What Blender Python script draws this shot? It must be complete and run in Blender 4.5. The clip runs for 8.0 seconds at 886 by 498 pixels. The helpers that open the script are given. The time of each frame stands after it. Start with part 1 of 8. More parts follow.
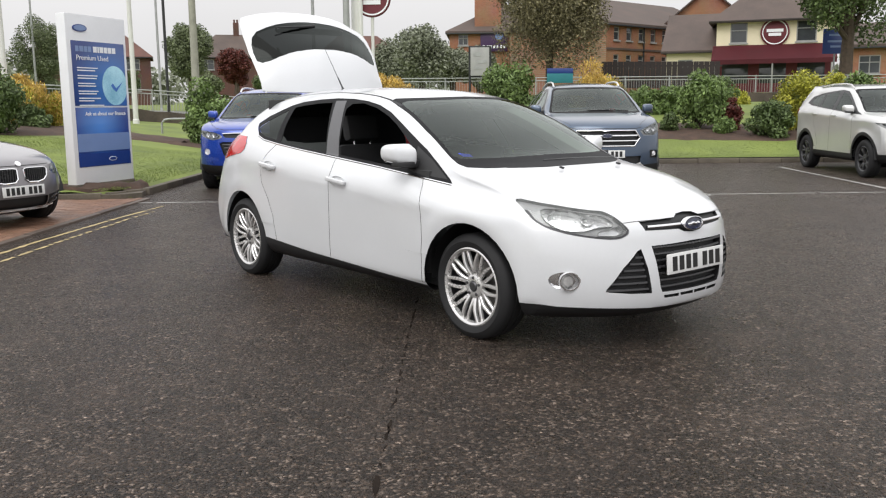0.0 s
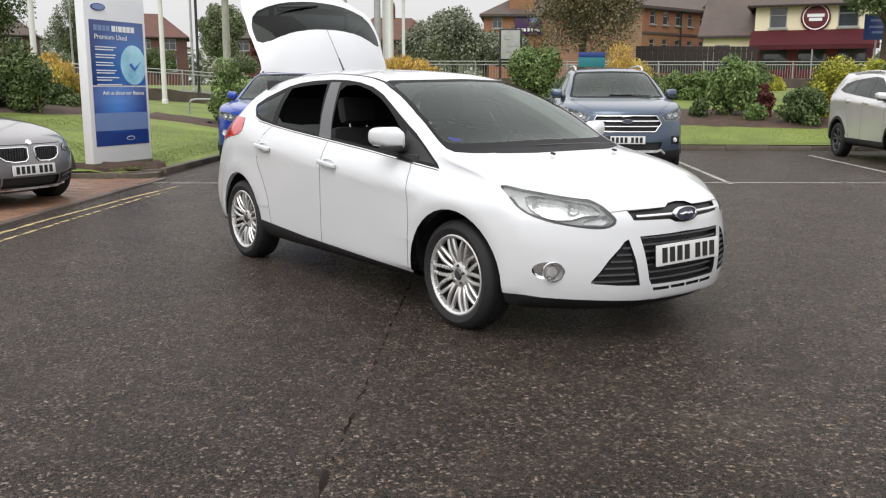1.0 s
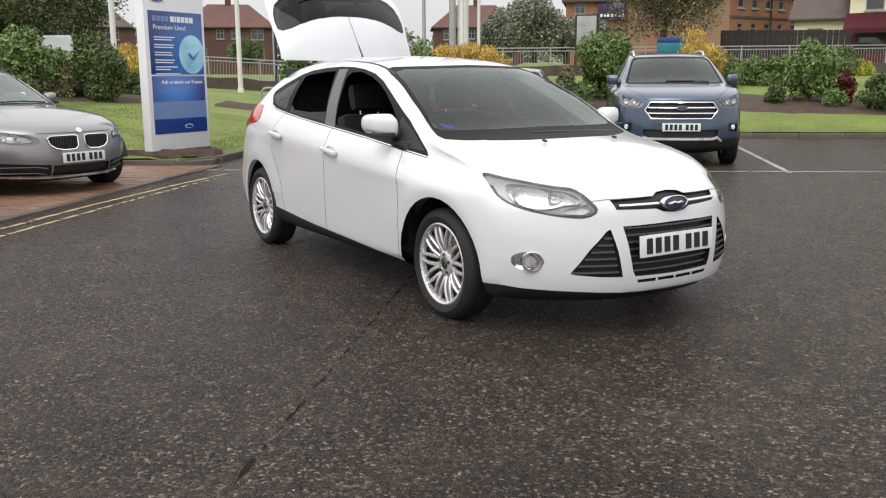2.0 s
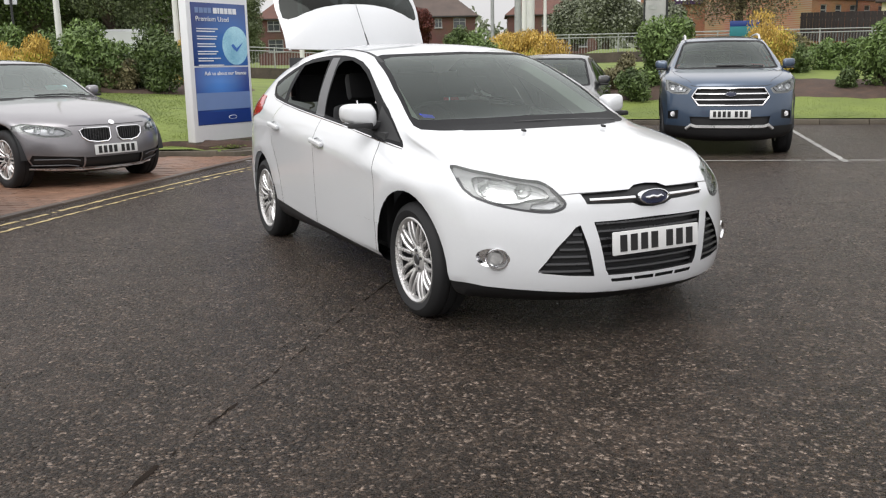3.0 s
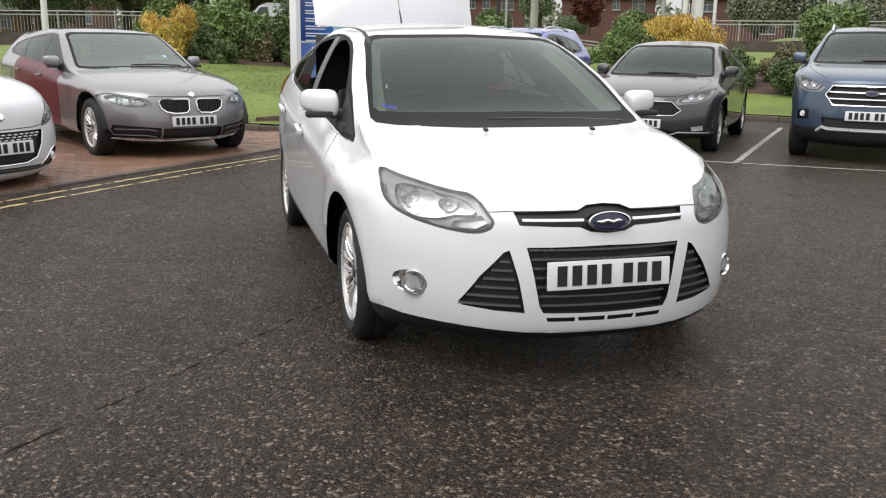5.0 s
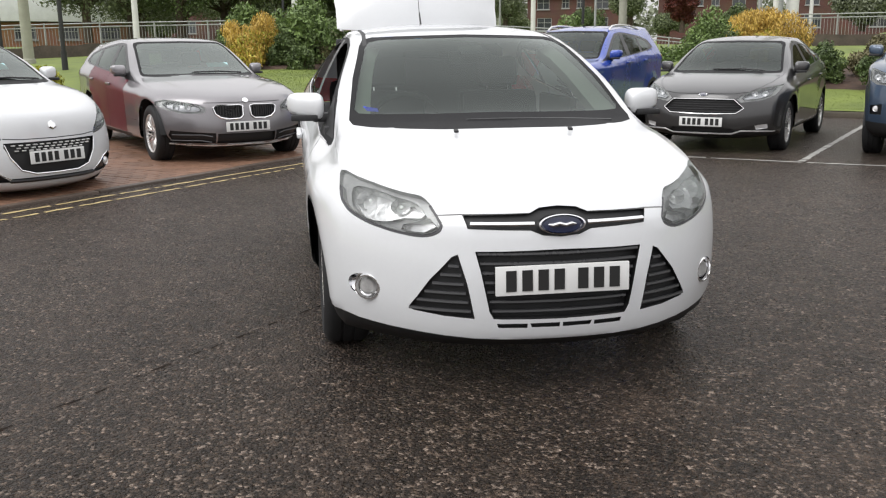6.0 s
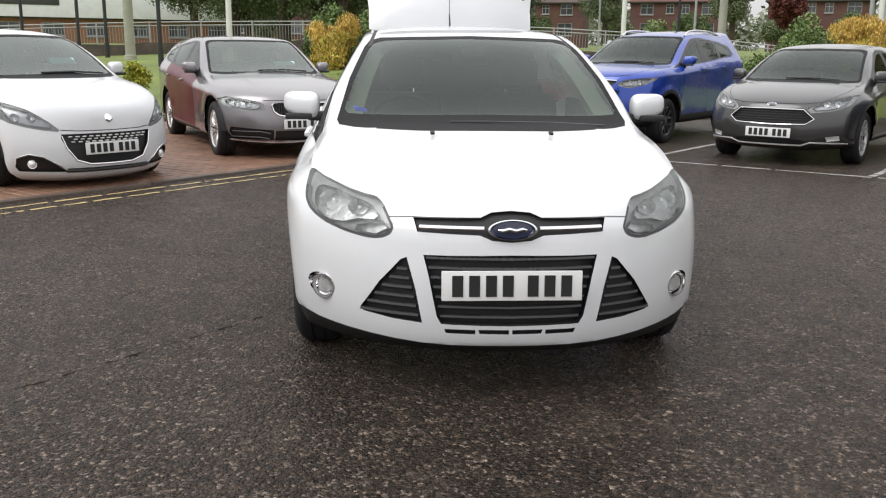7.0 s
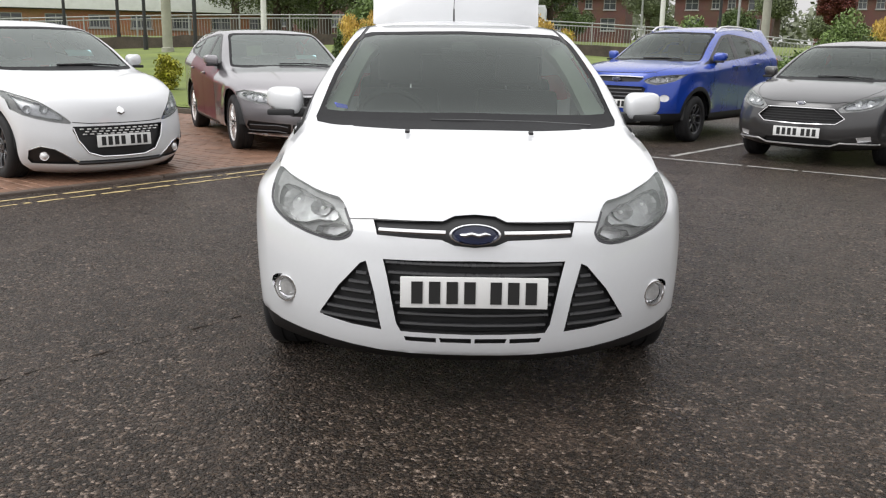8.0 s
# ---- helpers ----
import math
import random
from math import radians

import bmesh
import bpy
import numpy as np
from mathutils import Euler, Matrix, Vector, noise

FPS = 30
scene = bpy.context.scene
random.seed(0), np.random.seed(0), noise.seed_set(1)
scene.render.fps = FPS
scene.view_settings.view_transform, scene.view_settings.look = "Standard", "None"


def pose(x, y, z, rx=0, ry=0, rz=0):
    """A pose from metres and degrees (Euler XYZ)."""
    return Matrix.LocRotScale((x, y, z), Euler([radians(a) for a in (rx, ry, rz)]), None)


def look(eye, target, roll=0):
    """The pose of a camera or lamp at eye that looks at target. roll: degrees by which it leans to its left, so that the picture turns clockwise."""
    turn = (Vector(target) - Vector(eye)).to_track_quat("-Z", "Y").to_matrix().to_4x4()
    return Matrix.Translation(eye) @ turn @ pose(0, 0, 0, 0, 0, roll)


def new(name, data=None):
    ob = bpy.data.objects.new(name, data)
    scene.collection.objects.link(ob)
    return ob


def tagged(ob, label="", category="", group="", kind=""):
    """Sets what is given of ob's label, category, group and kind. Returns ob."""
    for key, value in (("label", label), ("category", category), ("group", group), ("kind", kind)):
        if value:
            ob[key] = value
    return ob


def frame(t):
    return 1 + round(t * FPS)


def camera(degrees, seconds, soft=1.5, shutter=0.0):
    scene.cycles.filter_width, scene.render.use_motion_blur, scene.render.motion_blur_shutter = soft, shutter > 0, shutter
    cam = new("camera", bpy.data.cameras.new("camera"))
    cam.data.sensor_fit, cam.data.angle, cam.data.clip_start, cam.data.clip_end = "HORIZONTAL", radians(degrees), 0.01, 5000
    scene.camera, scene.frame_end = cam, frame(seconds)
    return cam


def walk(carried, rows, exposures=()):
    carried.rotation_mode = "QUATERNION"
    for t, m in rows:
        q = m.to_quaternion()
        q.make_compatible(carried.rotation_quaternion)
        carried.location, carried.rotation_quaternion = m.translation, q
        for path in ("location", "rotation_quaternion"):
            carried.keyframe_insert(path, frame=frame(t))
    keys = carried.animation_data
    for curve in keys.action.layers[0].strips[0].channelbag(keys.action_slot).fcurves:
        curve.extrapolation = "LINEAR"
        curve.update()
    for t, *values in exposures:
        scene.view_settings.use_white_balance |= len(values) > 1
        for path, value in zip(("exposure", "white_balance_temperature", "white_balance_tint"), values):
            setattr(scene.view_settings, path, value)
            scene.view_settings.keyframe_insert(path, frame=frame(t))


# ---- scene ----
cam = camera(53.1, 8.0, soft=1.2)
LOT = pose(0, 0, 0, 0, 0, -49.5)  # the parked car's own axes, turned into the grid of the car park
PATH = [
    (0, (5.0, -4.096, 1.313), (3.486, -2.828, 0.991), -0.5),
    (0.5, (5.025, -4.012, 1.302), (3.497, -2.766, 0.966), -0.2),
    (1, (5.065, -3.801, 1.308), (3.509, -2.596, 0.95), 0.1),
    (1.5, (5.192, -3.577, 1.296), (3.585, -2.443, 0.934), -0.1),
    (2, (5.325, -3.325, 1.298), (3.663, -2.28, 0.914), -0.3),
    (2.2, (5.337, -3.22, 1.282), (3.66, -2.203, 0.891), -0.5),
    (3.5, (5.428, -2.421, 1.287), (3.649, -1.608, 0.872), -0.8),
    (4, (5.37, -2.107, 1.277), (3.561, -1.365, 0.858), -0.2),
    (4.5, (5.313, -1.823, 1.294), (3.468, -1.175, 0.877), 0.2),
    (4.7, (5.252, -1.703, 1.306), (3.396, -1.097, 0.873), 0.8),
    (5.8, (5.248, -1.046, 1.289), (3.332, -0.677, 0.848), -0.5),
    (6, (5.263, -0.957, 1.298), (3.34, -0.63, 0.854), -0.4),
    (6.5, (5.306, -0.663, 1.296), (3.366, -0.467, 0.853), -0.1),
    (7, (5.291, -0.427, 1.291), (3.343, -0.313, 0.853), 0.6),
    (7.5, (5.204, -0.243, 1.298), (3.255, -0.184, 0.854), 1.2),
    (8, (5.168, -0.145, 1.3), (3.22, -0.121, 0.849), 1.0),
]
walk(cam, [(t, LOT @ look(eye, target, roll)) for t, eye, target, roll in PATH])

# ---- sky and light: a bright, even overcast after rain ----
world = bpy.data.worlds.new("overcast_sky")
scene.world = world
world.use_nodes = True
_wn, _wl = world.node_tree.nodes, world.node_tree.links
_wn.clear()
_out = _wn.new("ShaderNodeOutputWorld")
_bg = _wn.new("ShaderNodeBackground")
_sky = _wn.new("ShaderNodeTexSky")
_sky.sky_type = "NISHITA"
_sky.sun_disc = False
_sky.sun_elevation, _sky.sun_rotation = radians(53), radians(204)
_sky.air_density, _sky.dust_density, _sky.ozone_density = 1.0, 6.0, 0.6
_hsv = _wn.new("ShaderNodeHueSaturation")
_hsv.inputs["Saturation"].default_value = 0.12
_hsv.inputs["Value"].default_value = 0.12
_tc = _wn.new("ShaderNodeTexCoord")
_sep = _wn.new("ShaderNodeSeparateXYZ")
_ramp = _wn.new("ShaderNodeValToRGB")  # cloud deck: duller at the horizon, brighter overhead
_ramp.color_ramp.elements[0].position, _ramp.color_ramp.elements[0].color = 0.0, (0.53, 0.522, 0.525, 1)
_ramp.color_ramp.elements[1].position, _ramp.color_ramp.elements[1].color = 0.85, (1.10, 1.10, 1.12, 1)
_cloud = _wn.new("ShaderNodeTexNoise")
_cloud.inputs["Scale"].default_value, _cloud.inputs["Detail"].default_value = 2.2, 5
_cr = _wn.new("ShaderNodeMapRange")
_cr.inputs["To Min"].default_value, _cr.inputs["To Max"].default_value = 0.86, 1.14
_mul = _wn.new("ShaderNodeMixRGB")
_mul.blend_type = "MULTIPLY"
_mul.inputs[0].default_value = 1.0
_mix = _wn.new("ShaderNodeMixRGB")
_mix.inputs[0].default_value = 0.85
_wl.new(_sky.outputs[0], _hsv.inputs["Color"])
_wl.new(_tc.outputs["Generated"], _sep.inputs[0])
_wl.new(_sep.outputs["Z"], _ramp.inputs[0])
_wl.new(_tc.outputs["Generated"], _cloud.inputs["Vector"])
_wl.new(_cloud.outputs[0], _cr.inputs["Value"])
_wl.new(_ramp.outputs[0], _mul.inputs[1])
_wl.new(_cr.outputs[0], _mul.inputs[2])
_wl.new(_hsv.outputs[0], _mix.inputs[1])
_wl.new(_mul.outputs[0], _mix.inputs[2])
_wl.new(_mix.outputs[0], _bg.inputs[0])
_bg.inputs[1].default_value = 1.06
_wl.new(_bg.outputs[0], _out.inputs[0])
sun = new("sun", bpy.data.lights.new("sun", "SUN"))
sun.data.energy, sun.data.angle, sun.data.color = 0.95, radians(45), (1.0, 0.985, 0.965)
sun.matrix_world = look((-8, -18, 26), (0, 0, 0))
scene.view_settings.exposure = 0.57


# ---- materials ----
def nodes_of(m):
    m.use_nodes = True
    return m.node_tree.nodes, m.node_tree.links, m.node_tree.nodes["Principled BSDF"]


def shade(c, k):
    return tuple(min(1, v * k) for v in c[:3]) + (1,)


def surf(name, col, rough=0.5, metal=0.0, var=0.18, scale=3.0, fine=60.0, bump=0.0, spec=0.5, coat=0.0, tint=None, islands=0.0, objects=0.0, rvar=0.12):
    """A plain real surface: broad stains and fine grain in colour and gloss, and a fine relief."""
    m = bpy.data.materials.new(name)
    n, l, b = nodes_of(m)
    tc = n.new("ShaderNodeTexCoord")
    big, small = n.new("ShaderNodeTexNoise"), n.new("ShaderNodeTexNoise")
    big.inputs["Scale"].default_value, big.inputs["Detail"].default_value = scale, 4
    small.inputs["Scale"].default_value, small.inputs["Detail"].default_value = fine, 3
    for t in (big, small):
        l.new(tc.outputs["Object"], t.inputs["Vector"])
    add = n.new("ShaderNodeMath")
    add.operation = "MULTIPLY_ADD"
    l.new(small.outputs[0], add.inputs[0])
    add.inputs[1].default_value = 0.45
    l.new(big.outputs[0], add.inputs[2])
    last = add.outputs[0]
    ramp = n.new("ShaderNodeValToRGB")
    e = ramp.color_ramp.elements
    e[0].position, e[0].color = 0.42, shade(col, 1 - var)
    e[1].position, e[1].color = 1.02, shade(tint or col, 1 + var)
    l.new(last, ramp.inputs[0])
    out = ramp.outputs[0]
    for k, node, sock in ((islands, "ShaderNodeNewGeometry", "Random Per Island"), (objects, "ShaderNodeObjectInfo", "Random")):
        if k:
            g, mr, hv = n.new(node), n.new("ShaderNodeMapRange"), n.new("ShaderNodeHueSaturation")
            mr.inputs["To Min"].default_value, mr.inputs["To Max"].default_value = 1 - k, 1 + k
            l.new(g.outputs[sock], mr.inputs["Value"])
            l.new(mr.outputs[0], hv.inputs["Value"])
            l.new(out, hv.inputs["Color"])
            out = hv.outputs[0]
    l.new(out, b.inputs["Base Color"])
    rr = n.new("ShaderNodeMapRange")
    rr.inputs["From Min"].default_value, rr.inputs["From Max"].default_value = 0.3, 1.1
    rr.inputs["To Min"].default_value, rr.inputs["To Max"].default_value = max(0.02, rough - rvar * rough), min(1, rough + rvar * rough)
    l.new(last, rr.inputs["Value"])
    l.new(rr.outputs[0], b.inputs["Roughness"])
    b.inputs["Metallic"].default_value = metal
    b.inputs["Specular IOR Level"].default_value = spec
    b.inputs["Coat Weight"].default_value = coat
    b.inputs["Coat Roughness"].default_value = 0.04
    if bump:
        bp = n.new("ShaderNodeBump")
        bp.inputs["Strength"].default_value, bp.inputs["Distance"].default_value = bump, 0.01
        l.new(last, bp.inputs["Height"])
        l.new(bp.outputs[0], b.inputs["Normal"])
    return m


def glass(name, tint, gloss=1.0, rough=0.0, ior=1.40):
    """A thin pane: lets tinted light through, with a Fresnel reflection."""
    m = bpy.data.materials.new(name)
    n, l, b = nodes_of(m)
    n.remove(b)
    tr, gl, fr, mx = n.new("ShaderNodeBsdfTransparent"), n.new("ShaderNodeBsdfGlossy"), n.new("ShaderNodeFresnel"), n.new("ShaderNodeMixShader")
    tr.inputs[0].default_value = (*tint, 1)
    gl.inputs["Roughness"].default_value = rough
    # slight green in the gloss colour stands in for mirrored trees
    gl.inputs[0].default_value = (gloss * 0.93, gloss, gloss * 0.96, 1)
    fr.inputs[0].default_value = ior
    l.new(fr.outputs[0], mx.inputs[0])
    l.new(tr.outputs[0], mx.inputs[1])
    l.new(gl.outputs[0], mx.inputs[2])
    l.new(mx.outputs[0], n["Material Output"].inputs[0])
    return m


def asphalt_material():
    m = bpy.data.materials.new("wet_asphalt")
    n, l, b = nodes_of(m)
    tc = n.new("ShaderNodeTexCoord")

    def noise_tex(scale, detail=4, rough=0.55):
        t = n.new("ShaderNodeTexNoise")
        t.inputs["Scale"].default_value, t.inputs["Detail"].default_value, t.inputs["Roughness"].default_value = scale, detail, rough
        l.new(tc.outputs["Object"], t.inputs["Vector"])
        return t

    def ramp_of(src, stops):
        r = n.new("ShaderNodeValToRGB")
        while len(r.color_ramp.elements) < len(stops):
            r.color_ramp.elements.new(0.5)
        for e, (p, c) in zip(r.color_ramp.elements, stops):
            e.position, e.color = p, (*c, 1) if len(c) == 3 else c
        l.new(src, r.inputs[0])
        return r

    def mixed(a, c, fac, mode="MIX"):
        x = n.new("ShaderNodeMixRGB")
        x.blend_type = mode
        if isinstance(fac, float):
            x.inputs[0].default_value = fac
        else:
            l.new(fac, x.inputs[0])
        l.new(a, x.inputs[1])
        if isinstance(c, tuple):
            x.inputs[2].default_value = c
        else:
            l.new(c, x.inputs[2])
        return x.outputs[0]

    broad, mid, patch = noise_tex(0.35, 5), noise_tex(2.2, 6, 0.65), noise_tex(9.0, 5, 0.7)

    ripple = noise_tex(75, 2)
    bend = n.new("ShaderNodeMixRGB")
    bend.blend_type, bend.inputs[0].default_value = "ADD", 0.016
    l.new(tc.outputs["Object"], bend.inputs[1])
    l.new(ripple.outputs[1], bend.inputs[2])
    bent = bend.outputs[0]

    def cells(scale):
        v = n.new("ShaderNodeTexVoronoi")
        v.inputs["Scale"].default_value = scale
        l.new(bent, v.inputs["Vector"])
        c = n.new("ShaderNodeSeparateColor")
        l.new(v.outputs["Color"], c.inputs[0])
        return v, c

    stones, stone_id = cells(86)
    chips, chip_id = cells(70)
    grit = noise_tex(170, 2)
    base = ramp_of(broad.outputs[0], [(0.30, (0.024, 0.0142, 0.0092)), (0.72, (0.050, 0.0312, 0.0208))])
    stone_col = ramp_of(stone_id.outputs[0], [(0.0, (0.003, 0.0020, 0.0015)), (0.42, (0.010, 0.0062, 0.0043)), (0.70, (0.044, 0.0294, 0.0202)), (0.88, (0.115, 0.085, 0.064)), (1.0, (0.36, 0.285, 0.235))])
    col = mixed(base.outputs[0], stone_col.outputs[0], 0.80)
    pale = ramp_of(chip_id.outputs[1], [(0.935, (0, 0, 0)), (0.97, (0.8, 0.8, 0.8))])
    near = ramp_of(chips.outputs["Distance"], [(0.16, (1, 1, 1)), (0.30, (0, 0, 0))])
    speck = mixed(pale.outputs[0], near.outputs[0], 1.0, "MULTIPLY")
    col = mixed(col, (0.34, 0.27, 0.225, 1), speck)
    worn = ramp_of(mid.outputs[0], [(0.46, (0, 0, 0)), (0.78, (0.55, 0.55, 0.55))])
    col = mixed(col, (0.082, 0.058, 0.043, 1), worn.outputs[0])
    dark = ramp_of(patch.outputs[0], [(0.34, (0.45, 0.45, 0.45)), (0.62, (1.25, 1.25, 1.25))])
    col = mixed(col, dark.outputs[0], 1.0, "MULTIPLY")
    clod = noise_tex(34, 3, 0.6)
    mottle = ramp_of(clod.outputs[0], [(0.38, (0.45, 0.45, 0.45)), (0.64, (1.60, 1.60, 1.60))])
    col = mixed(col, mottle.outputs[0], 1.0, "MULTIPLY")
    damp = ramp_of(noise_tex(0.9, 6, 0.62).outputs[0], [(0.36, (0.74, 0.72, 0.70)), (0.62, (1.14, 1.14, 1.14))])
    col = mixed(col, damp.outputs[0], 1.0, "MULTIPLY")
    l.new(col, b.inputs["Base Color"])
    wet = ramp_of(mid.outputs[0], [(0.34, (0.25, 0.25, 0.25)), (0.66, (0.37, 0.37, 0.37))])
    rg = mixed(wet.outputs[0], stone_id.outputs[2], 0.30)
    l.new(rg, b.inputs["Roughness"])
    b.inputs["Specular IOR Level"].default_value = 0.46
    b.inputs["Specular Tint"].default_value = (1.0, 0.885, 0.81, 1)
    h = n.new("ShaderNodeMath")
    h.operation = "MULTIPLY_ADD"
    fine = n.new("ShaderNodeMath")
    fine.operation = "MULTIPLY"
    l.new(grit.outputs[0], fine.inputs[0])
    fine.inputs[1].default_value = 0.35
    l.new(stones.outputs["Distance"], h.inputs[0])
    h.inputs[1].default_value = -1.5
    l.new(fine.outputs[0], h.inputs[2])
    h2 = n.new("ShaderNodeMath")
    h2.operation = "MULTIPLY_ADD"
    l.new(patch.outputs[0], h2.inputs[0])
    h2.inputs[1].default_value = 1.6
    l.new(h.outputs[0], h2.inputs[2])
    bp = n.new("ShaderNodeBump")
    bp.inputs["Strength"].default_value, bp.inputs["Distance"].default_value = 1.0, 0.015
    h3 = n.new("ShaderNodeMath")
    h3.operation = "MULTIPLY_ADD"
    l.new(clod.outputs[0], h3.inputs[0])
    h3.inputs[1].default_value = 1.5
    l.new(h2.outputs[0], h3.inputs[2])
    l.new(h3.outputs[0], bp.inputs["Height"])
    l.new(bp.outputs[0], b.inputs["Normal"])
    return m


M = {}
M["asphalt"] = asphalt_material()
M["white_paint"] = surf("white_car_paint", (0.63, 0.64, 0.655), 0.32, var=0.025, scale=2, coat=0.9)
M["blue_paint"] = surf("blue_car_paint", (0.008, 0.046, 0.33), 0.28, 0.25, var=0.10, coat=1.0)
M["steel_blue_paint"] = surf("steel_blue_car_paint", (0.050, 0.078, 0.125), 0.30, 0.4, var=0.08, coat=1.0)
M["grey_paint"] = surf("dark_grey_car_paint", (0.050, 0.049, 0.050), 0.30, 0.5, var=0.08, coat=1.0)
M["silver_grey_paint"] = surf("grey_metallic_paint", (0.225, 0.215, 0.225), 0.30, 0.55, var=0.07, coat=1.0)
M["silver_paint"] = surf("pale_silver_paint", (0.60, 0.60, 0.59), 0.30, 0.35, var=0.05, coat=1.0)
M["red_paint"] = surf("red_car_paint", (0.45, 0.02, 0.025), 0.3, 0.1, var=0.05, coat=1.0)
# red brick mirrored in grey doors, painted as a maroon base colour
M["door_reflection"] = surf("maroon_door_reflection", (0.10, 0.012, 0.022), 0.42, 0.1, var=0.1, coat=0.15)
M["black_plastic"] = surf("black_plastic", (0.014, 0.014, 0.015), 0.55, var=0.2, fine=180, bump=0.05)
M["gloss_black"] = surf("gloss_black", (0.009, 0.009, 0.010), 0.30, var=0.1)
M["rubber"] = surf("tyre_rubber", (0.011, 0.011, 0.012), 0.75, var=0.25, scale=9, bump=0.08)
M["alloy"] = surf("silver_alloy", (0.70, 0.69, 0.68), 0.28, 0.65, var=0.06)
M["dark_alloy"] = surf("dark_alloy", (0.10, 0.10, 0.105), 0.32, 0.7, var=0.1)
M["disc"] = surf("brake_disc_steel", (0.22, 0.21, 0.20), 0.4, 0.9, var=0.2, scale=14)
M["chrome"] = surf("chrome", (0.86, 0.86, 0.87), 0.10, 1.0, var=0.03)
M["lamp_bowl"] = surf("lamp_reflector", (0.86, 0.86, 0.87), 0.20, 0.45, var=0.10, scale=22)
M["lamp_bezel"] = surf("lamp_bezel", (0.38, 0.375, 0.37), 0.30, 0.15, var=0.28, scale=14)
M["lamp_silver"] = surf("lamp_silver", (0.72, 0.715, 0.71), 0.20, 0.50, var=0.22, scale=26, fine=70, bump=0.35)
M["lamp_dim"] = surf("dim_lamp_housing", (0.40, 0.40, 0.41), 0.25, 0.5, var=0.25, scale=22)
M["pillar_grey"] = surf("grey_pillar_trim", (0.10, 0.10, 0.105), 0.35, var=0.1)
M["grille_bar"] = surf("grille_bar", (0.040, 0.040, 0.042), 0.28, var=0.1)
M["bulb"] = surf("bulb_glass", (0.9, 0.9, 0.88), 0.08, var=0.02)
M["amber"] = surf("amber_lens", (0.75, 0.28, 0.03), 0.15, var=0.05)
M["tail_red"] = surf("red_lens", (0.50, 0.012, 0.02), 0.12, var=0.08, coat=1.0)
M["plate_white"] = surf("reflective_plate", (0.70, 0.70, 0.69), 0.35, var=0.04)
M["ink"] = surf("black_ink", (0.012, 0.012, 0.012), 0.45, var=0.1)
M["badge_blue"] = surf("badge_blue", (0.008, 0.014, 0.050), 0.15, var=0.05, coat=1.0)
M["cabin"] = surf("dark_cabin_trim", (0.022, 0.022, 0.023), 0.7, var=0.2, fine=140, bump=0.04)
M["fabric"] = surf("seat_fabric", (0.030, 0.030, 0.032), 0.85, var=0.25, fine=220, bump=0.12)
M["screen_black"] = surf("black_screen_border", (0.008, 0.008, 0.009), 0.6, var=0.1, spec=0.2)
M["headliner"] = surf("pale_headliner", (0.20, 0.20, 0.185), 0.9, var=0.05)
M["pillar_lining"] = surf("pale_pillar_lining", (0.50, 0.52, 0.47), 0.85, var=0.06)
M["screen"] = glass("windscreen_glass", (0.46, 0.52, 0.48), ior=1.44)
M["screen_sky"] = glass("windscreen_glass_sky", (0.45, 0.53, 0.50), ior=2.15)
M["pane"] = glass("side_glass", (0.14, 0.165, 0.155), ior=1.38)
M["privacy"] = glass("privacy_glass", (0.030, 0.032, 0.033), ior=1.30)
M["lens"] = glass("lamp_lens", (0.93, 0.94, 0.95))
M["tag_blue"] = surf("blue_parking_tag", (0.02, 0.06, 0.80), 0.4, var=0.05)
M["paper"] = surf("white_paper", (0.75, 0.76, 0.76), 0.7, var=0.03)
M["cyan_paper"] = surf("pale_cyan_paper", (0.42, 0.66, 0.68), 0.6, var=0.04)
M["shut_line"] = surf("shut_line_shadow", (0.38, 0.38, 0.38), 0.6, var=0.1)
M["lamp_edge"] = surf("dark_lamp_edge", (0.05, 0.05, 0.055), 0.4, var=0.1)
M["panel_gap"] = surf("panel_gap", (0.03, 0.03, 0.03), 0.6, var=0.1)


# ---- building tools ----
def mesh_from(bm, name, smooth=35, normals=None):
    me = bpy.data.meshes.new(name)
    bm.to_mesh(me)
    bm.free()
    if smooth:
        me.shade_smooth()
        if normals is None:
            me.set_sharp_from_angle(angle=radians(smooth))
    return me


def part(name, bm, material, parent=None, label="", smooth=35, at=None):
    me = mesh_from(bm, name, smooth)
    me.materials.append(material)
    ob = new(name, me)
    if parent is not None:
        ob.parent = parent
    if at is not None:
        ob.matrix_basis = at
    return tagged(ob, label)


def piece(name, me, parent=None, at=None):
    """One more object on a mesh that is already there."""
    ob = new(name, me)
    ob.parent = parent
    if at is not None:
        ob.matrix_basis = at
    return ob


def thing(name, label, category, m=None, group="", kind=""):
    ob = new(name)
    ob.empty_display_size = 0.1
    if m is not None:
        ob.matrix_basis = m
    return tagged(ob, label, category, group, kind)


def BM():
    return bmesh.new()


def box(bm, c, s, bevel=0.0, m=None, seg=2):
    r = bmesh.ops.create_cube(bm, size=1, matrix=(m or Matrix()) @ Matrix.Translation(c) @ Matrix.Diagonal((*s, 1)))
    if bevel:
        es = list({e for v in r["verts"] for e in v.link_edges})
        bmesh.ops.bevel(bm, geom=es, offset=bevel, segments=seg, affect="EDGES", profile=0.6)
    return bm


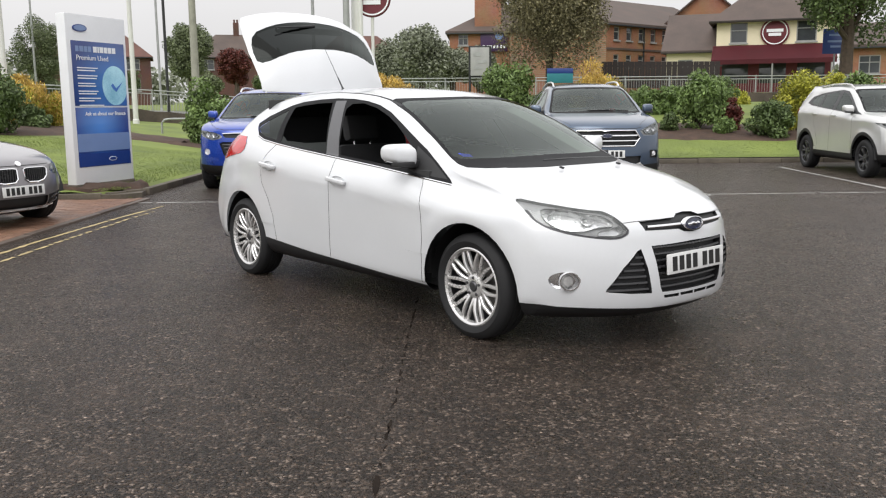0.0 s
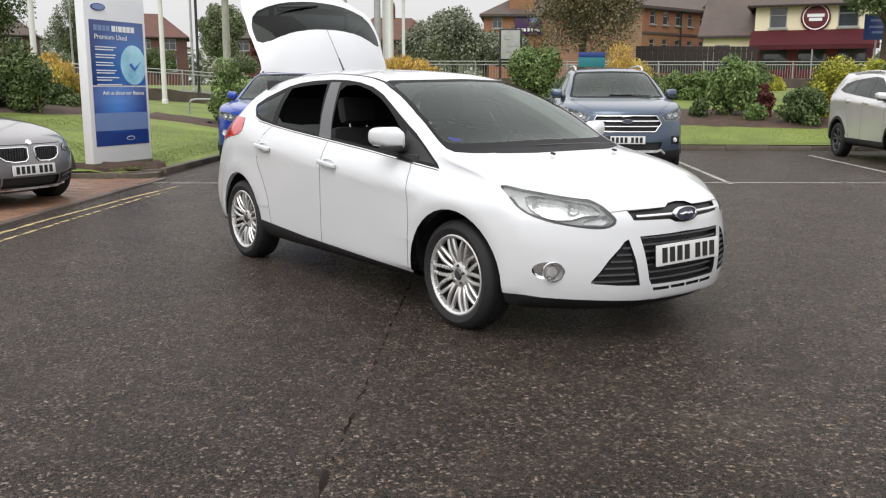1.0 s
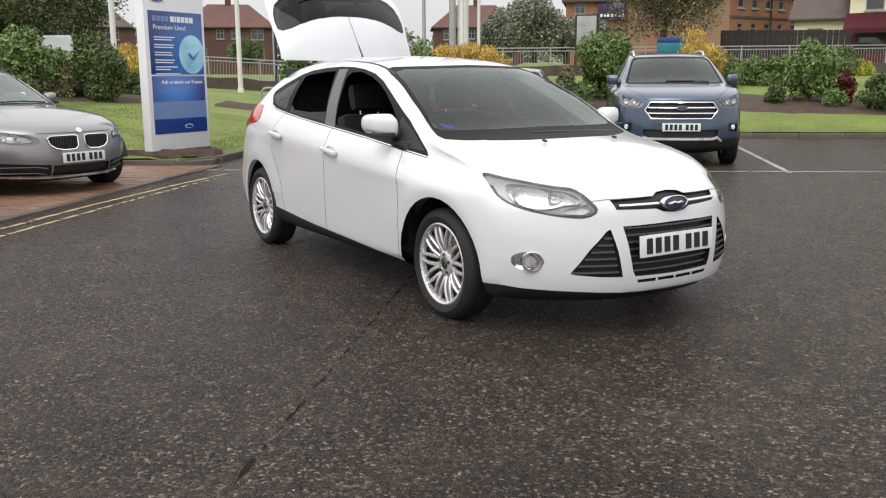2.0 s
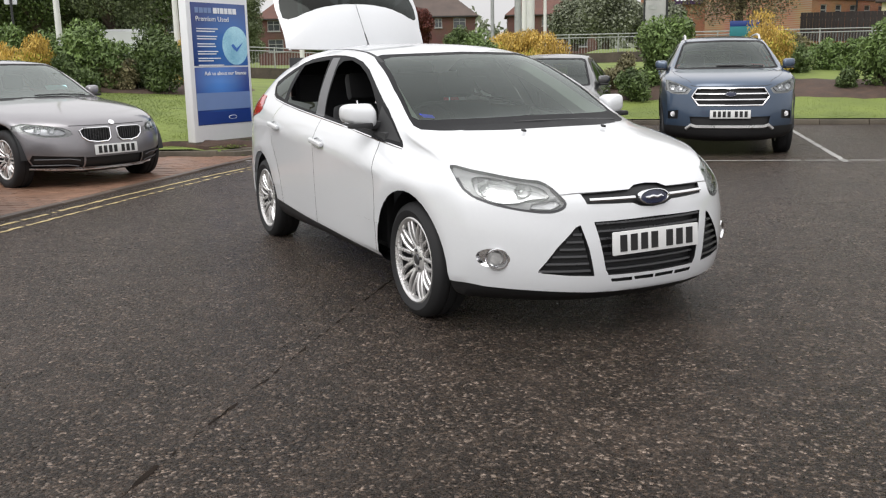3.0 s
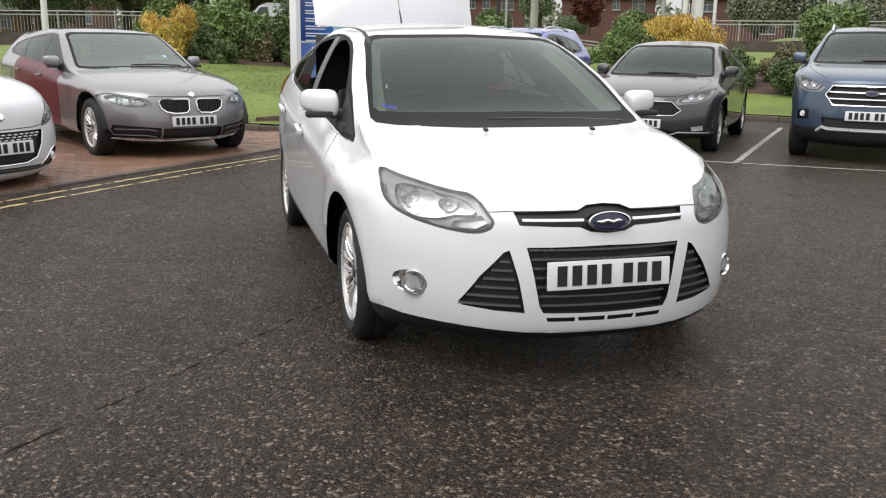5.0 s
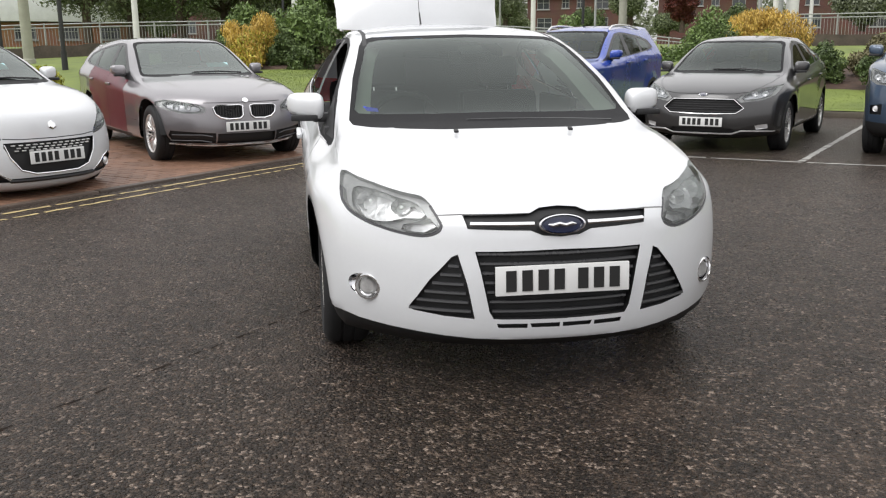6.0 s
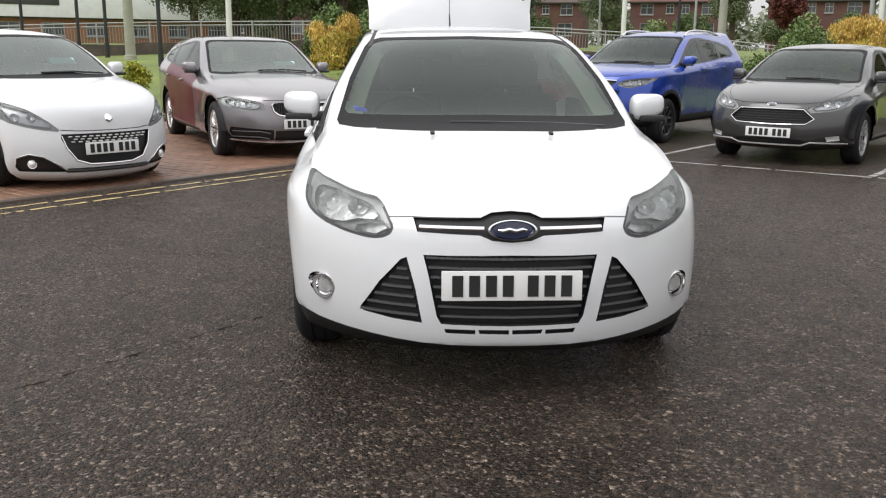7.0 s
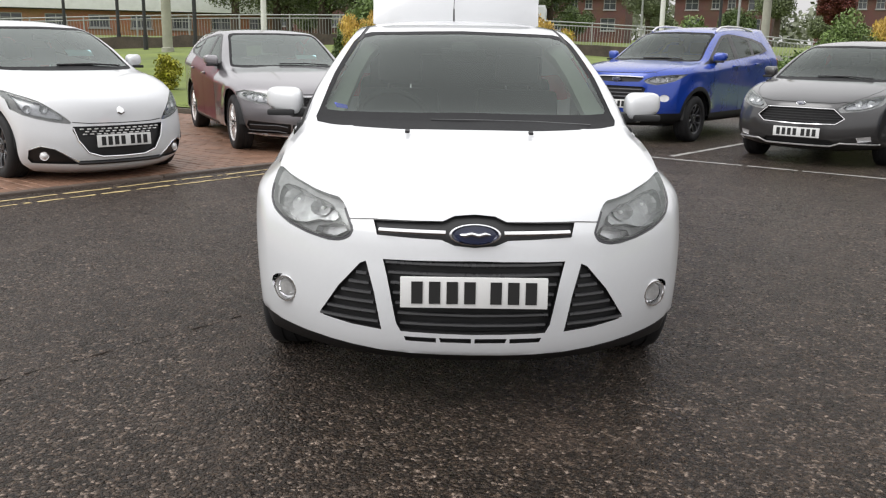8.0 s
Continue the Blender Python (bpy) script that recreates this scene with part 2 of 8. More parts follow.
def lathe(bm, prof, n=32, m=None, closed=False):
    """Turns a profile of (radius, height) round the local z axis."""
    m = m or Matrix()
    rings = []
    for r, h in prof:
        rings.append([bm.verts.new(m @ Vector((r * math.cos(2 * math.pi * i / n), r * math.sin(2 * math.pi * i / n), h))) for i in range(n)])
    pairs = list(zip(rings, rings[1:])) + ([(rings[-1], rings[0])] if closed else [])
    for a, b in pairs:
        for i in range(n):
            bm.faces.new((a[i], a[(i + 1) % n], b[(i + 1) % n], b[i]))
    return bm


def tube(bm, pts, r, n=8, caps=True):
    """A round bar along points; r is one radius or one for each point."""
    pts = [Vector(p) for p in pts]
    rs = r if isinstance(r, (list, tuple)) else [r] * len(pts)
    rings, up = [], None
    for i, p in enumerate(pts):
        d = (pts[min(i + 1, len(pts) - 1)] - pts[max(i - 1, 0)]).normalized()
        side = d.orthogonal().normalized() if up is None else (up - d * up.dot(d)).normalized()
        up = side
        w = d.cross(side)
        rings.append([bm.verts.new(p + rs[i] * (math.cos(2 * math.pi * k / n) * side + math.sin(2 * math.pi * k / n) * w)) for k in range(n)])
    for a, b in zip(rings, rings[1:]):
        for k in range(n):
            bm.faces.new((a[k], a[(k + 1) % n], b[(k + 1) % n], b[k]))
    if caps:
        bm.faces.new(rings[0][::-1])
        bm.faces.new(rings[-1])
    return bm


def slab(bm, poly, d0, d1, axes=(0, 1), m=None):
    """A flat outline given in two axes, with thickness from d0 to d1 along the third."""
    m = m or Matrix()
    k = 3 - sum(axes)

    def put(p, d):
        v = [0, 0, 0]
        v[axes[0]], v[axes[1]], v[k] = p[0], p[1], d
        return bm.verts.new(m @ Vector(v))

    a, b = [put(p, d0) for p in poly], [put(p, d1) for p in poly]
    n = len(poly)
    bm.faces.new(a[::-1])
    bm.faces.new(b)
    for i in range(n):
        bm.faces.new((a[i], a[(i + 1) % n], b[(i + 1) % n], b[i]))
    bmesh.ops.recalc_face_normals(bm, faces=bm.faces[:])
    return bm


def curve(xs, ys):
    """A smooth function through points."""
    xs, ys = np.array(xs, float), np.array(ys, float)
    h, d = np.diff(xs), np.diff(ys) / np.diff(xs)
    m = np.r_[d[0], (d[:-1] * h[1:] + d[1:] * h[:-1]) / (h[:-1] + h[1:]), d[-1]]
    flat = np.r_[False, d[:-1] * d[1:] <= 0, False]
    m[flat] = 0

    def f(x):
        x = np.clip(x, xs[0], xs[-1])
        i = np.clip(np.searchsorted(xs, x) - 1, 0, len(h) - 1)
        t = (x - xs[i]) / h[i]
        return (2 * t**3 - 3 * t**2 + 1) * ys[i] + (t**3 - 2 * t**2 + t) * h[i] * m[i] + (3 * t**2 - 2 * t**3) * ys[i + 1] + (t**3 - t**2) * h[i] * m[i + 1]

    return f


def closed_spline(P, k):
    """k samples for each stretch of a closed smooth line through the points P."""
    P = np.array(P, float)
    h = np.linalg.norm(np.roll(P, -1, 0) - P, axis=1)
    d = (np.roll(P, -1, 0) - P) / h[:, None]
    hp, dp = np.roll(h, 1), np.roll(d, 1, 0)
    m = (dp * h[:, None] + d * hp[:, None]) / (h + hp)[:, None]
    out = []
    for i in range(len(P)):
        j = (i + 1) % len(P)
        for t in np.arange(k) / k:
            out.append((2 * t**3 - 3 * t**2 + 1) * P[i] + (t**3 - 2 * t**2 + t) * h[i] * m[i] + (3 * t**2 - 2 * t**3) * P[j] + (t**3 - t**2) * h[i] * m[j])
    return np.array(out)


def inside(p, poly):
    x, y = p
    c = False
    for (x0, y0), (x1, y1) in zip(poly, poly[1:] + poly[:1]):
        if (y0 > y) != (y1 > y) and x < (x1 - x0) * (y - y0) / (y1 - y0) + x0:
            c = not c
    return c


def ribbon(line, w):
    """A thin strip round an open line, as an outline."""
    L, R = [], []
    for i, p in enumerate(line):
        a, b = Vector(line[max(i - 1, 0)]), Vector(line[min(i + 1, len(line) - 1)])
        d = (b - a).normalized()
        q = Vector((-d.y, d.x)) * w / 2
        L.append(tuple(Vector(p) + q))
        R.append(tuple(Vector(p) - q))
    return L + R[::-1]


def ring(cx, cy, rx, ry, n=20, tilt=0.0):
    c, s = math.cos(tilt), math.sin(tilt)
    return [(cx + rx * math.cos(a) * c - ry * math.sin(a) * s, cy + rx * math.cos(a) * s + ry * math.sin(a) * c) for a in (2 * math.pi * i / n for i in range(n))]


# ---- car bodies: half a shell between a centre line and an edge line, cut into panels along their real outlines ----
SIDE, FRONT, TOP = (0, 2), (1, 2), (0, 1)


class Shell:
    def __init__(self, centre, edge, width, hubs=(1.324, -1.324), spine=0.45, crown=2.6, k=4):
        s = closed_spline([(*c, *e) for c, e in zip(centre, edge)], k)
        tops = [0, 0.14, 0.28, 0.42, 0.55, 0.67, 0.78, 0.87, 0.94, 1.0]
        sides = [0.03, 0.07, 0.12, 0.17, 0.22, 0.27, 0.32, 0.37, 0.42, 0.47, 0.52, 0.58, 0.64, 0.70, 0.77, 0.84, 0.92, 1.0]
        bm = self.bm = BM()
        rows = []
        for cx, cz, ex, ey, ez in s:
            row = []
            for v in tops:
                f = v**crown
                row.append(bm.verts.new((cx + (ex - cx) * f, ey * v, cz + (ez - cz) * f)))
            tx = min(max(ex, hubs[1]), hubs[0])
            gap = float(width(ex, ez)) - ey
            for q in sides:
                x, z = ex + (tx - ex) * q, ez + (spine - ez) * q
                row.append(bm.verts.new((x, float(width(x, z)) - gap * (1 - q) ** 9, z)))
            rows.append(row)
        for a, b in zip(rows, rows[1:] + rows[:1]):
            for j in range(len(a) - 1):
                bm.faces.new((a[j], a[j + 1], b[j + 1], b[j]))
        bmesh.ops.remove_doubles(bm, verts=bm.verts[:], dist=1e-5)
        bm.normal_update()
        if sum(f.normal.y for f in bm.faces) < 0:
            bmesh.ops.reverse_faces(bm, faces=bm.faces[:])
        bm.normal_update()
        self.feat = []

    def cut(self, tag, poly, axes, where):
        """Cuts an outline, seen along one axis, into the shell; the faces inside will bear the tag. Later cuts win."""
        bm = self.bm
        poly = [tuple(p) for p in poly]
        a0, a1 = axes
        L0, H0, L1, H1 = min(p[0] for p in poly), max(p[0] for p in poly), min(p[1] for p in poly), max(p[1] for p in poly)

        def span(f):
            u, w = [v.co[a0] for v in f.verts], [v.co[a1] for v in f.verts]
            return min(u), max(u), min(w), max(w)

        near = {}
        for f in bm.faces:
            s = span(f)
            if s[1] >= L0 and s[0] <= H0 and s[3] >= L1 and s[2] <= H1 and where(f.calc_center_median(), f.normal):
                near[f] = s
        for p, q in zip(poly, poly[1:] + poly[:1]):
            d = Vector(q) - Vector(p)
            if d.length < 1e-6:
                continue
            lo0, hi0, lo1, hi1 = min(p[0], q[0]) - 1e-4, max(p[0], q[0]) + 1e-4, min(p[1], q[1]) - 1e-4, max(p[1], q[1]) + 1e-4
            fs = [f for f, s in near.items() if not (s[1] < lo0 or s[0] > hi0 or s[3] < lo1 or s[2] > hi1)]
            if not fs:
                continue
            co, no = Vector((0, 0, 0)), Vector((0, 0, 0))
            co[a0], co[a1], no[a0], no[a1] = p[0], p[1], -d.y, d.x
            geom = list({*fs, *(e for f in fs for e in f.edges), *(v for f in fs for v in f.verts)})
            for f in fs:
                del near[f]
            r = bmesh.ops.bisect_plane(bm, geom=geom, plane_co=co, plane_no=no, dist=1e-5)
            for f in r["geom"]:
                if isinstance(f, bmesh.types.BMFace) and f.is_valid:
                    f.normal_update()
                    near[f] = span(f)
        self.feat.append((tag, poly, axes, where))

    def sort(self, whole="body"):
        """Shares the faces out among the tags."""
        bm = self.bm
        bm.normal_update()
        self.tags = {}
        boxes = [(min(p[0] for p in f[1]), max(p[0] for p in f[1]), min(p[1] for p in f[1]), max(p[1] for p in f[1])) for f in self.feat]
        for f in bm.faces:
            c, got = f.calc_center_median(), whole
            for (tag, poly, axes, where), (l0, h0, l1, h1) in zip(reversed(self.feat), reversed(boxes)):
                x, y = c[axes[0]], c[axes[1]]
                if l0 <= x <= h0 and l1 <= y <= h1 and where(c, f.normal) and inside((x, y), poly):
                    got = tag
                    break
            self.tags.setdefault(got, []).append(f)

    def emit(self, name, tags, material, parent, label="", both=True, push=0.0, along=None, skirt=False, at=None, thick=0.0, flip=False):
        """Makes one part of both halves, or two parts, left and right; push moves it inwards, skirt closes the step."""
        faces = [f for t in (tags if isinstance(tags, (list, tuple)) else [tags]) for f in self.tags.get(t, [])]
        if not faces:
            return []
        made = []
        for halves in ([(1, -1)] if both else [(1,), (-1,)]):
            verts, norms, polys = [], [], []
            index = {}

            def put(v, sgn, depth):
                key = (v.index if abs(v.co.y) > 1e-6 or True else v.index, sgn, depth > 0)
                if abs(v.co.y) < 1e-6:
                    key = (v.index, 1, depth > 0)
                if key not in index:
                    d = Vector(along) if along is not None else -v.normal
                    c = v.co + d * depth
                    index[key] = len(verts)
                    verts.append((c.x, c.y * sgn, c.z))
                    norms.append((v.normal.x, v.normal.y * sgn, v.normal.z))
                return index[key]

            self.bm.verts.index_update()
            fset = set(faces)
            for sgn in halves:
                for f in faces:
                    ids = [put(v, sgn, push) for v in f.verts]
                    if len(set(ids)) == len(ids):
                        polys.append(ids if sgn > 0 else ids[::-1])
                    if thick:
                        ids = [put(v, sgn, push + thick) for v in f.verts]
                        polys.append(ids[::-1] if sgn > 0 else ids)
                if skirt or thick:
                    lo, hi = (push, push + thick) if thick else (0.0, push)
                    for f in faces:
                        for e in f.edges:
                            if sum(g in fset for g in e.link_faces) == 1 and not all(abs(v.co.y) < 1e-6 for v in e.verts):
                                a, b = e.verts
                                q = [put(a, sgn, lo), put(b, sgn, lo), put(b, sgn, hi), put(a, sgn, hi)]
                                if len(set(q)) == 4:
                                    polys.append(q)
            me = bpy.data.meshes.new(name)
            me.from_pydata(verts, [], polys)
            me.validate()
            me.shade_smooth()
            if not skirt and not thick:
                me.normals_split_custom_set_from_vertices(norms)
            else:
                me.set_sharp_from_angle(angle=radians(30))
            me.materials.append(material)
            ob = new(name, me)
            ob.parent = parent
            if at is not None:
                ob.matrix_basis = at
            made.append(tagged(ob, label))
        return made


def tyre_profile(R, rim, w):
    h = w / 2
    return [(rim - 0.012, -h * 0.78), (rim + 0.006, -h * 0.92), (rim + (R - rim) * 0.45, -h), (R - 0.028, -h * 0.93), (R - 0.008, -h * 0.80), (R, -h * 0.62), (R, -h * 0.30),
            (R - 0.006, -h * 0.28), (R - 0.006, -h * 0.20), (R, -h * 0.18), (R, h * 0.18), (R - 0.006, h * 0.20), (R - 0.006, h * 0.28), (R, h * 0.30), (R, h * 0.62), (R - 0.008, h * 0.80), (R - 0.028, h * 0.93),
            (rim + (R - rim) * 0.45, h), (rim + 0.006, h * 0.92), (rim - 0.012, h * 0.78)]


def spoke(bm, a0, a1, r0, r1, w0, w1, y0, y1, t=0.02, bow=0.012):
    """One tapered, slightly arched spoke in the wheel's plane, from angle a0 at the hub to a1 at the rim."""
    n = 5
    rows = []
    for i in range(n + 1):
        q = i / n
        a, r, w = a0 + (a1 - a0) * q, r0 + (r1 - r0) * q, w0 + (w1 - w0) * q
        y = y0 + (y1 - y0) * q + bow * math.sin(math.pi * q)
        c, s = math.cos(a), math.sin(a)
        px, pz = r * c, r * s
        row = []
        for dw, dy in ((-0.5, -t), (-0.5, -0.006), (-0.28, 0), (0.28, 0), (0.5, -0.006), (0.5, -t)):
            row.append(bm.verts.new((px - s * w * dw, pz + c * w * dw, y + dy)))
        rows.append(row)
    for p, q in zip(rows, rows[1:]):
        for j in range(5):
            bm.faces.new((p[j], p[j + 1], q[j + 1], q[j]))


def make_wheels(car, hubs, track, R, rim, w, style, alloy, zc=None):
    """Four wheels: each a barrel that carries its tyre, rim, disc and hub cap. The wheel's local z points outwards."""
    zc = zc or R - 0.008
    face = w * 0.40
    b = lathe(BM(), [(0.05, -w * 0.3), (rim - 0.03, -w * 0.42), (rim - 0.015, -w * 0.1), (rim - 0.022, face - 0.02), (rim - 0.004, face)], 40)
    barrel = mesh_from(b, "wheel")
    barrel.materials.append(M["dark_alloy"])
    ty = mesh_from(lathe(BM(), tyre_profile(R, rim, w), 56), "tyre", 40)
    ty.materials.append(M["rubber"])
    b = lathe(BM(), [(rim - 0.024, face - 0.022), (rim - 0.020, face + 0.002), (rim - 0.008, face + 0.010), (rim + 0.004, face + 0.004), (rim + 0.002, face - 0.012)], 48)
    if style == "multi":
        for i in range(10):
            a = 2 * math.pi * i / 10
            for sg in (-1, 1):
                spoke(b, a + sg * 0.05, a + sg * 0.225, 0.058, rim - 0.018, 0.022, 0.017, face - 0.028, face - 0.004)
        hub_r = 0.066
    elif style == "five":
        for i in range(5):
            a = 2 * math.pi * i / 5 + math.pi / 2
            for sg in (-1, 1):
                spoke(b, a + sg * 0.16, a + sg * 0.25, 0.06, rim - 0.016, 0.045, 0.040, face - 0.03, face - 0.002)
        hub_r = 0.075
    elif style == "ten":
        for i in range(5):
            a = 2 * math.pi * i / 5 + math.pi / 2
            for sg in (-1, 1):
                spoke(b, a + sg * 0.10, a + sg * 0.36, 0.06, rim - 0.016, 0.036, 0.030, face - 0.03, face - 0.002)
        hub_r = 0.07
    else:
        for i in range(7):
            a = 2 * math.pi * i / 7 + math.pi / 2
            spoke(b, a, a, 0.06, rim - 0.016, 0.055, 0.075, face - 0.03, face - 0.002)
        hub_r = 0.075
    lathe(b, [(hub_r, face - 0.04), (hub_r, face - 0.020), (hub_r * 0.8, face - 0.014), (0.034, face - 0.014), (0.030, face - 0.02)], 30)
    rm = mesh_from(b, "rim", 30)
    rm.materials.append(alloy)
    b = lathe(BM(), [(0.0, face - 0.008), (0.024, face - 0.009), (0.030, face - 0.014), (0.031, face - 0.022)], 20)
    for i in range(5):
        a = 2 * math.pi * i / 5
        lathe(b, [(0.0, face - 0.008), (0.009, face - 0.008), (0.010, face - 0.03)], 6, Matrix.Translation((0.050 * math.cos(a), 0.050 * math.sin(a), 0)))
    cap = mesh_from(b, "hub_cap")
    cap.materials.append(M["dark_alloy"])
    dk = mesh_from(lathe(BM(), [(0.06, 0.0), (0.14, 0.0), (0.142, -0.02), (0.06, -0.02)], 36, Matrix.Translation((0, 0, -0.0))), "brake_disc")
    dk.materials.append(M["disc"])
    for hx in hubs:
        for sg in (1, -1):
            m = pose(hx, sg * track, zc, -90 if sg > 0 else 90, 0, 0) @ pose(0, 0, 0, 0, 0, 17 * (hx > 0) + 31 * (sg > 0))
            wh = piece("wheel", barrel, car, m)
            for nm, me in (("tyre", ty), ("rim", rm), ("hub_cap", cap), ("brake_disc", dk)):
                piece(nm, me, wh)


def number_plate(car, x, z, w=0.52, h=0.111, tilt=0, bars=7, y=0.0, name="number_plate"):
    """A white plate whose characters stand as plain dark bars."""
    m = pose(x, y, z, 0, tilt, 0)
    p = part(name, box(BM(), (0, 0, 0), (0.012, w, h), 0.004), M["plate_white"], car, "white number plate", at=m)
    total = 0.062 * bars + 0.03
    me = mesh_from(box(BM(), (0.0075, 0, 0), (0.003, 0.040 * w / 0.52, 0.079 * h / 0.111)), "plate_bar", 0)
    me.materials.append(M["ink"])
    for i in range(bars):
        yy = -total / 2 + 0.031 + 0.062 * i + (0.03 if i >= 4 else 0)
        piece("plate_bar", me, p, pose(0, yy * w / 0.52, 0))
    return p


def seat(car, x, y, z, m="fabric", rest=True):
    """A car seat: cushion, backrest and headrest on two chrome stalks."""
    s = part("seat", box(BM(), (x, y, z + 0.10), (0.50, 0.50, 0.20), 0.06), M[m], car)
    b = box(BM(), (0, 0, 0.31), (0.14, 0.50, 0.64), 0.06)
    part("backrest", b, M[m], s, at=pose(x - 0.27, y, z + 0.10, 0, -14, 0))
    part("headrest", box(BM(), (0, 0, 0.75), (0.10, 0.27, 0.19), 0.045), M[m], s, at=pose(x - 0.27, y, z + 0.10, 0, -14, 0))
    for sy in (-0.07, 0.07):
        part("headrest_stalk", tube(BM(), [(0, sy, 0.60), (0, sy, 0.70)], 0.007, 8), M["chrome"], s, at=pose(x - 0.27, y, z + 0.10, 0, -14, 0))


def door_mirror(car, x, y, z, paint, sg, w=0.20, h=0.135):
    """A door mirror: painted cap, dark base arm and glass."""
    b = box(BM(), (0, sg * w / 2, 0), (0.12, w, h), 0.052, seg=5)
    for v in b.verts:
        t = (v.co.y * sg) / w
        v.co.z *= 1.06 - 0.22 * t * t
        v.co.x -= 0.05 * t * t
        v.co.z += 0.012 * t - (0.012 if v.co.x > 0.02 else 0)
        if v.co.x > 0:
            v.co.x *= 1.15 - 0.35 * t
    m = part("door_mirror", b, paint, car, at=pose(x, y, z))
    part("mirror_arm", box(BM(), (-0.005, -sg * 0.005, -0.055), (0.10, 0.13, 0.045), 0.014), M["black_plastic"], m)
    part("mirror_glass", box(BM(), (-0.068, sg * w * 0.5, 0.002), (0.006, w * 0.78, h * 0.74), 0.002), M["chrome"], m, at=pose(0, 0, 0, 0, 0, -sg * 4))
    b = box(BM(), (0.035, sg * w * 0.55, -h * 0.46), (0.07, w * 0.72, 0.030), 0.010)
    part("mirror_indicator", b, M["black_plastic"], m)
    return m


def bars_across(bm, ys, z0, x0, h=0.010, d=0.02):
    """Horizontal grille bars that follow the bumper: ys gives the half-width at each height."""
    for z, y0, y1, xa, xb in ys:
        n = 6
        top = []
        for i in range(n + 1):
            t = i / n
            y = y0 + (y1 - y0) * t
            x = xa + (xb - xa) * t**2
            top.append((x, y, z))
        tube(bm, top, h / 2, 6)


# ---- the ground: flat car park, low banks round it, road and distance beyond ----
LOT_N, LOT_W, BAY_Y = 13.05, -4.5, 6.12
bank = curve([0, 2, 4, 10, 20, 45, 80, 140, 400, 3000], [0.10, 0.34, 0.60, 1.05, 1.35, 1.65, 2.6, 3.3, 4.5, 6.0])


def west_edge(x):
    """The kerb between block paving and lawn."""
    return 6.30 + 0.17 * (x - LOT_W) if x > -11.2 else 5.16


def bank_distance(x, y):
    """How far a place lies outside the paved car park."""
    if x >= LOT_W:
        return y - LOT_N
    if y > 6.3:
        dx = LOT_W - x
        return min(math.hypot(dx, 0), y - west_edge(x)) if y < LOT_N + dx else max(y - LOT_N, 0) if x > LOT_W else min(dx, y - west_edge(x)) if y < LOT_N else min(math.hypot(dx, max(0, 0)), y - west_edge(x))
    d = y - west_edge(x)
    return max(min(d, 40), -11.2 - x) if x < -11.2 else d


def ground_z(x, y):
    d = bank_distance(x, y)
    return float(bank(max(d, 0))) if d >= -1e-6 else 0.0


def ticks(a, b, start, grow=1.22):
    out, s = [a], start
    sg = 1 if b > a else -1
    while sg * (b - out[-1]) > s:
        out.append(out[-1] + sg * s)
        s *= grow
    return out + [b]


def sheet(bm, us, vs, place):
    rows = [[bm.verts.new(place(u, v)) for v in vs] for u in us]
    for a, b in zip(rows, rows[1:]):
        for j in range(len(vs) - 1):
            bm.faces.new((a[j], b[j], b[j + 1], a[j + 1]))
    bmesh.ops.recalc_face_normals(bm, faces=bm.faces[:])
    for f in bm.faces:
        if f.normal.z < 0:
            f.normal_flip()
    return bm


M["grass"] = surf("wet_lawn_grass", (0.098, 0.138, 0.025), 0.85, var=0.26, scale=0.9, fine=60, bump=0.14, tint=(0.152, 0.190, 0.038))
M["soil"] = surf("bark_mulch_soil", (0.060, 0.036, 0.025), 0.9, var=0.5, scale=4, fine=38, bump=0.9)
M["far_land"] = surf("far_ground", (0.10, 0.11, 0.06), 0.9, var=0.3, scale=0.02, fine=0.4)
M["road"] = surf("road_asphalt", (0.11, 0.105, 0.10), 0.6, var=0.2, scale=0.4, fine=30, bump=0.1)
M["kerb"] = surf("concrete_kerb", (0.105, 0.088, 0.066), 0.75, var=0.45, scale=3, fine=40, bump=0.2, objects=0.15)
M["line_white"] = surf("worn_white_line", (0.30, 0.29, 0.27), 0.5, var=0.35, scale=5, fine=60, bump=0.1)
M["line_yellow"] = surf("worn_yellow_line", (0.37, 0.285, 0.135), 0.6, var=0.5, scale=6, fine=60, bump=0.1)
M["block"] = surf("red_block_paving", (0.190, 0.104, 0.066), 0.50, var=0.30, scale=3, fine=50, bump=0.25, objects=0.14)
M["joint"] = surf("sandy_joint", (0.115, 0.070, 0.046), 0.8, var=0.3, scale=5, fine=60, bump=0.2)

east = ticks(LOT_W, 2500, 1.0)
west = ticks(LOT_W, -2500, 0.8)
north = ticks(0, 3000, 0.45)
# one sheet to the horizon: flat under the car park, banked north and west of it
xs_all = sorted(set(west + east))
ys_all = sorted(set(ticks(-6, -2500, 2.0) + ticks(-6, LOT_N, 0.6, 1.0) + [LOT_N + 0.02] + ticks(LOT_N + 0.04, 3000, 0.8)))
tagged(part("ground", sheet(BM(), xs_all, ys_all, lambda x, y: (x, y, ground_z(x, y) - (0.10 if bank_distance(x, y) >= -1e-6 else 0.0))), M["asphalt"]), "dark wet asphalt of the car park, gritty and worn", "ground", kind="structure")
lawn = BM()
sheet(lawn, east[:-6], north[:-4], lambda x, v: (x, LOT_N + v, ground_z(x, LOT_N + v) + 0.02))
tagged(part("lawn_north", lawn, M["grass"]), "bright green mown grass bank beside the bays", "lawn", kind="structure")
lawn = BM()
sheet(lawn, west[:-6], north[:-4], lambda x, v: (x, west_edge(x) + v, ground_z(x, west_edge(x) + v) + 0.02))
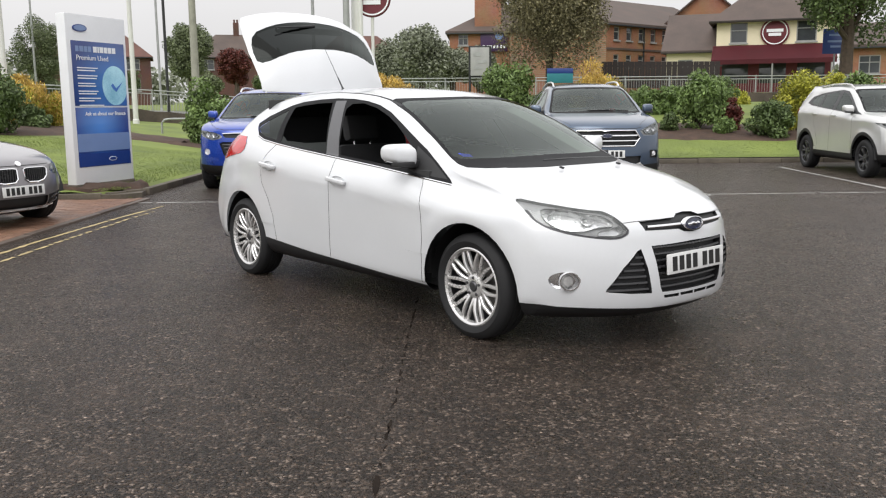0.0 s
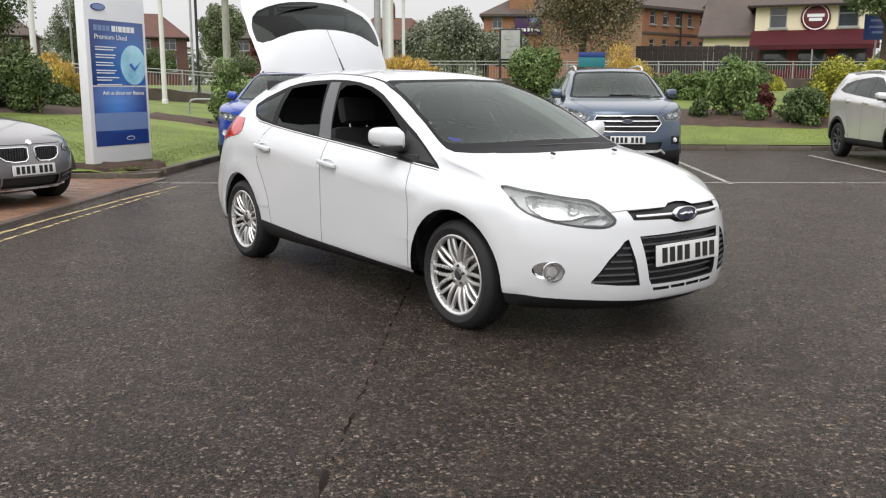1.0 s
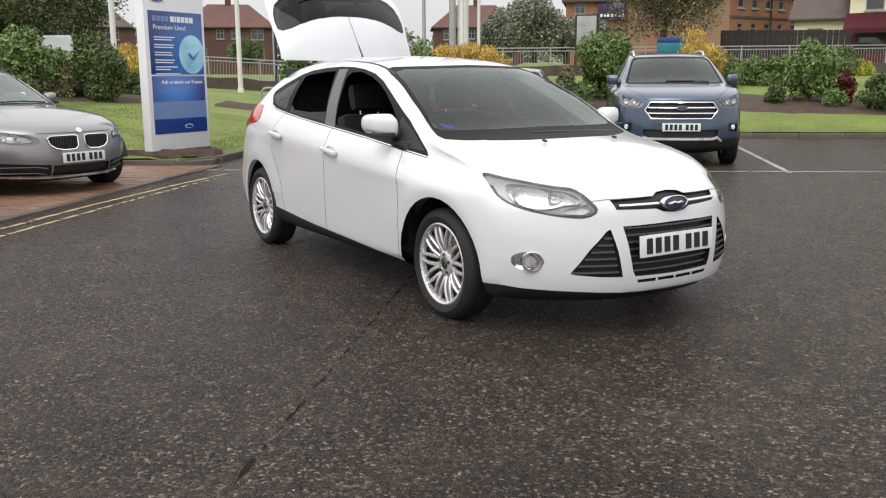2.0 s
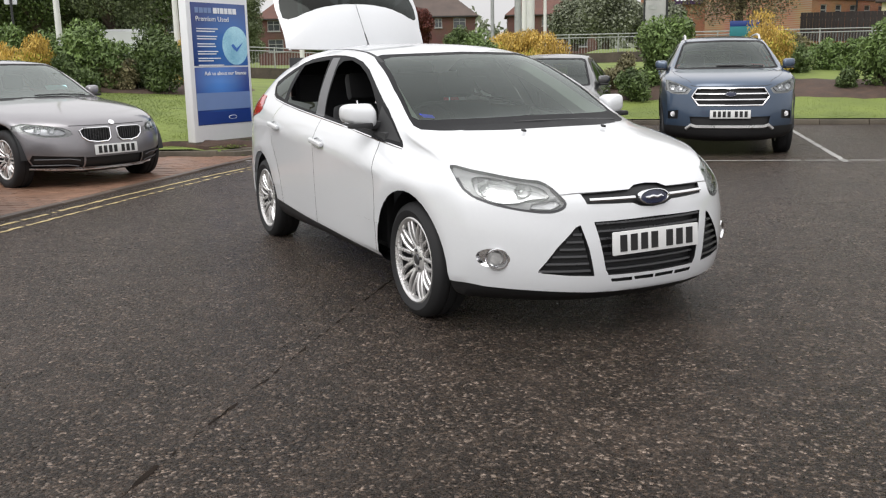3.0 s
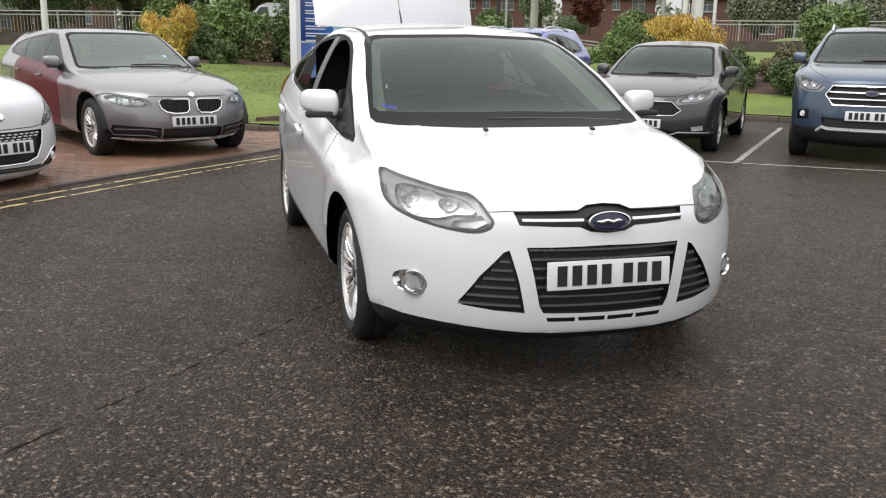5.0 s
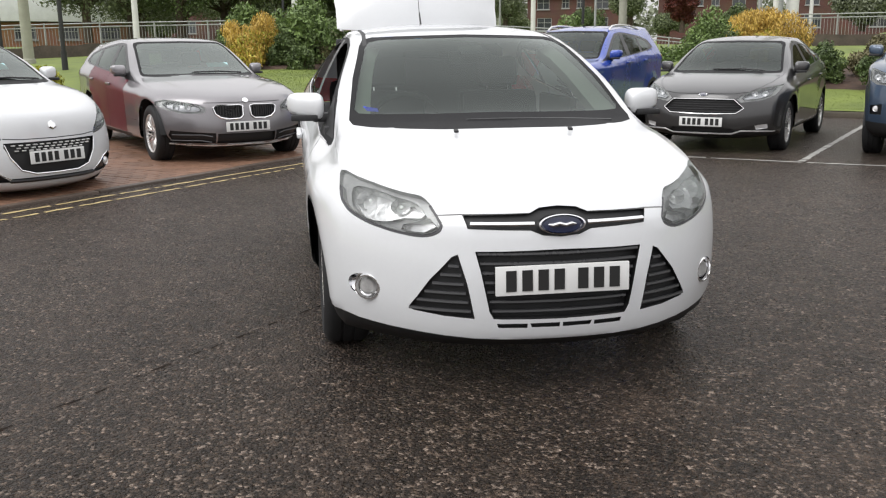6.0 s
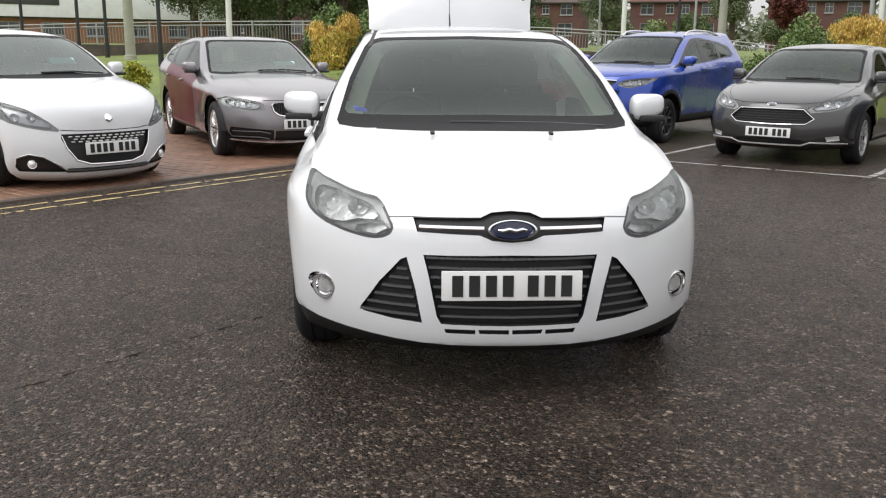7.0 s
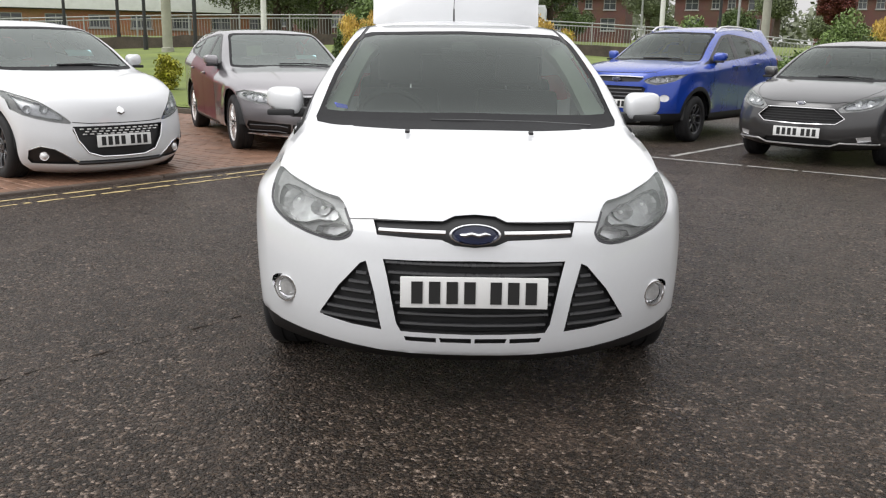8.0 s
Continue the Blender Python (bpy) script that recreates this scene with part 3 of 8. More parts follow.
tagged(part("lawn_west", lawn, M["grass"]), "bright green mown grass behind the block paving", "lawn", kind="structure")
lawn = BM()
sheet(lawn, [x for x in ticks(-11.2, -2500, 0.8)[:-6]], ticks(5.16, -300, 0.8), lambda x, y: (x, y, ground_z(x, y) + 0.02))
tagged(part("lawn_side", lawn, M["grass"]), "grass verge beyond the block paving", "lawn", kind="structure")


M["edging"] = surf("wet_dark_edging", (0.085, 0.062, 0.048), 0.5, var=0.35, scale=3, fine=40, bump=0.2, objects=0.2)


def kerb_run(name, a, b, label, h=0.10, w=0.125, step=0.915, mat="kerb"):
    """A run of kerb stones along a line; each stone is a piece."""
    a, b = Vector(a), Vector(b)
    n = max(1, round((b - a).length / step))
    run = tagged(new(name), label, "kerb", kind="structure")
    me = mesh_from(box(BM(), (0, 0, h / 2 - 0.02), ((b - a).length / n - 0.008, w, h + 0.04), 0.018), "kerb_stone")
    me.materials.append(M[mat])
    ang = math.degrees(math.atan2((b - a).y, (b - a).x))
    for i in range(n):
        p = a + (b - a) * (i + 0.5) / n
        piece("kerb_stone", me, run, pose(p.x, p.y, a.z + random.uniform(-0.006, 0.004), 0, 0, ang + random.uniform(-0.3, 0.3)))
    return run


kerb_run("kerb_north", (LOT_W + 0.05, LOT_N, 0), (40, LOT_N, 0), "weathered concrete kerb along the grass bank")
kerb_run("kerb_west", (LOT_W, 6.9, 0), (LOT_W, LOT_N - 0.05, 0), "weathered concrete kerb beside the parking bays")
kerb_run("kerb_corner", (LOT_W - 0.35, 6.30, 0), (LOT_W - 0.02, 6.80, 0), "short kerb stones turning the lawn corner", step=0.3)
kerb_run("kerb_paving", (-11.2, west_edge(-11.19), 0), (LOT_W - 0.40, west_edge(LOT_W - 0.40), 0), "weathered kerb between block paving and lawn")
kerb_run("kerb_edge", (-4.25, -14, -0.088), (-4.25, 6.25, -0.088), "flush dark edging kerb of the block paving", 0.115, 0.10, mat="edging")


def strip(name, line, w, label, material, z=0.004, seed=3, worn=0.0, cat="road marking"):
    """A painted line: a thin, slightly ragged coat on the asphalt, with places worn away."""
    rnd = random.Random(seed)
    b = BM()
    for p, q in zip(line, line[1:]):
        p, q = Vector((*p, 0)), Vector((*q, 0))
        d = (q - p).normalized()
        s = Vector((-d.y, d.x, 0))
        n = max(2, int((q - p).length / 0.055))
        prev = None
        for i in range(n + 1):
            c = p + (q - p) * i / n
            e = [w / 2 + rnd.uniform(-0.016, 0.007), w / 2 + rnd.uniform(-0.016, 0.007)]
            cur = (b.verts.new(c + s * e[0] + Vector((0, 0, z))), b.verts.new(c - s * e[1] + Vector((0, 0, z))))
            if prev and rnd.random() > worn:
                b.faces.new((prev[0], prev[1], cur[1], cur[0]))
            prev = cur
    for f in b.faces:
        if f.normal.z < 0:
            f.normal_flip()
    return tagged(part(name, b, material, smooth=0), label, cat, kind="structure")


strip("bay_front_line", [(-4.4, 5.72), (-1.6, 5.84), (1.0, 6.02), (3.9, 6.30), (6.7, 6.42), (14, 6.6)], 0.075, "thin worn white line along the bay fronts", M["line_white"], worn=0.04)
for i, x in enumerate((-1.57, 1.04, 3.80, 6.70, 9.7)):
    strip("bay_line", [(x, 6.1), (x + 0.10, 11.6)], 0.085, "worn white line between two parking bays", M["line_white"], seed=i, worn=0.03)
strip("yellow_line", [(-3.98, -9), (-4.0, 0.5), (-3.98, 2.2), (-3.86, 4.0), (-3.72, 5.3)], 0.055, "worn yellow line along the paving edge", M["line_yellow"], seed=11, worn=0.07)
strip("yellow_line", [(-3.77, -9), (-3.77, 0.5), (-3.75, 2.2), (-3.70, 4.0), (-3.62, 4.9)], 0.05, "patchy second yellow line, half worn away", M["line_yellow"], seed=12, worn=0.24)


# ---- block paving under the two cars: nearest blocks are pieces, the rest joined ----
def paving():
    base = tagged(part("block_paving", slab(BM(), [(-4.30, -16), (-4.30, 6.2), (-4.9, 6.2), (-11.2, 5.1), (-11.2, -16)], -0.02, 0.008), M["joint"]), "red-brown block paving, wet and stained", "paving", kind="structure")
    bw, bl = 0.100, 0.200
    one = mesh_from(box(BM(), (0, 0, 0), (bl - 0.006, bw - 0.006, 0.03), 0.006, seg=1), "block")
    one.materials.append(M["block"])
    rnd = random.Random(4)
    rest = BM()
    made = 0
    half = mesh_from(box(BM(), (0, 0, 0), (bl / 2 - 0.006, bw - 0.006, 0.03), 0.006, seg=1), "block")
    half.materials.append(M["block"])
    for j in range(1, 158, 2):
        piece("block", half, base, pose(-4.36, -9.5 + bw * j, 0.006 + rnd.uniform(-0.002, 0.002)))
    for i in range(int(6.9 / bl)):
        for j in range(int(16 / bw)):
            x, y = -4.41 - bl * i - (bl / 2 if j % 2 else 0), -9.5 + bw * j
            if y > west_edge(x) - 0.12:
                continue
            if -1.4 < y < 2.0 and x > -5.15 and made < 210:
                made += 1
                piece("block", one, base, pose(x, y, 0.006 + rnd.uniform(-0.003, 0.003), rnd.uniform(-1, 1), rnd.uniform(-1, 1), 0))
            else:
                z = 0.021 + rnd.uniform(-0.003, 0.003)
                h, k = bl / 2 - 0.003, bw / 2 - 0.003
                v = [rest.verts.new((x + a * h, y + c * k, z)) for a, c in ((-1, -1), (1, -1), (1, 1), (-1, 1))]
                w = [rest.verts.new((x + a * (h + 0.003), y + c * (k + 0.003), z - 0.006)) for a, c in ((-1, -1), (1, -1), (1, 1), (-1, 1))]
                rest.faces.new(v)
                for q in range(4):
                    rest.faces.new((w[q], w[(q + 1) % 4], v[(q + 1) % 4], v[q]))
    ob = part("paving_blocks", rest, M["block_far"], base, smooth=0)
    tagged(ob, kind="stuff")


M["block_far"] = surf("red_block_paving_far", (0.190, 0.104, 0.066), 0.50, var=0.30, scale=3, fine=50, bump=0.2, islands=0.14)


# ---- an old repair seam in the asphalt ----
M["seam"] = surf("worn_seam", (0.016, 0.012, 0.0095), 0.95, var=0.4, scale=9, fine=90, bump=0.8, spec=0.08)
strip("asphalt_seam", [(-0.15, -5.2), (-0.135, -3.4), (-0.125, -2.6), (-0.12, -1.5), (-0.10, -0.4)], 0.013, "dark seam in the worn asphalt", M["seam"], 0.0015, 21, 0.32, "asphalt seam")
tagged(part("kerb_apron", slab(BM(), [(-5.3, 6.12), (-4.62, 6.22), (-4.40, 6.45), (-4.50, 6.95), (-4.75, 6.80), (-5.0, 6.50)], -0.12, 0.075), M["kerb"]), "worn concrete apron at the lawn corner", "kerb", kind="structure")


# ---- the white hatchback with its tailgate up ----
def white_hatchback(m):
    car = thing("hatchback_car", "white five-door hatchback, tailgate raised, on wet asphalt", "car", m)
    C = [(2.226, 0.238), (2.241, 0.30), (2.245, 0.42), (2.228, 0.56), (2.208, 0.655), (2.172, 0.708), (2.10, 0.760), (1.90, 0.842), (1.60, 0.918), (1.36, 0.957),
              (1.26, 0.975), (0.87, 1.165), (0.45, 1.345), (0.24, 1.388), (-0.20, 1.430), (-0.70, 1.443), (-1.20, 1.424), (-1.60, 1.360), (-1.75, 1.280), (-1.93, 1.07),
         (-2.03, 0.93), (-2.07, 0.75), (-2.13, 0.58), (-2.12, 0.42), (-2.05, 0.28), (-1.60, 0.22), (-0.80, 0.20), (0, 0.20), (0.80, 0.20), (1.60, 0.21)]
    E = [(1.825, 0.770, 0.262), (1.843, 0.773, 0.34), (1.85, 0.775, 0.45), (1.835, 0.776, 0.58), (1.80, 0.770, 0.68), (1.74, 0.760, 0.745), (1.66, 0.755, 0.80), (1.52, 0.762, 0.845), (1.30, 0.762, 0.893), (1.13, 0.742, 0.93),
              (1.05, 0.728, 0.962), (0.74, 0.682, 1.13), (0.38, 0.614, 1.285), (0.18, 0.588, 1.342), (-0.25, 0.578, 1.388), (-0.75, 0.570, 1.382), (-1.20, 0.555, 1.336), (-1.48, 0.545, 1.265), (-1.58, 0.565, 1.18), (-1.70, 0.66, 1.03),
         (-1.79, 0.72, 0.90), (-1.85, 0.76, 0.74), (-1.88, 0.78, 0.58), (-1.86, 0.79, 0.42), (-1.82, 0.78, 0.30), (-1.55, 0.78, 0.24), (-0.80, 0.80, 0.215), (0, 0.80, 0.215), (0.80, 0.80, 0.215), (1.55, 0.79, 0.235)]
    belt = curve([-2.0, -1.3, -0.8, 0.0, 0.65, 1.2, 2.2], [1.13, 1.105, 1.062, 0.982, 0.925, 0.872, 0.80])
    low = curve([0.18, 0.28, 0.36, 0.46, 0.66, 0.80, 0.86, 0.905, 0.955, 0.975, 1.0], [0.83, 0.868, 0.876, 0.881, 0.889, 0.892, 0.884, 0.868, 0.838, 0.822, 0.80])
    high = curve([0.0, 0.15, 0.5, 0.85, 1.0, 1.3], [0.80, 0.778, 0.708, 0.622, 0.575, 0.50])
    taper = curve([-2.2, -1.9, -1.6, -1.1, -0.3, 0.6, 1.3, 1.65, 1.9, 2.25], [0.79, 0.89, 0.945, 0.982, 1.0, 1.0, 0.985, 0.948, 0.888, 0.76])
    HUBS = (1.345, -1.303)
    ease = lambda q: min(max(q, 0), 1) ** 2 * (3 - 2 * min(max(q, 0), 1))

    def width(x, z):
        b = belt(x)
        w = low(z / b) if z < b else high((z - b) / max(1.40 - b, 0.2))
        w -= 0.045 * ease((x - 0.85) / 0.35) * ease((z / b - 0.84) / 0.14)  # the wing falls in ahead of the doors
        flare = sum(0.014 * math.exp(-((math.hypot(x - h, z - 0.30) - 0.40) / 0.075) ** 2) for h in HUBS) * (z > 0.28)
        ridge = 0.008 * math.exp(-((z - 0.825 + 0.082 * x) / 0.032) ** 2) * ease((x + 1.3) / 0.5) * ease((1.15 - x) / 0.25)
        return w * taper(x) + flare + ridge

    sh = Shell(C, E, width, HUBS)
    side = lambda c, n: n.y > 0.30 and c.y > 0.45
    nose = lambda c, n: c.x > 1.40 and (n.x > 0.03 or c.x > 1.9)
    lid = lambda c, n: c.x > 0.9 and n.z > 0.2 and c.z > 0.70
    roof = lambda c, n: n.z > 0.5 and c.z > 1.2
    glassy = lambda c, n: 0.1 < c.x < 1.42 and c.z > 0.94 and n.x > 0.12 and n.y < 0.93
    tail = lambda c, n: c.x < -1.30
    # bonnet and its shut lines
    sh.cut("bonnet", [(2.30, 0), (2.30, 0.34), (2.10, 0.42), (2.02, 0.470), (1.90, 0.565), (1.72, 0.690), (1.62, 0.715), (1.30, 0.712), (1.10, 0.700), (1.10, 0)], TOP, lambda c, n: lid(c, n) and c.z > 0.703)
    sh.cut("gap", ribbon([(0, 0.704), (0.36, 0.699), (0.438, 0.693)], 0.005), FRONT, nose)
    # front end
    sh.cut("lamp", [tuple(p) for p in closed_spline([(0.758, 0.812), (0.70, 0.797), (0.632, 0.780), (0.574, 0.766), (0.520, 0.757), (0.482, 0.751), (0.457, 0.728), (0.436, 0.690), (0.423, 0.661), (0.433, 0.638), (0.460, 0.621), (0.495, 0.614), (0.558, 0.617), (0.625, 0.628), (0.706, 0.652), (0.750, 0.678), (0.772, 0.712), (0.772, 0.765)], 3)], FRONT, nose)
    sh.cut("lamp_edge", ribbon([(0.767, 0.760), (0.767, 0.714), (0.747, 0.683), (0.704, 0.657), (0.624, 0.633), (0.558, 0.622), (0.496, 0.619), (0.463, 0.626), (0.438, 0.641), (0.428, 0.661), (0.440, 0.688), (0.459, 0.724)], 0.010), FRONT, nose)
    sh.cut("lamp_silver", [tuple(p) for p in closed_spline([(0.722, 0.758), (0.645, 0.762), (0.578, 0.744), (0.515, 0.730), (0.490, 0.714), (0.480, 0.692), (0.556, 0.676), (0.62, 0.658), (0.69, 0.663), (0.728, 0.694)], 3)], FRONT, nose)
    sh.cut("lamp_low", [(0.558, 0.655), (0.463, 0.680), (0.446, 0.654), (0.488, 0.632), (0.567, 0.634)], FRONT, nose)
    sh.cut("upper_grille", [(0, 0.726), (0.07, 0.721), (0.112, 0.704), (0.352, 0.698), (0.345, 0.677), (0.338, 0.652), (0.114, 0.646), (0.07, 0.628), (0, 0.622)], FRONT, nose)
    sh.cut("lower_grille", [(0, 0.577), (0.316, 0.572), (0.298, 0.50), (0.268, 0.35), (0.252, 0.322), (0, 0.318)], FRONT, nose)
    sh.cut("side_grille", [(0.376, 0.560), (0.398, 0.550), (0.475, 0.462), (0.547, 0.352), (0.535, 0.338), (0.43, 0.327), (0.320, 0.322), (0.345, 0.45)], FRONT, nose)
    sh.cut("fog", ring(0.703, 0.400, 0.056, 0.046, 24, 0.12), FRONT, lambda c, n: nose(c, n) and n.x > 0.2)
    for i in range(2):
        sh.cut("slot", [(0.006 + 0.122 * i, 0.303), (0.118 + 0.122 * i, 0.304), (0.112 + 0.122 * i, 0.288), (0.006 + 0.122 * i, 0.286)], FRONT, nose)
    # shell below the bumper edge, blackened to stand for the shade underneath
    sh.cut("chin", [(0, 0.237), (0.30, 0.240), (0.42, 0.246), (0.52, 0.251), (0.63, 0.255), (0.72, 0.259), (0.77, 0.268), (0.95, 0.266), (0.95, 0.10), (0, 0.10)], FRONT, lambda c, n: c.x > 1.62)
    # windscreen
    sh.cut("screen_edge", [(0, 0.945), (0.60, 0.945), (0.672, 0.950), (0.686, 0.968), (0.640, 1.15), (0.575, 1.305), (0.548, 1.340), (0.49, 1.355), (0, 1.366)], FRONT, glassy)
    sh.cut("windscreen", [(0, 1.004), (0.57, 0.996), (0.638, 0.998), (0.655, 1.014), (0.613, 1.15), (0.548, 1.300), (0.520, 1.328), (0.46, 1.342), (0, 1.353)], FRONT, glassy)
    # roof ditch mouldings
    sh.cut("gap_trim", ribbon([(0.36, 0.545), (0.1, 0.528), (-0.5, 0.520), (-1.1, 0.500), (-1.45, 0.470)], 0.022), TOP, roof)
    # doors
    sh.cut("front_door", [(-0.02, 0.99), (-0.005, 0.88), (-0.03, 0.45), (-0.04, 0.28), (0.95, 0.262), (0.957, 0.296), (0.985, 0.532), (0.963, 0.756), (0.93, 0.846), (0.898, 0.892), (0.60, 0.99)], SIDE, side)
    sh.cut("rear_door", [(-0.02, 0.99), (-0.005, 0.88), (-0.03, 0.45), (-0.04, 0.28), (-0.75, 0.318), (-0.788, 0.36), (-0.80, 0.518), (-0.861, 0.637), (-0.945, 0.753), (-0.955, 0.86), (-0.88, 0.96), (-0.80, 1.06), (-0.5, 1.08)], SIDE, side)
    doors = 0
    for line in ([(-0.018, 0.972), (-0.005, 0.88), (-0.03, 0.45), (-0.038, 0.295)], [(0.957, 0.272), (0.985, 0.532), (0.963, 0.756), (0.93, 0.846), (0.898, 0.888)], [(-0.77, 0.335), (-0.80, 0.518), (-0.861, 0.637), (-0.945, 0.753), (-0.955, 0.86), (-0.88, 0.96), (-0.81, 1.03)]):
        doors += 1
        sh.cut("door_gap_%d" % doors, ribbon(line, 0.005), SIDE, side)
    sh.cut("sill", [(-0.99, 0.345), (-0.771, 0.333), (-0.266, 0.302), (0.18, 0.286), (0.576, 0.270), (1.12, 0.252), (1.12, 0.10), (-0.99, 0.10)], SIDE, lambda c, n: c.y > 0.5)
    sh.cut("tail_lamp", [(-1.30, 1.08), (-1.255, 1.03), (-1.25, 0.985), (-1.30, 0.955), (-1.45, 0.932), (-1.62, 0.90), (-1.98, 0.88), (-1.98, 1.04), (-1.70, 1.072), (-1.52, 1.09)], SIDE, lambda c, n: c.x < -1.2 and c.y > 0.52)
    # side glass: dark surround, then each pane
    sh.cut("surround", [(1.128, 0.858), (1.049, 0.866), (0.888, 0.889), (0.74, 0.905), (0.434, 0.933), (0.105, 0.960), (-0.176, 0.982), (-0.485, 1.010), (-0.786, 1.039), (-1.012, 1.065), (-1.144, 1.098), (-1.219, 1.160), (-1.23, 1.185), (-1.128, 1.237), (-1.0, 1.279), (-0.879, 1.316), (-0.741, 1.340), (-0.519, 1.356), (-0.299, 1.362), (-0.112, 1.357), (0.05, 1.342), (0.211, 1.313), (0.359, 1.267), (0.519, 1.197), (0.686, 1.12), (0.837, 1.047), (0.964, 0.969), (1.043, 0.915)], SIDE, side)
    sh.cut("front_window", [(-0.014, 0.988), (-0.132, 1.29), (-0.092, 1.323), (0.028, 1.327), (0.193, 1.295), (0.348, 1.246), (0.472, 1.192), (0.589, 1.130), (0.683, 1.075), (0.752, 1.03), (0.788, 0.945), (0.726, 0.930), (0.355, 0.958), (0.086, 0.980)], SIDE, side)
    sh.cut("rear_window", [(-0.15, 0.998), (-0.776, 1.050), (-0.804, 1.187), (-0.814, 1.300), (-0.703, 1.314), (-0.481, 1.330), (-0.339, 1.335)], SIDE, side)
    sh.cut("rear_open", [(-0.205, 1.066), (-0.452, 1.054), (-0.70, 1.064), (-0.785, 1.100), (-0.804, 1.187), (-0.814, 1.300), (-0.703, 1.314), (-0.481, 1.330), (-0.339, 1.335)], SIDE, side)
    sh.cut("pillar", [(-0.158, 0.988), (-0.013, 0.976), (-0.182, 1.345), (-0.305, 1.345)], SIDE, side)
    sh.cut("corner", [(0.750, 1.068), (0.907, 0.992), (1.07, 0.884), (0.892, 0.902), (0.817, 0.914)], SIDE, side)
    sh.cut("quarter", [(-1.190, 1.152), (-1.06, 1.219), (-0.882, 1.284), (-0.874, 1.186), (-0.85, 1.065), (-1.039, 1.088), (-1.126, 1.113)], SIDE, side)
    # tailgate: glass, panel and the opening that it leaves
    back = lambda c, n: c.x < -1.40 and c.z > 0.68
    gate = [(0, 1.5), (0.555, 1.5), (0.560, 1.20), (0.580, 1.08), (0.575, 0.95), (0.535, 0.80), (0.48, 0.70), (0, 0.69)]
    sh.cut("tailgate", gate, FRONT, back)
    sh.cut("rear_screen", [(0, 1.250), (0.20, 1.248), (0.35, 1.234), (0.45, 1.214), (0.51, 1.186), (0.545, 1.150), (0.552, 1.095), (0.545, 1.045), (0.52, 1.000), (0.47, 0.975), (0, 0.955)], FRONT, lambda c, n: back(c, n) and c.x < -1.44)
    sh.cut("gap_trim", ribbon([(-1.405, -0.01), (-1.405, 0.53)], 0.01), TOP, lambda c, n: n.z > 0.3 and c.z > 1.0)
    # wheel openings
    for h in HUBS:
        sh.cut("arch", ring(h + 0.008, 0.295, 0.364, 0.370, 36), SIDE, lambda c, n: c.y > 0.42)
        sh.cut("arch", [(h - 0.356, 0.295), (h + 0.372, 0.295), (h + 0.372, 0.0), (h - 0.356, 0.0)], SIDE, lambda c, n: c.y > 0.42)
    sh.sort()
    P = M["white_paint"]
    sh.emit("body", "body", P, car, "white painted body shell")
    sh.emit("bonnet", "bonnet", P, car)
    sh.emit("shut_line", "gap", M["shut_line"], car, both=False, push=0.003)
    for i in range(doors):
        sh.emit("door_gap", "door_gap_%d" % (i + 1), M["shut_line"], car, both=False, push=0.003)
    sh.emit("roof_moulding", "gap_trim", M["black_plastic"], car, push=0.003)
    sh.emit("front_door", "front_door", P, car, both=False)
    sh.emit("rear_door", "rear_door", P, car, both=False)
    sh.emit("sill_trim", "sill", M["black_plastic"], car, "black plastic sill", both=False)
    sh.emit("window_surround", "surround", M["screen_black"], car, both=False, push=0.002)
    sh.emit("rear_window", "rear_window", M["privacy"], car, "dark privacy glass", both=False, push=0.004)
    upper = sh.emit("rear_window_upper", "rear_open", M["privacy"], car, both=False, push=0.004)
    bpy.data.objects.remove(upper[1])  # the near rear window stands almost fully lowered
    sh.emit("pillar_trim", "pillar", M["pillar_grey"], car, "grey pillar trim", both=False, push=0.001)
    sh.emit("mirror_corner_trim", "corner", M["black_plastic"], car, both=False, push=0.001)
    panes = sh.emit("front_window", "front_window", M["pane"], car, both=False, push=0.004)
    bpy.data.objects.remove(panes[1])  # the driver's window is down
    sh.emit("quarter_window", "quarter", M["privacy"], car, both=False, push=0.004)
    sh.emit("windscreen_edge", "screen_edge", M["screen_black"], car, push=0.002)
    sh.emit("windscreen", "windscreen", M["screen"], car, "clear windscreen, grey with sky", push=0.003)
    sh.emit("headlamp", "lamp", M["lamp_bezel"], car, "clear headlamp with silver reflectors", both=False, push=0.022, skirt=True)
    sh.emit("lamp_edge", "lamp_edge", M["lamp_edge"], car, "dark lower edge of the headlamp", both=False, push=0.002)
    sh.emit("lamp_housing", "lamp_silver", M["lamp_silver"], car, "bright silver lamp housing", both=False, push=0.05, skirt=True)
    sh.emit("lamp_housing", "lamp_low", M["lamp_silver"], car, both=False, push=0.034, skirt=True)
    sh.emit("headlamp_lens", ["lamp", "lamp_silver", "lamp_low"], M["lens"], car, both=False, push=0.002)
    sh.emit("upper_grille", "upper_grille", M["black_plastic"], car, push=0.022, along=(-1, 0, 0), skirt=True)
    sh.emit("lower_grille", "lower_grille", M["black_plastic"], car, push=0.045, along=(-1, 0, 0), skirt=True)
    sh.emit("side_grille", "side_grille", M["black_plastic"], car, both=False, push=0.03, along=(-1, 0, 0), skirt=True)
    sh.emit("fog_lamp_recess", "fog", M["chrome"], car, both=False, push=0.035, along=(-1, 0, 0), skirt=True)
    # under-bumper shade put in as black colour
    sh.emit("chin_trim", "chin", M["black_plastic"], car, "black strip below the bumper, coloured for the shade there", both=False, push=0.003)
    sh.emit("lip_slot", "slot", M["black_plastic"], car, push=0.02, along=(-1, 0, 0), skirt=True)
    sh.emit("tail_lamp", "tail_lamp", M["tail_red"], car, "red tail lamp", both=False, push=-0.004)
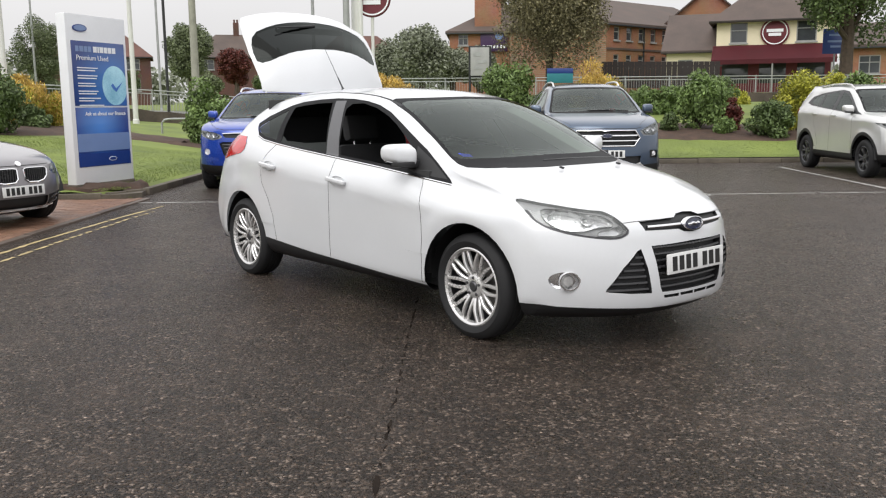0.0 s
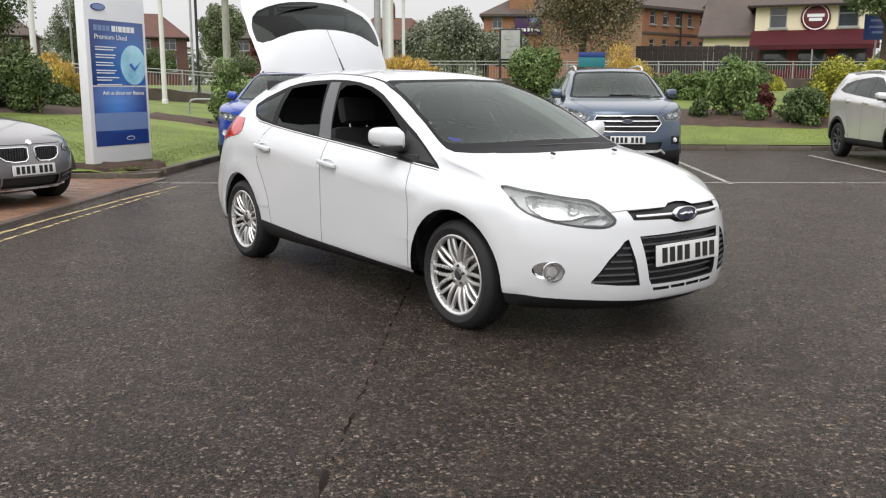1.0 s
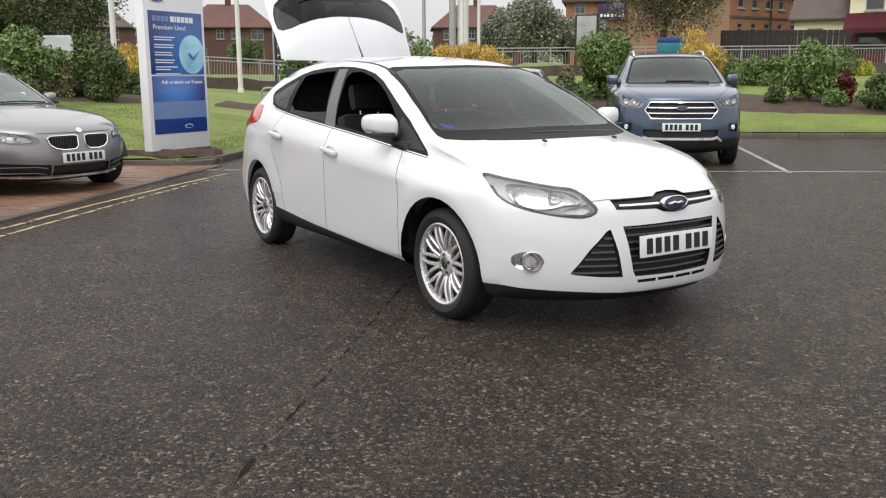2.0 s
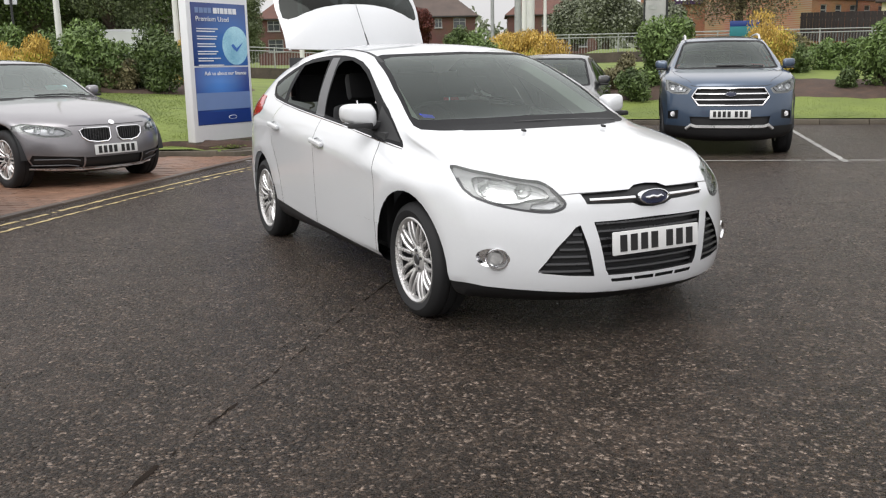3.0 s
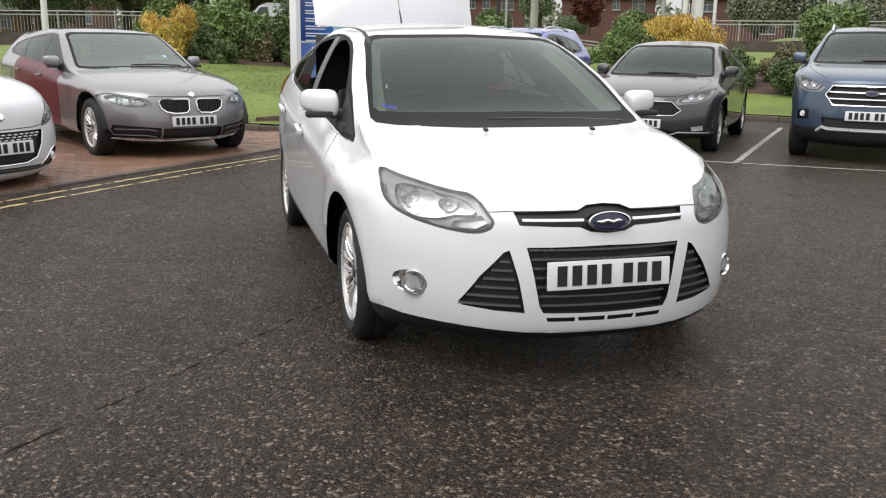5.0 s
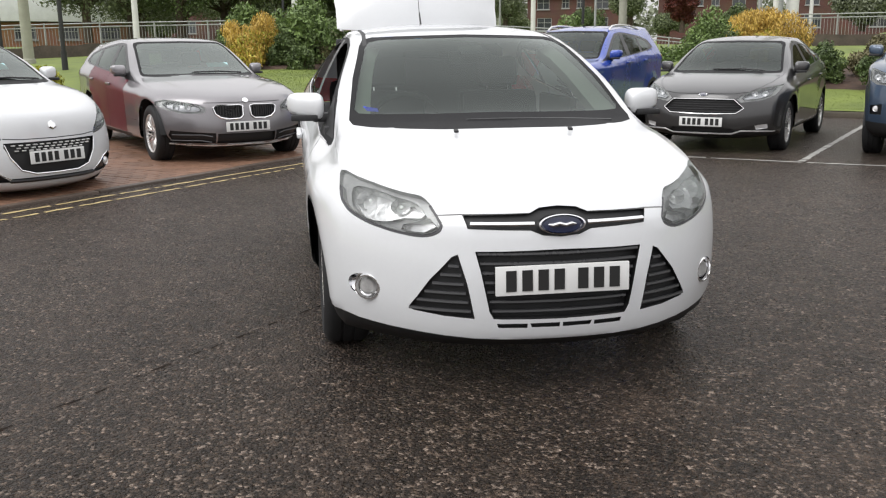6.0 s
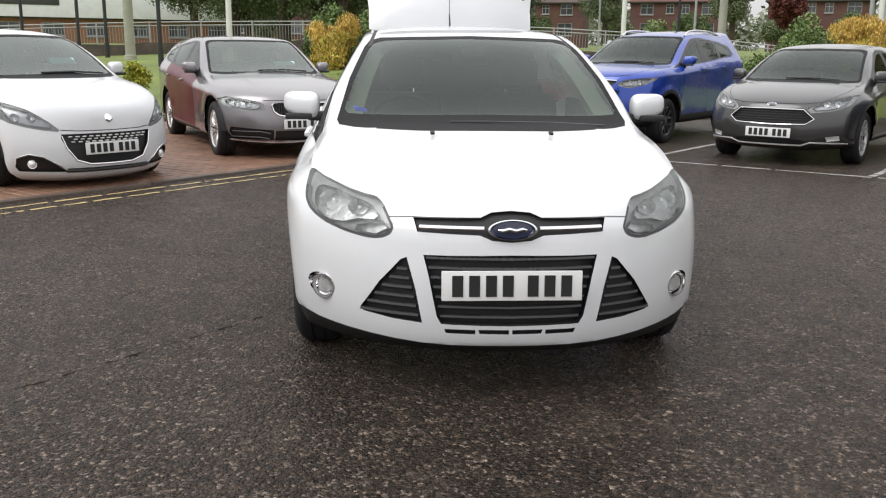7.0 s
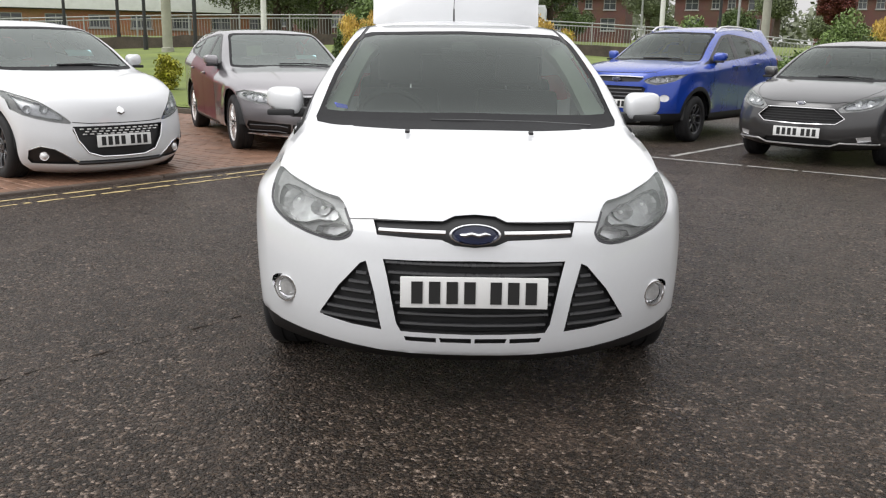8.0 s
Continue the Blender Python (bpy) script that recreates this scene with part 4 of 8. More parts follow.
    hinge = Vector((-1.345, 0, 1.352))
    up = Matrix.Translation(hinge + Vector((0.0, 0, 0.012))) @ pose(0, 0, 0, 0, GATE_UP, 0) @ Matrix.Diagonal((0.91, 1.06, 0.91, 1)) @ Matrix.Translation(-hinge)
    tg = sh.emit("tailgate", "tailgate", P, car, "white tailgate, raised", at=up, thick=0.035)[0]
    sh.emit("rear_screen", "rear_screen", M["privacy"], tg, "dark tailgate glass", push=0.004)
    b = box(BM(), (0, 0, 0), (0.05, 0.62, 0.05), 0.02)
    part("wiper_motor_cover", b, M["black_plastic"], tg, at=pose(-1.935, 0, 0.985, 0, 35, 0))
    b = BM()
    tube(b, [(-1.985, 0.03, 1.00), (-1.97, -0.12, 1.035), (-1.955, -0.34, 1.06)], [0.014, 0.010, 0.006], 8)
    part("rear_wiper", b, M["black_plastic"], tg)
    # what carries the wheels and closes the shell from below
    b = BM()
    for h in HUBS:
        for sg in (1, -1):
            prof = [(h + 0.008 + 0.374 * math.cos(a), 0.295 + 0.376 * math.sin(a)) for a in (math.pi * i / 18 for i in range(19))]
            n0 = len(b.verts)
            ra = [b.verts.new((x, sg * 0.815, z)) for x, z in prof]
            rb = [b.verts.new((x, sg * 0.50, z)) for x, z in prof]
            for i in range(18):
                b.faces.new((ra[i], ra[i + 1], rb[i + 1], rb[i]))
            b.faces.new(rb)
    box(b, (0, 0, 0.225), (3.7, 1.25, 0.03))
    part("wheel_housing", b, M["black_plastic"], car)
    make_wheels(car, HUBS, 0.748, 0.302, 0.226, 0.205, "multi", M["alloy"], 0.297)
    # lamps
    for sg in (1, -1):
        for y, x, z, r in ((0.662, 1.826, 0.714, 0.036), (0.556, 1.956, 0.706, 0.027)):
            b = lathe(BM(), [(0.006, -0.045), (r * 0.6, -0.036), (r * 1.0, -0.014), (r * 1.15, 0.002)], 11)
            for v in b.verts:
                v.co.y *= 1.3
            bowl = part("lamp_reflector", b, M["lamp_silver"], car, smooth=0, at=pose(x, sg * y, z, 0, 78, sg * 14))
            part("bulb", lathe(BM(), [(0.0, -0.012), (0.007, -0.016), (0.008, -0.04)], 12), M["bulb"], bowl)
        b = lathe(BM(), [(0.0, 0.012), (0.024, 0.010), (0.034, 0.0), (0.038, -0.02)], 24)
        part("fog_lamp", b, M["lamp_bezel"], car, at=pose(1.940, sg * 0.688, 0.398, 0, 90, sg * 22))
        b = lathe(BM(), [(0.040, -0.006), (0.043, 0.006), (0.049, 0.006), (0.053, -0.006)], 32, closed=True)
        for v in b.verts:
            v.co.y *= 1.12
        part("fog_lamp_ring", b, M["chrome"], car, at=pose(1.957, sg * 0.690, 0.398, 0, 90, sg * 34))
    # grille bars, chrome strips, badge and plate
    for sg in (1, -1):
        pts = [(2.210 - 0.40 * y * y, sg * y, 0.670) for y in (0.10, 0.16, 0.22, 0.28, 0.330)]
        part("grille_strip", tube(BM(), pts, 0.0085, 8), M["chrome"], car, "chrome grille strip")
    for i in range(7):
        z = 0.345 + 0.036 * i
        h = 0.247 + (z - 0.318) * 0.24
        b = tube(BM(), [(2.222 - 0.40 * y * y, y, z) for y in (-h, -h * 0.6, 0, h * 0.6, h)], 0.0075, 6)
        part("grille_bar", b, M["grille_bar"], car)
    for sg in (1, -1):
        for i in range(6):
            z = 0.345 + 0.034 * i
            y0, y1 = 0.325 + (z - 0.32) * 0.24, 0.545 - (z - 0.345) * 0.80
            if y1 > y0 + 0.02:
                part("side_grille_bar", tube(BM(), [(2.226 - 0.40 * (y / 0.795) ** 2.6, sg * y, z) for y in (y0, (y0 * 2 + y1) / 3, (y0 + 2 * y1) / 3, y1)], 0.0075, 6), M["grille_bar"], car)
    b = lathe(BM(), [(0.0, 0.010), (0.80, 0.008), (0.86, 0.004), (0.86, -0.02)], 36)
    for v in b.verts:
        v.co.x, v.co.y = v.co.x * 0.038, v.co.y * 0.090
    badge = part("badge", b, M["badge_blue"], car, "blue oval badge with chrome rim", at=pose(2.214, 0, 0.668, 0, 84, 0))
    b = lathe(BM(), [(0.86, 0.004), (0.90, 0.014), (0.98, 0.012), (1.0, -0.01)], 36)
    for v in b.verts:
        v.co.x, v.co.y = v.co.x * 0.038, v.co.y * 0.090
    part("badge_rim", b, M["chrome"], badge)
    b = BM()
    tube(b, [(0.0, -0.052, 0.009), (0.003, -0.035, 0.011), (-0.003, -0.012, 0.012), (0.003, 0.012, 0.012), (-0.003, 0.035, 0.011), (0.0, 0.052, 0.009)], [0.003, 0.009, 0.008, 0.008, 0.008, 0.003], 8)
    part("badge_emblem", b, M["chrome"], badge)
    number_plate(car, 2.246, 0.471, 0.506, 0.108, tilt=-4)
    # front lip, washers, wipers, aerial, handles, mirrors
    b = BM()
    n = 24
    rows = []
    for i in range(n + 1):
        y = -0.66 + 1.32 * i / n
        x = 2.19 - 0.52 * abs(y) ** 2.1
        rows.append([b.verts.new((x - 0.07, y, 0.262 + 0.05 * abs(y) ** 3)), b.verts.new((x - 0.09, y, 0.212 + 0.03 * abs(y) ** 3)), b.verts.new((x - 0.35, y * 0.95, 0.20))])
    for p, q in zip(rows, rows[1:]):
        for j in range(2):
            b.faces.new((p[j], p[j + 1], q[j + 1], q[j]))
    part("under_bumper_tray", b, M["black_plastic"], car)
    for sg in (1, -1):
        b = box(BM(), (0, 0, 0), (0.028, 0.020, 0.012), 0.005)
        part("washer_jet", b, M["black_plastic"], car, at=pose(1.495, sg * 0.255, 0.946, 0, 12, 0))
        for x, z in ((0.10, 0.826), (-0.81, 0.884)):
            b = box(BM(), (0, 0, 0), (0.21, 0.030, 0.030), 0.012, seg=3)
            part("door_handle", b, M["white_paint"], car, "white door handle", at=pose(x, sg * (float(width(x, z)) + 0.016), z, 0, 5.5, 0))
            b = lathe(BM(), [(0.0, -0.02), (0.7, -0.012), (1.0, 0.004)], 24)
            for v in b.verts:
                v.co.x, v.co.y = v.co.x * 0.085, v.co.y * 0.034
            part("handle_cup", b, M["white_paint"], car, at=pose(x, sg * (float(width(x, z)) - 0.002), z - 0.004, 90 * -sg, 0, 0))
        door_mirror(car, 0.775, sg * 0.788, 1.018, M["white_paint"], sg, 0.182, 0.118)
        b = BM()
        tube(b, [(x, sg * (float(width(x, z)) + 0.001), z) for x, z in ((1.128, 0.855), (0.888, 0.886), (0.434, 0.930), (0.105, 0.957), (-0.485, 1.007), (-0.786, 1.036), (-1.012, 1.062), (-1.13, 1.09))], 0.006, 6)
        part("belt_strip", b, M["chrome"], car)
    b = BM()
    tube(b, [(1.20, 0.55, 0.954), (1.235, 0.30, 0.968), (1.262, 0.0, 0.974), (1.255, -0.16, 0.974)], [0.008, 0.007, 0.006, 0.004], 6)
    part("wiper", b, M["gloss_black"], car)
    b = tube(BM(), [(1.255, -0.02, 0.970), (1.222, -0.30, 0.970), (1.11, -0.60, 0.958)], [0.008, 0.006, 0.004], 6)
    part("wiper", b, M["gloss_black"], car)
    b = BM()
    tube(b, [(-1.10, -0.02, 1.425), (-1.125, -0.02, 1.462), (-1.18, -0.02, 1.535), (-1.185, -0.02, 1.540), (-1.38, -0.01, 1.775)], [0.013, 0.0065, 0.005, 0.0025, 0.0018], 8)
    part("aerial", b, M["black_plastic"], car)
    # cabin
    b = box(BM(), (0.96, 0, 0.80), (0.62, 1.36, 0.24), 0.08)
    part("dashboard", b, M["cabin"], car)
    b = BM()
    for i in range(28):
        a, c = 2 * math.pi * i / 28, 2 * math.pi * (i + 1) / 28
        tube(b, [(0.185 * math.cos(a), 0.185 * math.sin(a), 0), (0.185 * math.cos(c), 0.185 * math.sin(c), 0)], 0.015, 6, False)
    box(b, (0, 0, -0.02), (0.13, 0.34, 0.03), 0.012)
    box(b, (-0.09, 0, -0.02), (0.17, 0.05, 0.025), 0.01)
    part("steering_wheel", b, M["cabin"], car, at=pose(0.56, -0.36, 0.90, 0, -62, 0))
    for y in (-0.36, 0.36):
        seat(car, 0.06, y, 0.32)
    for y in (-0.42, 0.0, 0.42):
        seat(car, -0.82, y, 0.36)
    part("rear_view_mirror", box(BM(), (0, 0, 0), (0.035, 0.23, 0.065), 0.016), M["cabin"], car, at=pose(0.52, 0, 1.245, 0, 0, -8))
    part("sensor_housing", box(BM(), (0, 0, 0), (0.11, 0.13, 0.03), 0.014), M["cabin"], car, at=pose(0.56, 0, 1.275, 0, 24, 0))
    part("parking_tag", slab(BM(), [(0, -0.05), (0.012, 0.045), (0.035, 0.06), (0.028, -0.02)], 0, 0.002, (0, 1)), M["tag_blue"], car, "blue paper tag behind the windscreen", at=pose(1.000, -0.575, 1.024, 0, 38, -20) @ Matrix.Diagonal((1.1, 0.75, 1, 1)))
    b = BM()
    sheet(b, [0.30 - 0.17 * i for i in range(11)], [-0.50 + 0.1 * i for i in range(11)], lambda x, y: (x, y, 1.335 + 0.05 * (1 - (y / 0.5) ** 2) - 0.02 * abs(x + 0.3)))
    part("headliner", b, M["headliner"], car)
    for sg in (1, -1):
        b = BM()
        rows = []
        for x, y, z, w in ((1.03, 0.632, 0.985, 0.075), (0.86, 0.602, 1.060, 0.062), (0.62, 0.560, 1.175, 0.054), (0.42, 0.520, 1.262, 0.050), (0.28, 0.492, 1.312, 0.060)):
            rows.append([b.verts.new((x - 0.020, sg * (y + 0.030), z - 0.006)), b.verts.new((x - 0.035, sg * y, z - 0.012)), b.verts.new((x - 0.055, sg * (y - w + 0.02), z - 0.030)), b.verts.new((x - 0.120, sg * (y - w + 0.03), z - 0.075))])
        for p, q in zip(rows, rows[1:]):
            for j in range(3):
                b.faces.new((p[j], p[j + 1], q[j + 1], q[j]))
        part("pillar_lining", b, M["pillar_lining"], car, "pale cloth lining of the windscreen pillar")
    part("cabin_floor", box(BM(), (-0.35, 0, 0.25), (3.0, 1.5, 0.03)), M["cabin"], car)
    for sg in (1, -1):
        part("door_lining", box(BM(), (0.45, sg * 0.775, 0.62), (0.98, 0.05, 0.62), 0.02), M["cabin"], car)
        part("door_lining", box(BM(), (-0.42, sg * 0.775, 0.66), (0.70, 0.05, 0.66), 0.02), M["cabin"], car)
    part("boot_floor", box(BM(), (-1.42, 0, 0.50), (0.5, 1.1, 0.44), 0.03), M["cabin"], car)
    # backrest made overly tall to block daylight from the open tailgate
    part("rear_backrest", box(BM(), (-1.16, 0, 0.85), (0.12, 1.20, 0.76), 0.03), M["fabric"], car)
    # unseen shelf added upright, keeps the bright opening out of the windscreen
    part("parcel_shelf", box(BM(), (-1.27, 0, 1.13), (0.03, 1.22, 0.46), 0.01), M["cabin"], car, "dark upright parcel shelf, added to block the bright tailgate opening")
    return car


GATE_UP = 96
white_hatchback(LOT)


# ---- the parked cars round it: the same kind of shell, stretched to each car's own proportions ----
HATCH_C = [(2.19, 0.228), (2.235, 0.30), (2.245, 0.42), (2.228, 0.56), (2.208, 0.66), (2.175, 0.716), (2.10, 0.765), (1.90, 0.842), (1.60, 0.918), (1.36, 0.957),
           (1.26, 0.975), (0.87, 1.165), (0.45, 1.345), (0.24, 1.388), (-0.20, 1.425), (-0.70, 1.427), (-1.20, 1.388), (-1.60, 1.335), (-1.75, 1.27), (-1.93, 1.07),
           (-2.03, 0.93), (-2.07, 0.75), (-2.13, 0.58), (-2.12, 0.42), (-2.05, 0.28), (-1.60, 0.22), (-0.80, 0.20), (0, 0.20), (0.80, 0.20), (1.60, 0.21)]
HATCH_E = [(1.84, 0.79, 0.270), (1.90, 0.795, 0.34), (1.925, 0.80, 0.45), (1.90, 0.805, 0.58), (1.85, 0.805, 0.68), (1.78, 0.80, 0.745), (1.68, 0.80, 0.80), (1.52, 0.82, 0.845), (1.30, 0.81, 0.895), (1.13, 0.775, 0.93),
           (1.05, 0.755, 0.962), (0.74, 0.69, 1.13), (0.38, 0.618, 1.285), (0.18, 0.592, 1.340), (-0.25, 0.580, 1.385), (-0.75, 0.572, 1.378), (-1.20, 0.555, 1.328), (-1.48, 0.545, 1.26), (-1.58, 0.565, 1.18), (-1.70, 0.66, 1.03),
           (-1.79, 0.72, 0.90), (-1.85, 0.76, 0.74), (-1.88, 0.78, 0.58), (-1.86, 0.79, 0.42), (-1.82, 0.78, 0.30), (-1.55, 0.78, 0.24), (-0.80, 0.80, 0.215), (0, 0.80, 0.215), (0.80, 0.80, 0.215), (1.55, 0.79, 0.235)]
KEY_X = [-2.4, -2.13, -1.6, -1.2, -0.2, 0.45, 1.26, 1.60, 2.245, 2.4]
KEY_Z = [0.0, 0.20, 0.30, 0.55, 0.72, 0.96, 1.345, 1.43, 1.6]


def parked_car(name, label, m, paint, to_x, to_z, ky, hubs, R, rim, style, alloy, front, plate, square=0.0, clad=0.0, group="parked cars", roof_rails=False, extra=None, pane="pane", doors=None, lip=None, seams=True, screen="screen"):
    """front: outlines of the nose in (y, z): a list of (part name, material, outline, depth). clad: height of dark plastic along the sills."""
    car = thing(name, label, "car", m, group)
    fx, fz, gx, gz = curve(KEY_X, to_x), curve(KEY_Z, to_z), curve(to_x, KEY_X), curve(to_z, KEY_Z)
    T = lambda pts: [(float(fx(x)), float(fz(z))) for x, z in pts]

    def rear(x, z):
        """square pushes the upper tail out towards an upright back."""
        return x - square * max(0, min(1, (-x - 1.15) / 0.45)) * max(0, min(1, (z - 0.75) / 0.35))

    def crest(x, z):
        """square also keeps the roof level towards the back."""
        return z + 0.20 * square * max(0, min(1, (-x - 0.5) / 1.0)) * max(0, min(1, (z - 1.05) / 0.2))

    C = [(float(fx(rear(x, z))), float(fz(crest(x, z)))) for x, z in HATCH_C]
    E = [(float(fx(rear(x, z))), y * ky, float(fz(crest(x, z)))) for x, y, z in HATCH_E]
    belt = curve([-2.0, -1.3, -0.8, 0.0, 0.65, 1.2, 2.2], [1.10, 1.07, 1.045, 0.985, 0.935, 0.885, 0.80])
    low = curve([0.18, 0.28, 0.36, 0.46, 0.66, 0.80, 0.86, 0.905, 0.955, 0.975, 1.0], [0.83, 0.872, 0.878, 0.882, 0.890, 0.898, 0.902, 0.889, 0.862, 0.845, 0.825])
    high = curve([0.0, 0.15, 0.5, 0.85, 1.0, 1.3], [0.825, 0.80, 0.715, 0.625, 0.575, 0.50])
    taper = curve([-2.2, -1.9, -1.6, -1.1, -0.3, 0.6, 1.3, 1.65, 1.9, 2.25], [0.82, 0.915, 0.96, 0.985, 1.0, 1.0, 0.990, 0.962, 0.91, 0.78])

    def width(x, z):
        hx, hz = float(gx(x)), float(gz(z))
        b = belt(hx)
        w = low(hz / b) if hz < b else high((hz - b) / max(1.40 - b, 0.2))
        flare = sum(0.022 * math.exp(-((math.hypot(x - h, z - R) - R - 0.09) / 0.075) ** 2) for h in hubs)
        return (w * taper(hx) + flare) * ky

    sh = Shell(C, E, width, hubs, spine=R + 0.12, k=3)
    cowl, nose_x = float(fx(1.26)), float(fx(2.245))
    side = lambda c, n: n.y > 0.30 and c.y > 0.42
    nose = lambda c, n: c.x > nose_x - 0.80 and (n.x > 0.03 or c.x > nose_x - 0.3)
    lid = lambda c, n: c.x > cowl - 0.3 and n.z > 0.2 and c.z > float(fz(0.70))
    glassy = lambda c, n: float(fx(0.1)) < c.x < cowl + 0.16 and c.z > float(fz(0.94)) and n.x > 0.12 and n.y < 0.93
    bx = lambda pts: [(float(fx(x)), y * ky) for x, y in pts]
    if seams:
        sh.cut("gap", ribbon(bx([(2.05, 0.50), (1.85, 0.62), (1.62, 0.695), (1.30, 0.735), (1.08, 0.735)]), 0.006), TOP, lid)
    lip = lip or [(0, float(fz(0.722))), (0.36 * ky, float(fz(0.722))), (0.50 * ky, float(fz(0.742)))]
    sh.cut("bonnet_gap", ribbon(lip, 0.008), FRONT, nose)
    fr = lambda pts: [(y * ky, float(fz(z))) for y, z in pts]
    sh.cut("screen_edge", fr([(0, 0.945), (0.60, 0.945), (0.693, 0.952), (0.704, 0.972), (0.645, 1.15), (0.590, 1.30), (0.560, 1.335), (0.50, 1.352), (0, 1.362)]), FRONT, glassy)
    sh.cut("windscreen", fr([(0, 0.985), (0.60, 0.975), (0.668, 0.98), (0.668, 1.0), (0.616, 1.15), (0.564, 1.290), (0.53, 1.318), (0.47, 1.330), (0, 1.338)]), FRONT, glassy)
    sh.cut("front_door", T([(-0.045, 1.0), (-0.03, 0.89), (-0.08, 0.40), (-0.085, 0.30), (0.94, 0.29), (0.955, 0.45), (0.975, 0.80), (0.99, 0.90), (0.60, 1.0)]), SIDE, side)
    sh.cut("rear_door", T([(-0.045, 1.0), (-0.03, 0.89), (-0.08, 0.40), (-0.085, 0.30), (-0.66, 0.30), (-0.69, 0.45), (-0.80, 0.60), (-0.90, 0.74), (-0.925, 0.86), (-0.86, 1.08), (-0.5, 1.1)]), SIDE, side)
    n_gap = 0
    for line in ([(-0.04, 0.985), (-0.028, 0.89), (-0.08, 0.40), (-0.085, 0.30)], [(0.94, 0.29), (0.955, 0.45), (0.975, 0.80), (0.988, 0.89)], [(-0.66, 0.30), (-0.69, 0.45), (-0.80, 0.60), (-0.90, 0.74), (-0.925, 0.86), (-0.85, 1.07)]):
        n_gap += 1
        sh.cut("door_gap_%d" % n_gap, ribbon(T(line), 0.006), SIDE, side)
    sill = 0.27 + clad
    for h in hubs if clad else ():
        sh.cut("cladding", ring(h, R, R + 0.125, R + 0.125, 32), SIDE, lambda c, n: c.y > 0.42 and c.z < R * 2 + 0.2)
    sh.cut("cladding" if clad else "sill", [(float(fx(-0.99)), sill), (float(fx(1.10)), sill), (float(fx(1.10)), 0.05), (float(fx(-0.99)), 0.05)], SIDE, lambda c, n: c.y > 0.5)
    if clad:
        sh.cut("cladding", [(nose_x - 0.9, 0.43), (nose_x + 0.2, 0.40), (nose_x + 0.2, 0.05), (nose_x - 0.9, 0.05)], SIDE, lambda c, n: True)
    surround = [(1.165, 0.885), (0.64, 0.936), (0.02, 0.986), (-0.80, 1.047), (-1.17, 1.075), (-1.26, 1.11), (-1.235, 1.195), (-1.06, 1.245), (-0.77, 1.290), (-0.34, 1.336), (-0.12, 1.342), (0.14, 1.318), (0.32, 1.258), (0.55, 1.165), (0.79, 1.057), (0.94, 0.972)]
    sh.cut("surround", T([(rear(x, z + 0.1), crest(x, z)) for x, z in surround]), SIDE, side)
    sh.cut("front_window", T([(0.035, 1.003), (0.73, 0.945), (0.735, 1.035), (0.52, 1.135), (0.31, 1.222), (0.14, 1.282), (-0.06, 1.310)]), SIDE, side)
    sh.cut("rear_window", T([(-0.135, 1.014), (-0.71, 1.056), (-0.80, 1.262), (-0.60, 1.288), (-0.36, 1.310), (-0.20, 1.316)]), SIDE, side)
    sh.cut("quarter", T([(rear(x, z + 0.1), crest(x, z)) for x, z in ((-0.84, 1.063), (-1.14, 1.092), (-1.205, 1.123), (-1.19, 1.180), (-1.04, 1.222), (-0.88, 1.250))]), SIDE, side)
    sh.cut("tail_lamp", T([(-1.50, 1.0), (-1.55, 0.88), (-2.4, 0.86), (-2.4, 1.02)]), SIDE, lambda c, n: c.x < fx(-1.35) and c.y > 0.55)
    sh.cut("rear_screen", fr([(0, 1.26), (0.43, 1.24), (0.49, 1.20), (0.55, 1.03), (0, 1.02)]), FRONT, lambda c, n: c.x < float(fx(-1.5)) and n.x < -0.2)
    for tag, mat_name, poly, depth in front:
        sh.cut(tag, poly, FRONT, nose)
        if tag == "headlamp":
            cy, cz = sum(q[0] for q in poly) / len(poly), sum(q[1] for q in poly) / len(poly)
            sh.cut("lamp_silver", [(cy + (y - cy) * 0.74, cz + (z - cz) * 0.72 + 0.004) for y, z in poly], FRONT, nose)
    for h in hubs:
        sh.cut("arch", ring(h, R, R + 0.065, R + 0.065, 32), SIDE, lambda c, n: c.y > 0.40)
        sh.cut("arch", [(h - R - 0.065, R), (h + R + 0.065, R), (h + R + 0.065, 0.0), (h - R - 0.065, 0.0)], SIDE, lambda c, n: c.y > 0.40)
    sh.sort()
    sh.emit("body", "body", paint, car)
    sh.emit("shut_line", "gap", M["panel_gap"] if seams else M["shut_line"], car, both=False, push=0.003)
    for i in range(n_gap):
        sh.emit("door_gap", "door_gap_%d" % (i + 1), M["panel_gap"] if seams else M["shut_line"], car, both=False, push=0.003)
    sh.emit("bonnet_gap", "bonnet_gap", M["panel_gap"], car, push=0.003)

    def on_nose(y, z, out=0.0):
        """The nose's surface over a place in the front view."""
        f = min((f for f in sh.bm.faces if f.normal.x > 0.08 and f.calc_center_median().x > nose_x - 0.8), key=lambda f: (f.calc_center_median().y - abs(y)) ** 2 + (f.calc_center_median().z - z) ** 2)
        c, n = f.calc_center_median(), f.normal
        return (c.x - (n.y * (abs(y) - c.y) + n.z * (z - c.z)) / n.x + out, y, z)

    sh.emit("front_door", "front_door", doors or paint, car, both=False)
    sh.emit("rear_door", "rear_door", doors or paint, car, both=False)
    sh.emit("sill_trim", "sill", M["black_plastic"], car, both=False)
    sh.emit("cladding", "cladding", M["black_plastic"], car, "dark plastic cladding")
    sh.emit("window_surround", "surround", M["gloss_black"], car, both=False, push=0.002)
